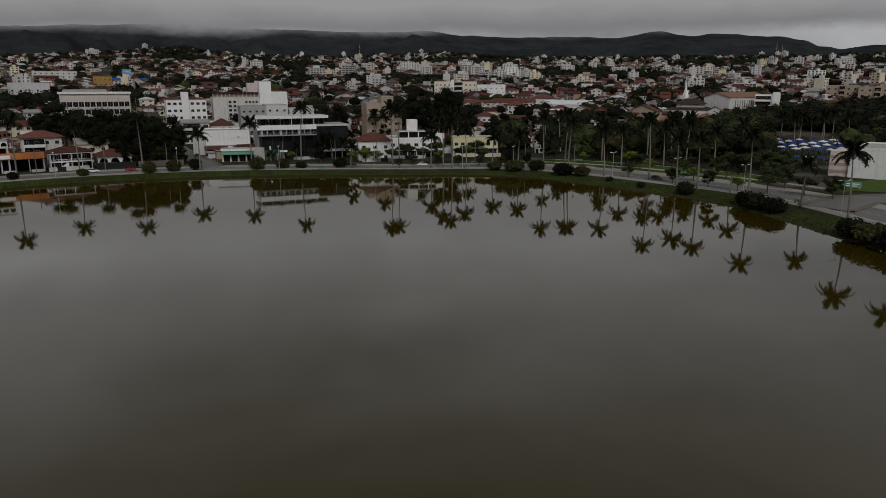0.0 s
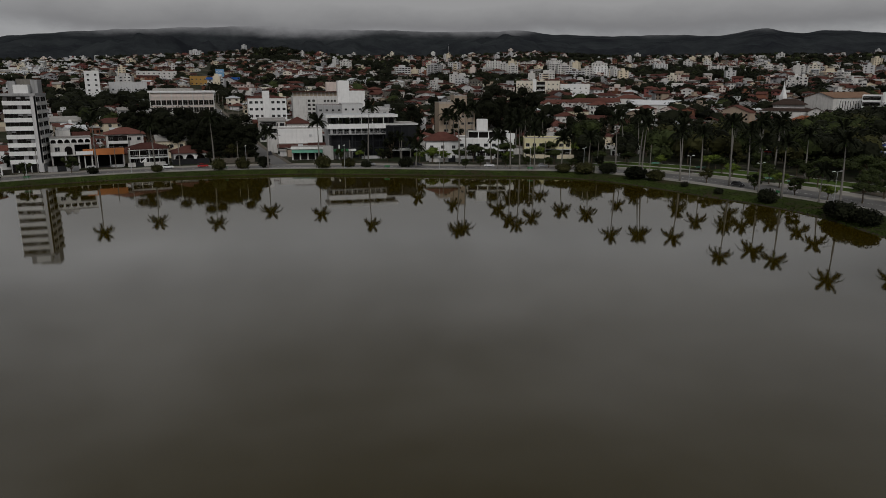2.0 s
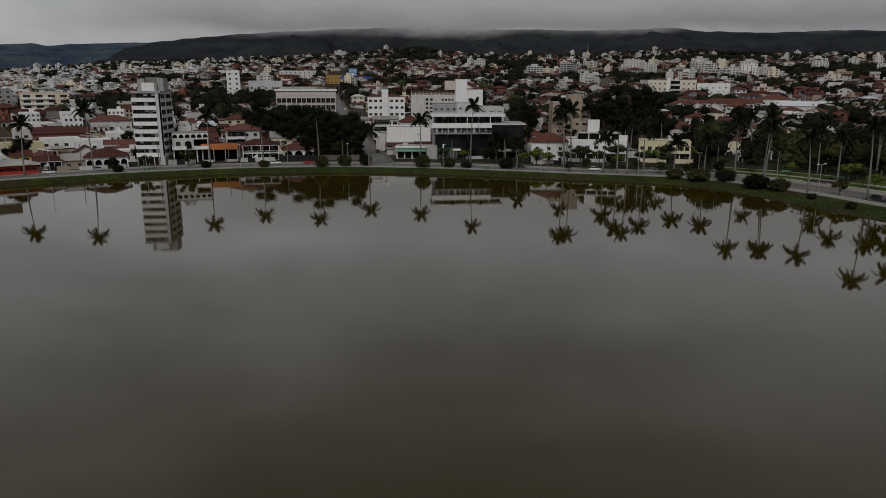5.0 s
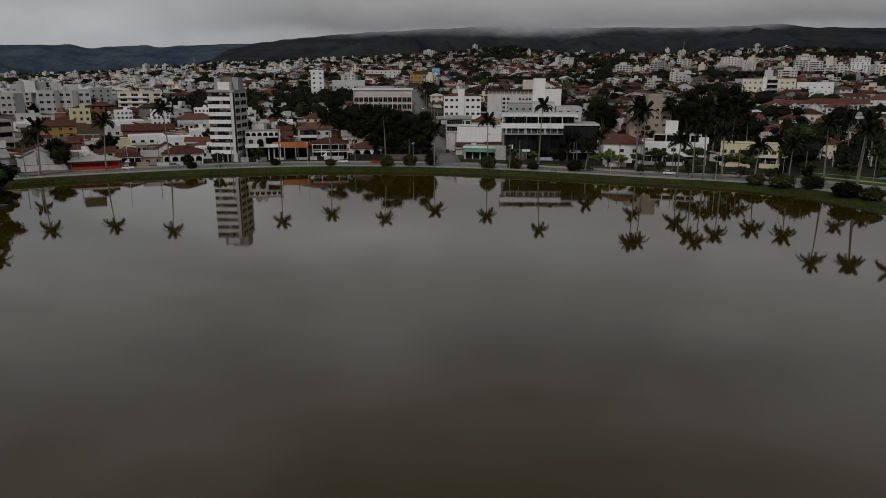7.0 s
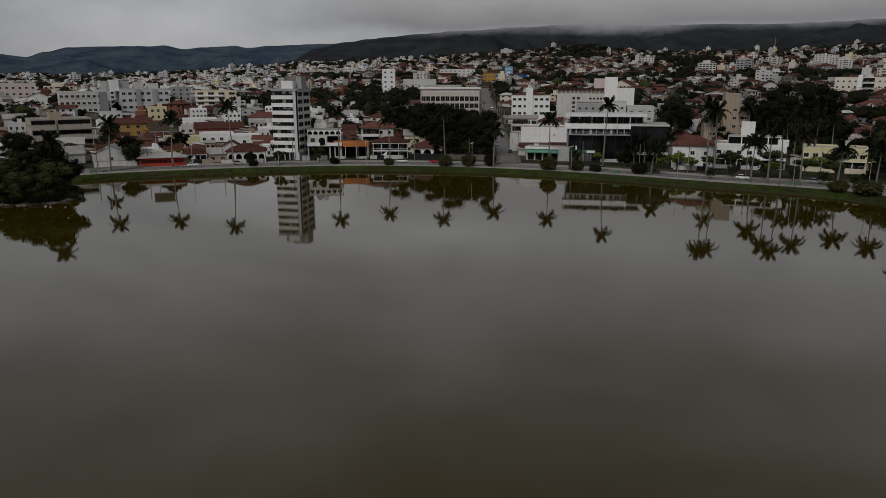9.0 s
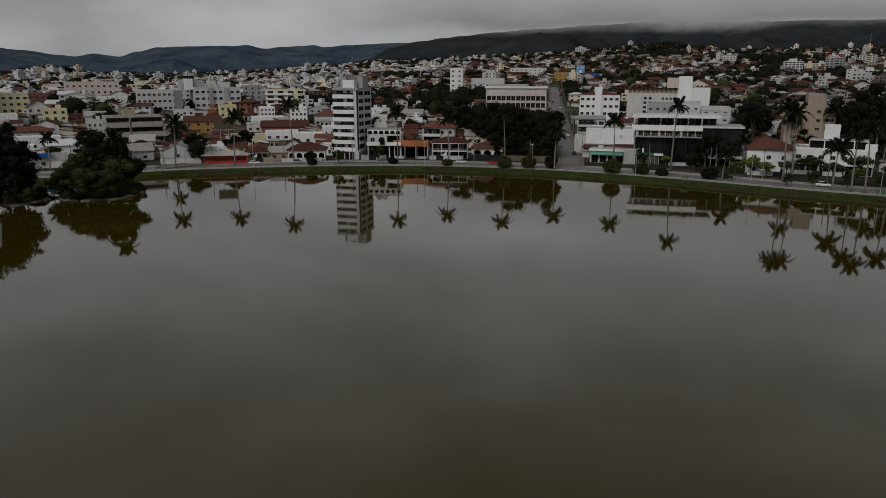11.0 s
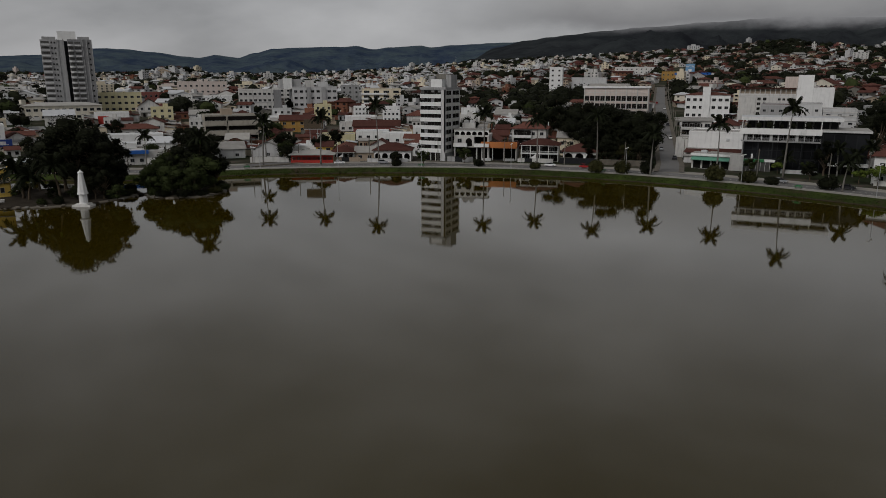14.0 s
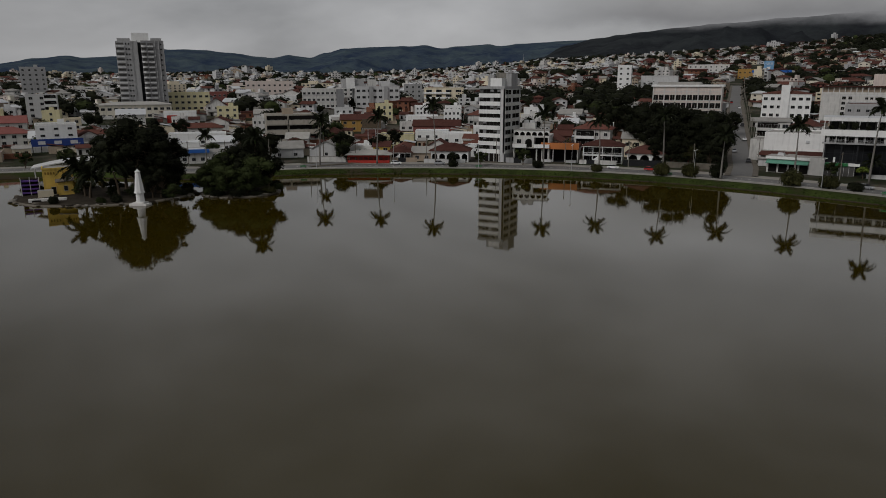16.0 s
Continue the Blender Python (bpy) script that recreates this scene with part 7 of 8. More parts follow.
for cx, cy, rx, ry, rot, n in ((-118, 128, 23.5, 15.5, 40, 16), (-89.5, 152, 10.2, 11.0, 10, 12)):
    for k in range(n):
        a = 2 * math.pi * k / n + rnd.uniform(-0.15, 0.15)
        px, py = rx * math.cos(a) * 0.94, ry * math.sin(a) * 0.94
        ca, sa = math.cos(radians(rot)), math.sin(radians(rot))
        x, y = cx + px * ca - py * sa, cy + px * sa + py * ca
        if math.hypot(x + 97, y - 123) < 5 or math.hypot(x + 128, y - 112) < 9:
            continue
        bush(x, y, 0.25, rnd.uniform(1.4, 2.6), rnd.uniform(1.3, 2.6), rnd.choice(("leaf", "leafmid", "leafolive")), "low shrub at the edge of the islet")
for ob in list(scene.objects):
    if ob not in BEFORE and ob.parent is None:
        ob.matrix_basis = GROW @ ob.matrix_basis

# ---- palms round the lake: foot and height ----
for x, y, h in ((-70.7, 234.5, 24.2), (-89.0, 222, 20), (-105, 208, 19), (-30.6, 243.5, 21.5), (-11, 247, 19.2), (10.4, 250, 21.5), (30.5, 240, 16.2), (51, 248, 19.6),
                (71.2, 248, 25.2), (86, 226, 11), (104.4, 228, 25.6), (106.5, 226, 24.5), (115, 213, 14.6), (119.5, 211, 19.2), (122.5, 209, 20.5), (128, 207.5, 17.8),
                (136.6, 202, 14.4), (144.5, 195.5, 15.0), (152, 189, 22), (162.5, 190, 23), (158, 181, 20.4), (162, 164, 18.5), (171, 150.5, 22.6), (170, 136, 17.3),
                (166, 122, 16.2), (174, 117, 11), (170, 106, 18), (168, 87, 12), (163, 70, 17), (162, 58, 17.5), (112, 258, 20.5), (134, 300, 22), (205, 225, 20),
                (212, 200, 19), (196, 172, 18), (224, 190, 20), (206, 156, 17.5), (238, 215, 20), (245, 180, 18), (216, 240, 19), (192, 206, 18), (182, 180, 17), (260, 226, 19),
                (140, 262, 20), (144, 266, 21), (147, 262, 19.5), (152, 268, 21), (150, 274, 20), (156, 262, 19), (121, 300, 19), (185, 240, 21), (198, 248, 20), (-116, 224, 14), (-140, 186, 14), (217.6, 192, 20), (220, 195, 19), (211, 176, 19), (198, 184, 21), (199.5, 186, 20), (316, 213, 15), (321, 214, 16), (325.4, 211, 14), (331, 208, 16), (336, 213, 15), (340, 210, 16), (322.5, 227, 15), (329, 224, 16), (345, 205, 15)):
    d = shore_distance(x, y)
    if d < 13:
        q = GROW @ Vector((x, y, 0.0))
        x, y, z = bank_place(q.x, q.y)
    else:
        z, h = terrain(x, y) - 0.05, h - 2.0
    palm(x, y, z, h, 0.9 if h > 16 else 0.5, 1.0 if h > 12 else 0.85)

for x, y, h in ((88, 262, 9.5), (92.5, 261.5, 7.5), (97, 262, 10.5), (72, 262, 6.0)):
    palm(x, y, 0.7, h, 0.5, 0.85, "small palm in front of the dark building")

# ---- shrubs and trees along the shore ----
for x, y, r, h in ((12.3, 239, 3.0, 4.4), (21, 240.5, 3.2, 4.6), (29, 242, 2.8, 4.4), (51, 234.5, 3.6, 5.0), (60.8, 234, 3.2, 3.7), (67.5, 232, 2.6, 2.6), (82.5, 229, 3.3, 3.8), (-9.6, 239.5, 2.4, 2.6),
                   (-29, 232, 2.2, 2.6), (-56, 220, 2.2, 2.6), (139, 187, 4.4, 4.0), (146, 183, 4.0, 3.8), (133, 192, 3.4, 3.0), (152.5, 176, 4.6, 4.2), (156.5, 170, 3.6, 3.6),
                   (160.5, 121, 3.2, 3.9), (162.5, 100, 3.4, 3.8), (160.8, 94.5, 4.2, 4.4), (160, 88, 3.6, 4.0), (152.5, 61, 4.2, 4.0), (150, 55, 4.4, 4.2), (148, 48, 4.4, 4.4), (157, 137, 1.6, 1.8), (155, 151, 1.6, 1.6)):
    if shore_distance(x, y) < 10:
        q = GROW @ Vector((x, y, 0.0))
        x, y = q.x, q.y
    x, y, z = bank_place(x, y)
    bush(x, y, z, r, h, "leaf" if (int(x) % 3) else "leafolive")
for kind, x, y, s in (("bright", 97, 242, 1.15), ("bright", 101, 238, 0.95), ("umbrella", 114, 239, 1.2), ("umbrella", 130, 242, 1.25), ("bright", 146, 244, 1.0), ("umbrella", 152, 246, 1.2), ("bright", 163, 246, 1.2),
                      ("mid", 171, 246, 2.0), ("broad", 182, 262, 1.2), ("broad", 168, 266, 1.0), ("mid", 196, 238, 0.9), ("bright", 92.5, 246, 0.8), ("mid", -52.5, 236.5, 0.62), ("mid", -39.5, 245.5, 0.72),
                      ("round", -64, 236, 0.7), ("round", 79, 247, 0.9), ("tall", 84, 262, 0.8), ("broad", 6, 279, 1.15), ("tall", 12, 281, 1.05), ("broad", 19, 283, 1.25), ("tall", 24, 279, 1.0), ("broad", 14, 293, 1.3),
                      ("broad", 2, 296, 1.2), ("broad", 21, 297, 0.85), ("tall", -6, 305, 1.1), ("broad", 8, 310, 1.3), ("broad", 15, 312, 1.0), ("broad", -14, 318, 1.3), ("broad", -2, 325, 1.35), ("mid", 14, 330, 1.3),
                      ("broad", -30, 345, 1.4), ("broad", -14, 345, 1.3), ("broad", 4, 350, 1.3), ("mid", 8, 366, 1.2), ("broad", -22, 380, 0.95), ("broad", -8, 382, 0.9), ("broad", 6, 380, 0.95), 
                      ("tall", 140, 318, 1.3), ("tall", 150, 326, 1.4), ("broad", 160, 316, 1.5), ("tall", 172, 336, 1.4), ("broad", 146, 342, 1.5), ("tall", 106, 340, 1.2), ("broad", 116, 352, 1.5), ("broad", 182, 350, 1.4),
                      ("tall", 206, 290, 1.2), ("broad", -100, 240, 0.9), ("mid", -108, 226, 0.9), ("broad", -133, 212, 1.0), ("tall", -142, 206, 0.9), ("mid", -150, 198, 0.9),
                      ("broad", -112, 270, 0.8), ("broad", -215, 240, 0.9), ("tall", -190, 205, 1.0), ("mid", -186, 162, 0.8), ("mid", -196, 152, 0.7),
                      ("umbrella", 186, 150, 0.9), ("umbrella", 192, 160, 1.0), ("bright", 183, 142, 0.9), ("umbrella", 196, 140, 1.0), ("mid", 202, 150, 0.8), ("umbrella", 188, 176, 1.0), ("bright", 196, 190, 1.0), ("mid", 204, 176, 0.9), ("umbrella", 210, 164, 1.0), ("olive", 206, 190, 0.8), ("umbrella", 200, 126, 0.95), ("mid", 208, 132, 0.8),
                      ("mid", 172, 140, 0.62), ("mid", 176, 128, 0.66), ("bright", 178, 118, 0.8), ("umbrella", 184, 112, 0.95), ("umbrella", 190, 104, 0.9), ("mid", 196, 116, 0.9), ("mid", 192, 96, 0.8), ("bright", 178, 62, 0.9), ("olive", 168, 158, 0.55),
                      ("tall", 150, 322, 1.75), ("tall", 158, 330, 1.9), ("tall", 166, 322, 1.7), ("tall", 174, 330, 1.85), ("tall", 182, 338, 1.6), ("tall", 142, 330, 1.5), ("broad", 134, 322, 1.5), ("tall", 108, 322, 1.4), ("broad", 100, 312, 1.3),
                      ("broad", 160, 296, 1.4), ("broad", 172, 300, 1.5), ("broad", 150, 292, 1.2), ("tall", 186, 286, 1.4), ("broad", 178, 276, 1.4), ("broad", -4, 366, 1.2), ("broad", -16, 368, 1.2), ("broad", -34, 368, 1.2), ("broad", 18, 362, 1.1), ("broad", 10, 298, 1.1), ("broad", 17, 301, 0.9), ("broad", -8, 292, 1.0),
                      ("tall", -27, 322, 1.1), ("tall", -21, 324, 1.15), ("tall", -15, 326, 1.0), ("broad", -10, 322, 1.1), ("broad", 3, 272, 0.95), ("broad", 9, 274, 1.0), ("tall", 15, 275, 0.85), ("broad", 21, 276, 1.0), ("broad", 23, 279, 0.75), ("tall", 6, 283, 1.1), ("broad", 13, 286, 1.25), ("broad", 23, 290, 0.75), ("broad", 11, 268, 0.85), ("broad", 23, 269, 0.9), ("olive", 17, 267, 0.8), ("broad", 4, 267.5, 0.7), ("broad", 25, 271, 0.6), ("round", 14, 265.5, 0.8), ("round", 20, 266, 0.8), ("round", 26, 266, 0.75), ("round", 8, 266, 0.7),
                      ("mid", 61.5, 261, 0.6), ("bright", 70, 261.5, 0.75), ("mid", 79, 262, 0.55), ("broad", 101, 258, 0.6), ("umbrella", 107, 236, 0.95), ("umbrella", 120, 233, 1.0), ("umbrella", 136, 228, 1.05), ("bright", 126, 230, 0.9), ("umbrella", 143, 222, 1.0), ("mid", 112, 224, 0.5), ("mid", 121, 220, 0.5), ("mid", 129, 217, 0.5), ("mid", 136, 212, 0.5), ("mid", 143, 206, 0.5), ("mid", 104, 219, 0.45), ("round", 150, 214, 0.7), ("round", 156, 208, 0.7), ("umbrella", 160, 216, 0.9), ("umbrella", 170, 210, 0.9), ("bright", 178, 200, 0.9),
                      ("broad", -203, 187, 0.8), ("olive", -198, 171, 0.6), ("mid", -186, 160, 0.6), ("broad", -104, 221, 0.65), ("mid", -98, 227, 0.6), ("broad", -114, 234, 1.0), ("broad", -146, 214, 1.2), ("bright", 186, 168, 0.9), ("bright", 190, 186, 1.1), ("umbrella", 226, 150, 1.4), ("mid", 232, 158, 0.9), ("umbrella", 220, 138, 1.3), ("mid", 238, 152, 0.9), ("umbrella", 212, 146, 1.3), ("umbrella", 216, 158, 1.2), ("broad", 204, 308, 1.0), ("broad", 212, 316, 0.9), ("broad", 226, 300, 1.1), ("broad", 240, 290, 1.1), ("broad", 254, 280, 1.1), ("broad", 268, 276, 1.1), ("tall", 234, 276, 0.9), ("broad", 248, 266, 1.0), ("tall", 262, 262, 0.9), ("broad", 280, 264, 1.1), ("tall", 292, 270, 0.9), ("broad", 300, 262, 1.0)):
    if -60 < x < 30 and 275 < y < 335:
        s *= 1.3
    tree(kind, x, y, None, s, (x * 31 + y * 17) % 360)
rnd = random.Random(21)
for k in range(330):
    # the wooded square east of the lake
    x, y = rnd.uniform(196, 330), rnd.uniform(110, 262)
    d = math.hypot(x - 233, y - 137)
    if shore_distance(x, y) < 50 or (x > 222 and y < 152) or d < 20 or abs(x - 300) + abs(y - 190) < 34 or (48.5 < math.degrees(math.atan2(x - 12, y + 38)) < 53.5 and x > 236) or (236 < x < 290 and abs(y - 233 + 0.45 * (x - 262)) < 9) or (x > 215 and abs(0.62 * (x - 225) - 0.78 * (y - 130)) < 5) or (shore_distance(x, y) < 84 and rnd.random() < 0.8):
        continue
    thicket_tree(x, y, rnd.uniform(5.5, 9.5), rnd, rnd.choice(("leaf", "leaf", "leafmid", "leafolive")))

# ---- houses that fill the town ----
TAKEN = []
for ob in scene.objects:
    if ob.parent is None and ob.get("category") and ob.get("kind") != "structure" and ob.get("category") not in ("tree", "palm tree", "shrub"):
        w = ob.children[0] if ob.children else None
        if w is not None and w.type == "MESH":
            xs = [v.co.x for v in w.data.vertices]
            ys = [v.co.y for v in w.data.vertices]
            c = ob.matrix_basis @ Vector(((min(xs) + max(xs)) / 2, (min(ys) + max(ys)) / 2, 0))
            TAKEN.append((c.x, c.y, math.hypot(max(xs) - min(xs), max(ys) - min(ys)) / 2))


# open yards and streets in front of the larger buildings
for a, b, c in list(TAKEN):
    if c > 8.5 and math.hypot(a - 50, b) > 280:
        v = Vector((50 - a, -5 - b)).normalized()
        TAKEN.append((a + v.x * (c + 4), b + v.y * (c + 4), c * 0.55))
        TAKEN.append((a + v.x * (c + 11), b + v.y * (c + 11), c * 0.4))
TAKEN += [(-303, 304, 12), (-291, 294, 10), (-283, 255, 12), (-270, 246, 10), (-178, 270, 9), (-217, 172, 10), (-204, 164, 10), (-192, 156, 10), (-205, 190, 9), (-193, 181, 9), (38, 322, 7), (33, 340, 7), (35, 358, 6), (30, 375, 6), (22, 428, 10), (20, 446, 9), (17, 462, 8)]


def street_x(y):
    for (xa, ya), (xb, yb) in zip(STREET[:-1], STREET[1:]):
        if ya <= y <= yb:
            return xa + (xb - xa) * (y - ya) / (yb - ya)
    return STREET[-1][0]


def free(x, y, r):
    if abs(x - street_x(y)) < r + 4.5 and y > 250:
        return False
    if x > 188 and y < 262:
        return False
    return all((x - a) ** 2 + (y - b) ** 2 > (r * 0.8 + c) ** 2 for a, b, c in TAKEN)


PROTOS = {}
SPECS = [("hip1", 11, 9, 3.3, 1, 3, "white", "hip", "tile", "white single-storey house with a clay tile roof"), ("hip2", 12, 10, 3.4, 1, 3, "cream", "hip", "tile_old", "cream single-storey house with a dark tile roof"),
         ("hip3", 10, 9, 6.2, 2, 3, "white", "hip", "tile", "two-storey white house with a clay tile roof"), ("gab1", 10, 12, 3.4, 1, 2, "white", "gable_y", "tile_old", "white house with a tiled gable"),
         ("gab2", 13, 9, 3.6, 1, 4, "pinkish", "gable_x", "tile", "pale pink house with a long tile roof"), ("gab3", 12, 10, 6.0, 2, 3, "tan", "gable_x", "tile", "tan two-storey house with a tile roof"),
         ("flat1", 10, 11, 6.4, 2, 3, "white", "flat", "slab", "white two-storey house with a flat roof"), ("flat2", 12, 11, 9.4, 3, 4, "bright", "flat", "slab", "white three-storey house with a flat roof"),
         ("flat3", 11, 12, 6.2, 2, 3, "lightgrey", "flat", "slab", "grey two-storey house with a flat roof"), ("shed1", 14, 12, 4.4, 1, 2, "white", "gable_x", "metalroof", "white shed with a pale metal roof"),
         ("shed2", 13, 13, 4.2, 1, 2, "lightgrey", "gable_x", "sheet", "grey shed with a sheet roof"), ("flat4", 11, 10, 8.8, 3, 3, "paleyellow", "flat", "slab", "pale yellow three-storey house with flat roof"),
         ("flat5", 13, 11, 3.7, 1, 3, "bright", "flat", "metalroof", "low white flat-roofed house"), ("flat6", 12, 12, 3.5, 1, 3, "tan", "flat", "slab", "low tan flat-roofed workshop"),
         ("gab4", 10, 9, 5.6, 2, 3, "brick", "gable_x", "tile_old", "bare brick two-storey house with dark tiles"),
         ("hip4", 12, 11, 3.5, 1, 3, "maroon", "hip", "tile_old", "dull red house with a dark tile roof"), ("hip5", 13, 11, 3.4, 1, 3, "bright", "hip", "tile", "bright white bungalow with a red tile roof")]
for s in SPECS:
    ob = block("house", s[9], 0, 0, s[1], s[2], s[3], 0, s[4], s[5], s[6], s[7], s[8], side_cols=1, z=2.0, cat="house", tank=s[0].startswith("flat"), group="houses of the town")
    PROTOS[s[0]] = (ob, s)

rnd = random.Random(8)
names = ["hip1"] * 3 + ["hip2"] * 5 + ["hip3"] * 2 + ["gab1"] * 3 + ["gab2"] * 3 + ["gab3", "gab4", "gab4"] + ["flat1", "flat3", "flat5", "flat6"] + ["shed1"] * 2 + ["shed2"] * 3 + ["hip4"] * 4 + ["hip5"] * 3
low_names = ["shed1", "shed2", "shed2", "hip1", "hip2", "hip2", "hip4", "hip5", "gab1", "gab2", "flat5", "flat5", "flat6"]
used = set()
for gy in range(0, 18):
    for gx in range(-36, 36):
        u, v = gx * 13.6 + rnd.uniform(-1.5, 1.5), 262 + gy * 13.0 + (gy // 2) * 5 + rnd.uniform(-1.5, 1.5)
        r = v - 10
        ang = u / 255.0
        if abs(ang) > 1.45:
            continue
        x, y = CENTRE.x - 10 + math.sin(ang) * r, CENTRE.y + math.cos(ang) * r
        d = shore_distance(x, y)
        if d < 48 or d > 190 or not free(x, y, 6.0):
            continue
        if (x > 150 and d < 85) or (x > 330 and y < 286):
            thicket_tree(x, y, rnd.uniform(5, 8), rnd, rnd.choice(("leaf", "leaf", "leafmid")))
            if x > 330:
                thicket_tree(x + 6, y - 5, rnd.uniform(5, 8), rnd, rnd.choice(("leaf", "leafmid", "leafolive")))
            continue
        if rnd.random() < (0.20 if x > -80 else 0.11):
            if d < 110:
                tree(rnd.choice(("broad", "mid", "tall", "olive", "broad", "round")), x, y, None, rnd.uniform(0.7, 1.1), rnd.uniform(0, 360))
            else:
                thicket_tree(x, y, rnd.uniform(4.5, 8), rnd, rnd.choice(("leaf", "leaf", "leaf", "leafmid")))
            continue
        key = rnd.choice(names if x > -60 else low_names if d < 130 or rnd.random() < 0.6 else ["flat1", "flat2", "flat3", "hip3", "flat4"])
        ob, s = PROTOS[key]
        yaw = -math.degrees(ang) + rnd.choice((0, 0, 0, -90, 0, -90)) + rnd.uniform(-9, 9)
        z = terrain(x, y)
        off = Vector((-s[1] / 2, -s[2] / 2, 0))
        mat = pose(x, y, z, 0, 0, yaw) @ Matrix.Diagonal((rnd.uniform(0.72, 1.12), rnd.uniform(0.8, 1.1), rnd.uniform(0.85, 1.12), 1)) @ Matrix.Translation(off)
        if key in used:
            copy_thing(ob, mat)
        else:
            ob.matrix_basis = mat
            used.add(key)
        if rnd.random() < (0.5 if x > -90 else 0.28):
            tx, ty = x + rnd.uniform(5, 7), y + rnd.uniform(-7, -5)
            if free(tx, ty, 2.5):
                thicket_tree(tx, ty, rnd.uniform(2.5, 4.6), rnd, rnd.choice(("leaf", "leaf", "leafmid", "leafolive")))
for key, (ob, s) in PROTOS.items():
    if key not in used:
        ob.matrix_basis = pose(-260 + 20 * len(used), 520, terrain(-260, 520))


# ---- the far town ----
def far_town():
    rnd = random.Random(33)
    walls = ["white"] * 3 + ["lightgrey"] * 3 + ["palecream", "cream", "pinkish", "tan", "tan", "tan", "grey", "grey", "grey", "midgrey", "maroon", "concrete", "concrete", "concrete", "brick", "brick"]
    roofs = ["tile"] * 6 + ["tile_old"] * 5 + ["sheet"] * 3 + ["metalroof"]
    lots = [Mesh(), Mesh(), Mesh()]
    woods = [Mesh(), Mesh()]
    n = 0
    while n < 16500:
        ang = radians(rnd.uniform(-68, 72))
        r = 400 + 1250 * rnd.random() ** 1.15 if n > 420 else rnd.uniform(1560, 1900)
        x, y = CENTRE.x - math.sin(ang) * r, CENTRE.y + math.cos(ang) * r
        if shore_distance(x, y) < 188 or (abs(x - street_x(y)) < 10 and y < 1150):
            continue
        if r > 1650 and math.degrees(abs(ang + 0.035)) > 4.5 and abs(math.degrees(ang) + 22.5) > 5:
            continue
        if any((x - a) ** 2 + (y - b) ** 2 < (5 + c) ** 2 for a, b, c in TAKEN):
            continue
        n += 1
        z = terrain(x, y)
        clump = noise.noise(Vector((x * 0.006, y * 0.006, 7)))
        if (x > 330 and y < 290) or rnd.random() < (0.11 + 0.35 * max(0, clump - 0.06) if x > 130 and r < 660 else 0.13 + 2.2 * max(0, clump - 0.06) if x > -150 else 0.05 + 0.9 * max(0, clump - 0.12)) + (0.14 if 1250 < r < 1650 else 0):
            w = woods[n % 2]
            for _ in range(rnd.randint(1, 4)):
                s = rnd.uniform(2.6, 7.4)
                c = (x + rnd.uniform(-7, 7), y + rnd.uniform(-7, 7), z + s * 0.85)
                leaf_cloud(w, [(c, (s, s, s * 0.8))], 52, 1.5, "leaf" if rnd.random() < 0.93 else "leafmid", rnd)
            continue
        m = lots[n % 3]
        w, d = rnd.uniform(5, 10) if rnd.random() < 0.92 else rnd.uniform(12, 22), rnd.uniform(5.5, 9.5)
        tall = r > 620 and rnd.random() < (0.035 if x > 150 else 0.008)
        fl = rnd.randint(3, 6) if tall else rnd.choice((1, 1, 1, 1, 1, 2, 2, 3))
        if tall:
            w *= 1.25
        h = fl * 2.5 + 0.1
        yaw = math.atan2(-(x - CENTRE.x), y - CENTRE.y) + rnd.choice((-0.75, -0.4, 0.0, 0.4, 0.75, 1.3)) + rnd.uniform(-0.2, 0.2)
        ca, sa = math.cos(yaw), math.sin(yaw)
        loc = Mesh()
        wall = rnd.choice(walls[:9] if tall or (x < -200 and rnd.random() < 0.6) else walls)
        roof = "flat" if tall or rnd.random() < (0.22 if x > -200 else 0.5) else rnd.choice(("hip", "gx", "gy"))
        loc.box(-w / 2, w / 2, -d / 2, d / 2, -9, h, wall, "metalroof" if rnd.random() < 0.4 else "slab")
        rm = rnd.choice(roofs if x > -200 or rnd.random() < 0.4 else ("metalroof", "metalroof", "sheet"))
        if roof == "hip":
            loc.hip(-w / 2, w / 2, -d / 2, d / 2, h, 0.24 * min(w, d), rm, 0.9)
        elif roof == "gx":
            loc.gable(-w / 2, w / 2, -d / 2, d / 2, h, 0.24 * d, rm, "x", 0.8)
        elif roof == "gy":
            loc.gable(-w / 2, w / 2, -d / 2, d / 2, h, 0.2 * w, rm, "y")
            loc.face([(-w / 2, -d / 2, h), (w / 2, -d / 2, h), (0, -d / 2, h + 0.2 * w)], wall)
        else:
            loc.box(-w * 0.2, w * 0.15, -1.5, 1.5, h, h + 2.4, wall)
        k = max(2, int(w / 3.6))
        for f in range(fl):
            for c in range(k):
                xx = -w / 2 + w * (c + 0.5) / k
                ww = rnd.uniform(0.6, 0.95)
                loc.box(xx - ww, xx + ww, -d / 2 - 0.07, -d / 2 + 0.05, f * 2.5 + 0.8, f * 2.5 + 1.9, "glass")
        m.grid([(x + ca * p[0] - sa * p[1], y + sa * p[0] + ca * p[1], z + p[2]) for p in loc.v], [], wall)
        base = len(m.v) - len(loc.v)
        m.f += [tuple(i + base for i in f) for f in loc.f]
        m.m += loc.m
    for m in lots:
        tagged(part("far_houses", m), "far-off white houses with clay tile roofs on the slope", "houses", kind="stuff")
    for m in woods:
        tagged(part("far_trees", m), "dark trees scattered among the far houses", "trees", kind="stuff")


far_town()


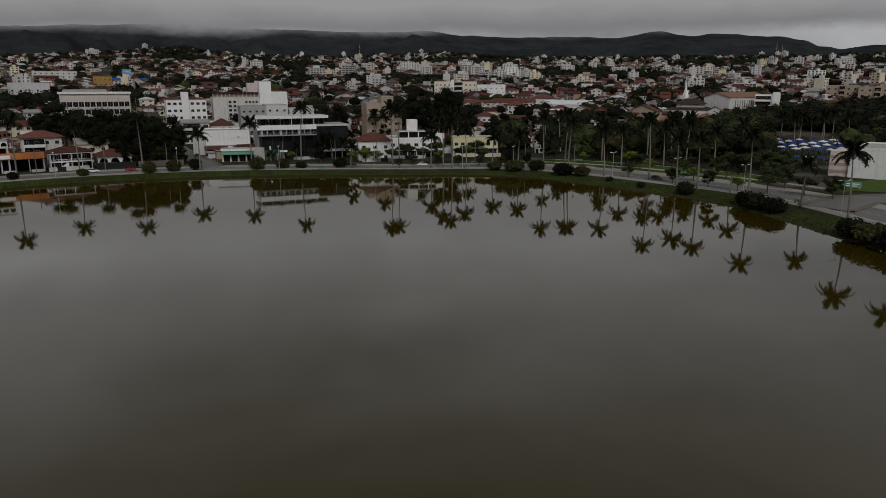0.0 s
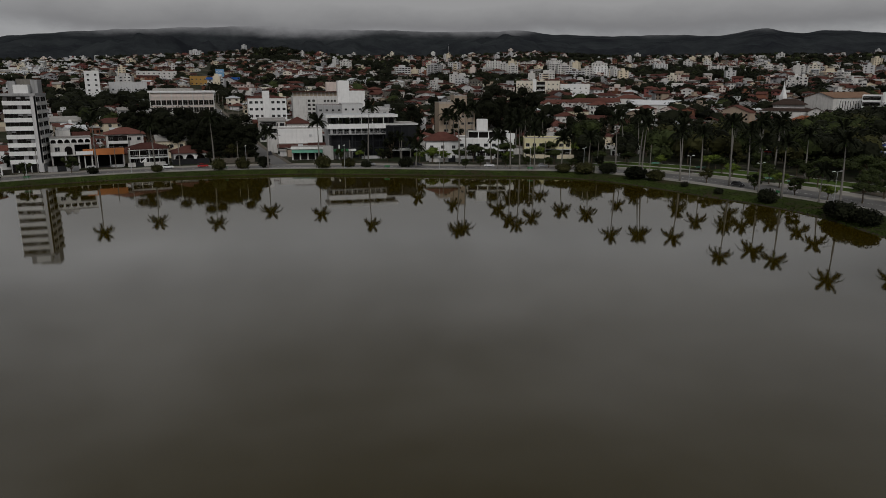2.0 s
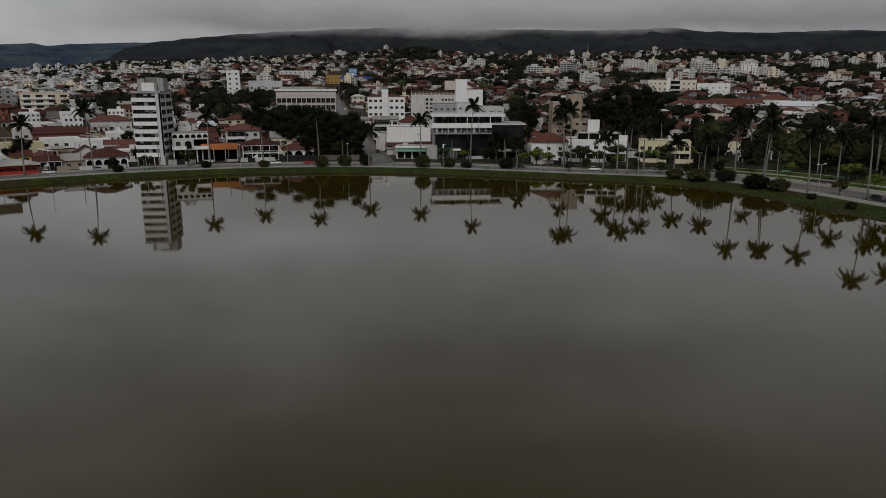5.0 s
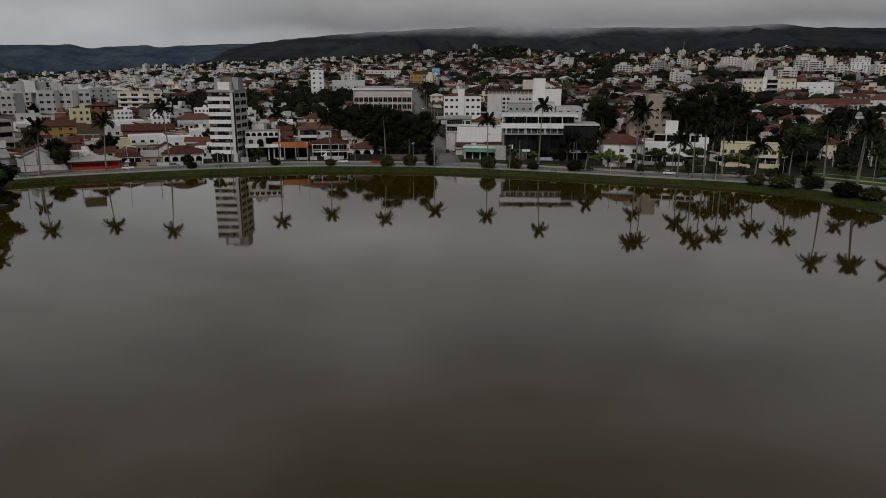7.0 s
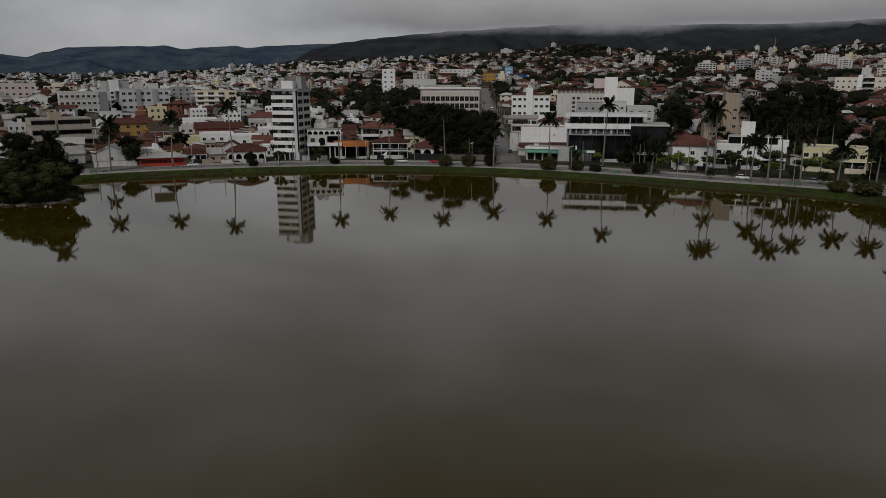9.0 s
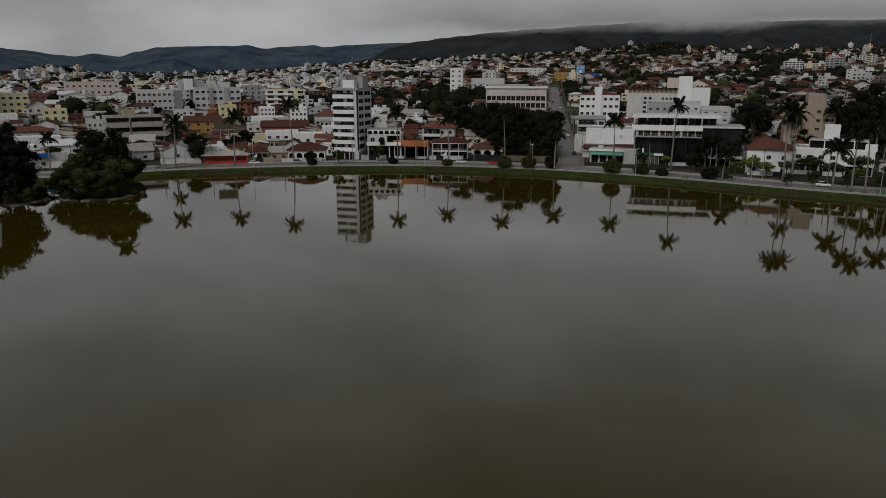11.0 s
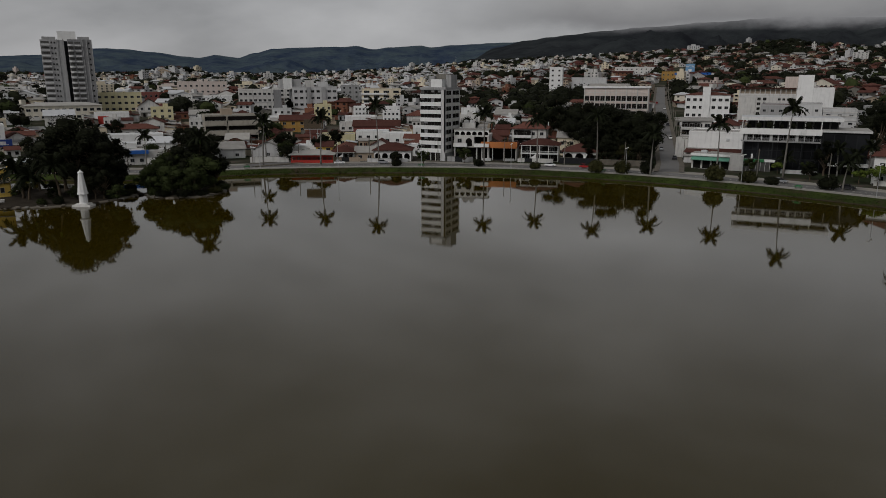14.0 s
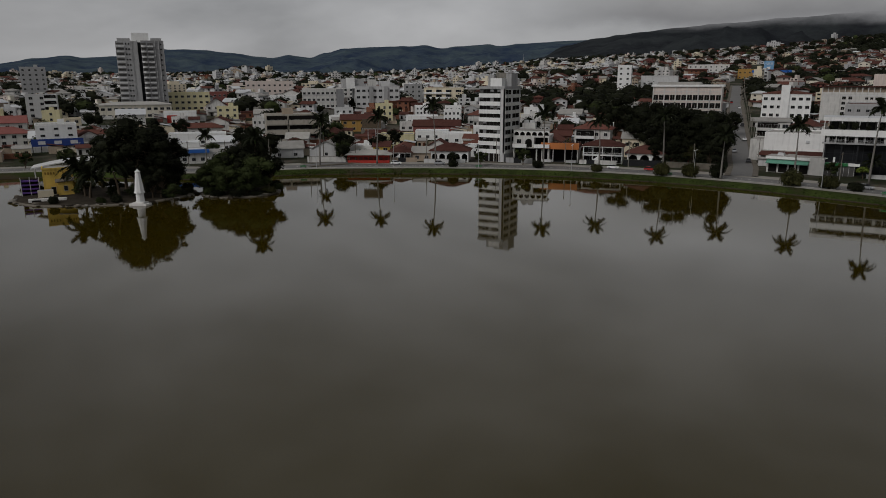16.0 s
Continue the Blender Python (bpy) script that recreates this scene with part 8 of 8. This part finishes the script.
def outbuildings():
    """Sheds, lean-tos and yard walls packed between the houses."""
    rnd = random.Random(51)
    m = Mesh()
    n = 0
    while n < 1300:
        ang = radians(rnd.uniform(-62, 70))
        r = 290 + 200 * rnd.random()
        x, y = CENTRE.x - math.sin(ang) * r, CENTRE.y + math.cos(ang) * r
        d = shore_distance(x, y)
        if d < 50 or d > 215 or (abs(x - street_x(y)) < 9) or (x > 188 and y < 262):
            n += 0.2
            continue
        n += 1
        if any((x - a) ** 2 + (y - b) ** 2 < (c * 0.75 + 1) ** 2 for a, b, c in TAKEN):
            continue
        z, yaw = terrain(x, y), -ang * -1 + rnd.choice((0, 1.57)) + rnd.uniform(-0.1, 0.1)
        ca, sa = math.cos(yaw), math.sin(yaw)
        loc = Mesh()
        wall = rnd.choice(("white", "white", "cream", "lightgrey", "tan", "concrete", "brick"))
        if rnd.random() < 0.35:
            ln = rnd.uniform(6, 14)
            loc.box(-ln / 2, ln / 2, -0.12, 0.12, -2, rnd.uniform(1.8, 2.6), wall)
        else:
            w, dd, h = rnd.uniform(3.5, 8), rnd.uniform(3, 6.5), rnd.uniform(2.5, 3.4)
            loc.box(-w / 2, w / 2, -dd / 2, dd / 2, -3, h, wall)
            rm = rnd.choice(("tile", "tile_old", "tile_old", "sheet", "sheet", "metalroof", "slab"))
            loc.grid([(-w / 2 - 0.4, -dd / 2 - 0.4, h), (w / 2 + 0.4, -dd / 2 - 0.4, h), (w / 2 + 0.4, dd / 2 + 0.4, h + dd * 0.2), (-w / 2 - 0.4, dd / 2 + 0.4, h + dd * 0.2),
                      (-w / 2 - 0.4, -dd / 2 - 0.4, h + 0.15), (w / 2 + 0.4, -dd / 2 - 0.4, h + 0.15), (w / 2 + 0.4, dd / 2 + 0.4, h + dd * 0.2 + 0.15), (-w / 2 - 0.4, dd / 2 + 0.4, h + dd * 0.2 + 0.15)],
                     [(0, 1, 5, 4), (1, 2, 6, 5), (2, 3, 7, 6), (3, 0, 4, 7), (4, 5, 6, 7), (3, 2, 1, 0)], rm)
            for k in range(2):
                xx = -w / 4 + k * w / 2
                loc.box(xx - 0.6, xx + 0.6, -dd / 2 - 0.05, -dd / 2 + 0.05, 0.8 if k else 0.0, 2.1, "dark")
        base = len(m.v)
        m.v += [(x + ca * p[0] - sa * p[1], y + sa * p[0] + ca * p[1], z + p[2]) for p in loc.v]
        m.f += [tuple(i + base for i in f) for f in loc.f]
        m.m += loc.m
    tagged(part("outbuildings", m), "sheds, lean-tos and yard walls between the houses", "outbuildings", kind="stuff")
    for t in THICKET:
        tagged(part("town_trees", t), "dark green trees filling the gardens and the square", "trees", kind="stuff")


outbuildings()


# ---- street furniture, cars and small things ----
def lamp_post(x, y, yaw, z=0.75):
    """Tall steel lamp post with two flat lamp heads."""
    ob = thing("street_lamp", "tall pale street lamp with two flat heads", "street lamp", pose(x, y, z, 0, 0, yaw), "lamps along the promenade")
    m = Mesh()
    m.tube([(0, 0, -0.2), (0, 0, 0.5), (0, 0, 8.6)], [0.16, 0.10, 0.06], "metal", 8)
    part("pole", m, ob)
    m = Mesh()
    m.tube([(-1.3, 0, 8.75), (-0.4, 0, 8.6), (0.4, 0, 8.6), (1.3, 0, 8.75)], [0.045, 0.05, 0.05, 0.045], "metal", 6)
    part("arm", m, ob)
    for s in (-1, 1):
        m = Mesh()
        m.box(s * 1.45 - 0.45, s * 1.45 + 0.45, -0.2, 0.2, 8.72, 8.88, "lampglass", "metal", 0.04)
        part("lamp_head", m, ob, "flat pale lamp head")
    return ob


def utility_pole(x, y, yaw, z):
    ob = thing("utility_pole", "concrete utility pole with a crossarm", "utility pole", pose(x, y, z, 0, 0, yaw), "utility poles of the town")
    m = Mesh()
    m.tube([(0, 0, -0.4), (0, 0, 9.5)], [0.17, 0.11], "concrete", 8)
    part("pole", m, ob)
    m = Mesh()
    m.box(-1.1, 1.1, -0.06, 0.06, 8.8, 8.95, "wood")
    part("crossarm", m, ob)
    for s in (-0.95, 0.0, 0.95):
        m = Mesh()
        m.tube([(s, 0, 8.95), (s, 0, 9.15)], [0.05, 0.03], "darkgrey", 6)
        part("insulator", m, ob)
    return ob


CAR_PARTS = {}


def car(x, y, yaw, z, paint, label):
    """A small hatchback: body, glazed cabin, bumpers, lights and wheels."""
    ob = thing("car", label, "car", pose(x, y, z, 0, 0, yaw), "cars of the town")
    if paint not in CAR_PARTS:
        m = Mesh()
        side = [(-2.0, 0.35), (-2.05, 0.75), (-1.9, 0.98), (-1.1, 1.02), (0.75, 1.0), (1.75, 0.88), (2.0, 0.65), (2.0, 0.35)]
        n = len(side)
        vs = [(a, -0.82, b) for a, b in side] + [(a, 0.82, b) for a, b in side]
        m.grid(vs, [(i, (i + 1) % n, n + (i + 1) % n, n + i) for i in range(n)] + [tuple(reversed(range(n))), tuple(range(n, 2 * n))], paint)
        cab = Mesh()
        prof = [(-1.75, 1.0), (-1.35, 1.48), (0.1, 1.50), (0.95, 1.0)]
        vs = [(a, -0.72 + 0.1 * (b > 1.2), b) for a, b in prof] + [(a, 0.72 - 0.1 * (b > 1.2), b) for a, b in prof]
        cab.grid(vs, [(0, 1, 5, 4), (2, 3, 7, 6), (3, 2, 1, 0), (4, 5, 6, 7)], "glass")
        roof = Mesh()
        roof.box(-1.38, 0.14, -0.64, 0.64, 1.46, 1.53, paint)
        wh = Mesh()
        wh.tube([(0, -0.1, 0), (0, 0.1, 0)], [0.31, 0.31], "rubber", 12)
        rim = Mesh()
        rim.tube([(0, -0.12, 0), (0, 0.12, 0)], [0.18, 0.18], "metal", 10)
        li = Mesh()
        li.box(1.88, 2.02, -0.13, 0.13, 0.62, 0.76, "lampglass")
        CAR_PARTS[paint] = [q.data(nm) for q, nm in ((m, "body"), (cab, "cabin"), (roof, "roof"), (wh, "wheel"), (rim, "rim"), (li, "headlight"))]
    b, c, r, w, ri, li = CAR_PARTS[paint]
    part("body", b, ob)
    part("cabin", c, ob, "dark glazed cabin")
    part("roof", r, ob)
    for sx in (-1.25, 1.25):
        for sy in (-0.76, 0.76):
            wheel = part("wheel", w, ob, at=pose(sx, sy, 0.31))
            part("rim", ri, wheel)
    for sy in (-0.6, 0.6):
        part("headlight", li, ob, at=pose(0, sy, 0))
    return ob


def bench(x, y, yaw, z, mat="green", long=1.0):
    ob = thing("bench", "long pale teal concrete bench in the park" if mat == "teal" else "painted green concrete bench on the promenade", "bench", pose(x, y, z, 0, 0, yaw), "benches on the promenade")
    m = Mesh()
    m.box(-1.1 * long, 1.1 * long, -0.25, 0.25, 0.42, 0.52, mat)
    part("seat", m, ob)
    m = Mesh()
    m.box(-1.1 * long, 1.1 * long, 0.22, 0.30, 0.6, 1.0, mat)
    part("backrest", m, ob)
    for s in (-0.8 * long, 0.8 * long):
        m = Mesh()
        m.box(s - 0.08, s + 0.08, -0.2, 0.28, -0.1, 0.98, "concrete", inset=0.02)
        part("leg", m, ob)


def garden_wall(a, b, h, mat, gate=None, label="white garden wall with a dark gate"):
    """A yard wall with a coping and a gate."""
    a, b = Vector(a), Vector(b)
    ln = (b - a).length
    yaw = math.degrees(math.atan2(b.y - a.y, b.x - a.x))
    ob = thing("garden_wall", label, "wall", pose(a.x, a.y, 0.7, 0, 0, yaw), "garden walls along the lakeside pavement")
    m = Mesh()
    g0, g1 = (ln * gate, ln * gate + 3.0) if gate else (ln, ln)
    m.box(0, g0, -0.1, 0.1, -0.5, h, mat)
    if gate:
        m.box(g1, ln, -0.1, 0.1, -0.5, h, mat)
    part("masonry", m, ob)
    m = Mesh()
    m.box(-0.05, g0, -0.16, 0.16, h, h + 0.1, "concrete")
    part("coping", m, ob)
    if gate:
        m = Mesh()
        m.box(g0, g1, -0.04, 0.04, 0.0, h, "darkgrey")
        for k in range(9):
            m.box(g0 + k * 0.34, g0 + k * 0.34 + 0.06, -0.08, -0.03, 0.0, h + 0.15, "darkgrey")
        part("gate", m, ob, "dark metal gate")


def facing(i):
    n = NORMAL[i % NS]
    return math.degrees(math.atan2(n.y, n.x)) - 90


def shore_index(x, y):
    p = Vector((x, y))
    return min(range(NS), key=lambda k: (SHORE[k] - p).length_squared)


# lamps
for x, y in ((169, 114), (163.5, 79), (176, 140), (177, 165), (152, 205), (128, 213), (98, 226), (62, 238), (24, 243.5), (-18, 241), (-48, 231), (-80, 215), (-101, 200)):
    i = shore_index(x, y)
    q = along(i, 12.4)
    lamp_post(q.x, q.y, facing(i) + 90)
# utility poles
POLES = []
for off, lo, hi, st in ((27.8, 8, 100, 5),):
    for i in range(lo, hi, st):
        q = along(i, off)
        if abs(q.x - 35) < 7:
            continue
        POLES.append(utility_pole(q.x, q.y, facing(i) + 90, 0.72))
for k in range(1, 15):
    y = 262 + k * 24
    utility_pole(street_x(y) + 5.2, y, 0, terrain(street_x(y), y) + 0.2)
# cars
for x, y, off, paint, label in ((-68, 238, 22.5, "carsilver", "silver car parked by the pavement"), (-7, 258, 22.8, "carwhite", "white car parked by the pavement"), (6, 258, 22.8, "carred", "small red car parked by the pavement"),
                                (92, 240, 22.5, "cardark", "dark car parked by the pavement"), (118, 236, 22.5, "carwhite", "white car parked by the pavement"), (140, 226, 22.6, "carsilver", "silver car parked by the pavement"),
                                (-86, 226, 22.5, "carwhite", "white car parked by the pavement"), (178, 150, 17, "cardark", "dark car driving on the lake road"), (70, 240, 22.6, "carsilver", "silver car parked by the pavement")):
    i = shore_index(x, y)
    q = along(i, off)
    car(q.x, q.y, facing(i), 0.64, paint, label)
for k, (y, s, paint) in enumerate(((292, 2.2, "cardark"), (318, -2.4, "carsilver"), (352, 2.4, "carwhite"), (366, -2.5, "carwhite"), (398, 2.3, "cardark"), (430, -2.4, "carsilver"), (470, 2.2, "carwhite"), (500, -2.2, "carred"))):
    car(street_x(y) + s, y, 97, terrain(street_x(y), y) + 0.11, paint, "car on the street that climbs into the town")
rnd = random.Random(77)
for k in range(16):
    # car park beyond the square
    x = 243 + (k % 8) * 4.6
    y = 229 - 0.45 * (x - 262) + (k // 8) * 7.5 + rnd.uniform(-0.4, 0.4)
    car(x, y, -24 + (66 if k % 3 else 0) + rnd.uniform(-4, 4), terrain(x, y) + 0.02, rnd.choice(("carwhite", "carwhite", "carsilver", "cardark", "carred")), "parked car beside the wooded square")
# low rails behind the car park
for k in range(3):
    x = 242 + k * 14
    y = 241 - 0.45 * (x - 262)
    rl = thing("rail_fence", "low pale metal rail fence behind the car park", "fence", pose(x, y, terrain(x, y), 0, 0, -24), "rail fences of the car park")
    for h in (0.5, 1.0):
        m = Mesh()
        m.box(0, 14.6, -0.05, 0.05, h, h + 0.16, "bright")
        part("rail", m, rl)
    for j in range(6):
        m = Mesh()
        m.box(j * 2.9, j * 2.9 + 0.14, -0.07, 0.07, -0.4, 1.2, "bright")
        part("post", m, rl)
# benches
for i in range(12, 146, 15):
    q = along(i, 13.0)
    if -115 < q.x < 190 and q.y > 60:
        bench(q.x, q.y, facing(i), 0.76)
for x, y in ((181.3, 207.7), (189.7, 190.5), (193, 157), (194, 148)):
    bench(x, y, -52, 0.76, "teal", 1.7)
# garden walls in front of the lakeside houses
for a, b, h, mat, g in (((-116, 214), (-103, 221), 2.2, "white", None), ((-90, 229.5), (-79, 234.5), 1.7, "tan", 0.4), ((-75.5, 234), (-61, 240), 1.5, "lightgrey", 0.6), ((-48, 249), (-38, 251), 2.0, "grey", 0.3),
                        ((-22, 258), (-8.5, 260.5), 1.6, "white", 0.2), ((-6, 260.5), (8, 263), 2.2, "darkgrey", 0.5), ((9, 262.5), (26, 263), 2.0, "stone", None), ((96, 243), (109, 240), 1.6, "white", 0.6),
                        ((141, 246), (160, 238), 1.8, "cream", 0.5), ((-150, 193), (-126, 205), 2.4, "white", 0.6), ((112, 250), (126, 246), 1.4, "lightgrey", 0.4)):
    garden_wall(a, b, h, mat, g, {"white": "white garden wall along the pavement", "tan": "low tan garden wall with a gate", "grey": "grey garden wall with a dark gate", "lightgrey": "pale grey garden wall with a gate", "darkgrey": "dark garden wall with a metal gate", "stone": "rough grey stone garden wall", "cream": "cream garden wall with a dark gate"}[mat])
# kiosks and posts at the street corner
for x, y, w, d, h, yaw, wall, label in ((37.6, 283, 3.2, 5.0, 2.6, 8, "lightgrey", "small grey kiosk beside the street"), (38.0, 291, 3.0, 4.2, 2.9, 8, "white", "small white kiosk beside the street")):
    ks = thing("kiosk", label, "kiosk", pose(x, y, terrain(x, y), 0, 0, yaw), "kiosks at the street corner")
    m = Mesh()
    m.box(0, w, 0, d, -0.4, h, wall)
    part("wall", m, ks)
    m = Mesh()
    m.box(-0.5, w + 0.4, -0.6, d + 0.3, h, h + 0.18, "sheet")
    part("roof", m, ks, "flat sheet roof")
    m = Mesh()
    m.box(-0.05, 0.02, 0.6, d - 0.6, 0.9, 2.1, "dark")
    part("hatch", m, ks, "dark open hatch")
# billboard over the bar
bb = thing("billboard", "dark billboard on two steel posts", "billboard", pose(-108.5, 247.0, 0.7, 0, 0, 27))
for s in (-1.6, 1.6):
    m = Mesh()
    m.tube([(s, 0.2, -0.3), (s, 0.2, 14.8)], [0.14, 0.12], "metal", 8)
    part("post", m, bb)
m = Mesh()
m.box(-4.0, 4.0, -0.1, 0.12, 11.0, 15.0, "wood")
part("panel", m, bb)
m = Mesh()
m.box(-4.1, 4.1, -0.16, -0.1, 10.8, 11.05, "metal")
part("frame", m, bb)
# market tents beside the square
TENTS = [(276 + (k % 9) * 3.7 + (k // 9) * 4.0 + (k * 5 % 7) * 0.2, 205 - (k % 9) * 3.6 + (k // 9) * 4.0 + (k * 7 % 5) * 0.4) for k in range(63)] + [(264 + k * 3.0, 168 - k * 3.2) for k in range(4)]
for k in range(67):
    tn = thing("market_tent", "small blue market tent on thin legs", "tent", pose(TENTS[k][0], TENTS[k][1], terrain(*TENTS[k]), 0, 0, 20 + 17 * k), "market tents by the square")
    m = Mesh()
    m.hip(-1.5, 1.5, -1.5, 1.5, 2.3, 0.9, "tentblue" if (k * 7) % 5 < 3 else "lightgrey" if k % 2 else "bright", 0.1, 0.25)
    part("canopy", m, tn)
    for sx in (-1.4, 1.4):
        for sy in (-1.4, 1.4):
            m = Mesh()
            m.tube([(sx, sy, -0.1), (sx, sy, 2.35)], [0.04, 0.04], "metal", 6)
            part("leg", m, tn)
# radio masts on the slopes
for x, y, h in ((1062, 883, 36), (1068, 876, 30), (452, 1394, 32), (-623, 1646, 26)):
    z = terrain(x, y) - 0.5
    rm = thing("radio_mast", "slender pale steel lattice mast on the hillside", "mast", pose(x, y, z), "radio masts on the hills")
    w = 0.9
    feet = [(w * math.cos(a), w * math.sin(a)) for a in (0.5, 2.6, 4.7)]
    for fx, fy in feet:
        m = Mesh()
        m.tube([(fx, fy, 0), (fx * 0.35, fy * 0.35, h)], [0.13, 0.08], "grey", 5)
        part("leg", m, rm)
    m = Mesh()
    for k in range(int(h / 2.5)):
        for i in range(3):
            (ax, ay), (bx, by) = feet[i], feet[(i + 1) % 3]
            f0, f1 = 1 - 0.65 * k * 2.5 / h, 1 - 0.65 * (k + 1) * 2.5 / h
            m.tube([(ax * f0, ay * f0, k * 2.5), (bx * f1, by * f1, (k + 1) * 2.5)], [0.04, 0.04], "grey", 4)
    part("bracing", m, rm)
    m = Mesh()
    m.tube([(0, 0, h - 4), (0, 0, h + 3)], [0.12, 0.06], "metal", 5)
    part("aerial", m, rm)
# lawns and paths of the lakeside park
ia, ib = sorted((shore_index(140, 200), shore_index(158, 106)))
for k, (o0, o1) in enumerate(((29.3, 35.0), (37.0, 45.0))):
    for j in range(ia, ib - 8, 10):
        ring_strip("lawn", [(o0, 0.55), (o0 + 0.1, 0.80), (o1 - 0.1, 0.80), (o1, 0.55)], "lawn", "mown green lawn beside the lake road", j, j + 8)
        for q in (o0 - 0.35, o1 + 0.02):
            ring_strip("kerb", [(q, 0.55), (q + 0.02, 0.86), (q + 0.3, 0.86), (q + 0.33, 0.55)], "kerb", "pale kerb round the lawn", j, j + 8)
ring_strip("park_path", [(35.0, 0.60), (35.1, 0.785), (36.9, 0.785), (37.0, 0.60)], "paving", "pale paved path through the park", ia, ib)
m = Mesh()
m.grid([(208, 106, 0.86), (226, 88, 0.86), (258, 114, 0.86), (222, 121, 0.86)], [(0, 1, 2, 3)], "lawn")
tagged(part("lawn", m), "green lawn in front of the white arena", "lawn", kind="structure")
sg = thing("sign_board", "low teal sign board on the lawn", "sign", pose(214, 106.5, 0.85, 0, 0, -52))
m = Mesh()
m.box(-2.8, 2.8, -0.1, 0.1, 0.5, 2.3, "teal")
part("panel", m, sg)
m = Mesh()
m.box(-2.2, 2.2, -0.13, -0.1, 1.5, 1.8, "bright")
m.box(-1.6, 1.6, -0.13, -0.1, 0.9, 1.15, "bright")
part("writing", m, sg, "pale bars of writing")
for x in (-2.4, 2.4):
    m = Mesh()
    m.box(x - 0.1, x + 0.1, 0.1, 0.25, -0.1, 2.2, "metal")
    part("post", m, sg)

def bank_tufts():
    """Tufts of grass along the waterline and over the bank."""
    rnd = random.Random(4)
    m = Mesh()
    for i in range(10, 150):
        for _ in range(34):
            off = EDGE[i] + abs(rnd.gauss(0, 0.4)) * (11 - EDGE[i]) + 0.1
            if off > 10.7:
                continue
            p = along(i, off).lerp(along(i + 1, off), rnd.random())
            z = bank_height(i, off)
            h, a = rnd.uniform(0.08, 0.30), rnd.uniform(0, 6.28)
            dx, dy = math.cos(a) * 0.22, math.sin(a) * 0.22
            m.face([(p.x - dx, p.y - dy, z - 0.1), (p.x + dx, p.y + dy, z - 0.1), (p.x + dx * 1.5 + 0.1, p.y + dy * 1.5, z + h), (p.x - dx * 1.2, p.y - dy * 1.2 + 0.1, z + h * 0.8)], "grass")
    tagged(part("bank_grass", m), "rough tufts of grass on the lake bank", "grass", kind="stuff")


bank_tufts()
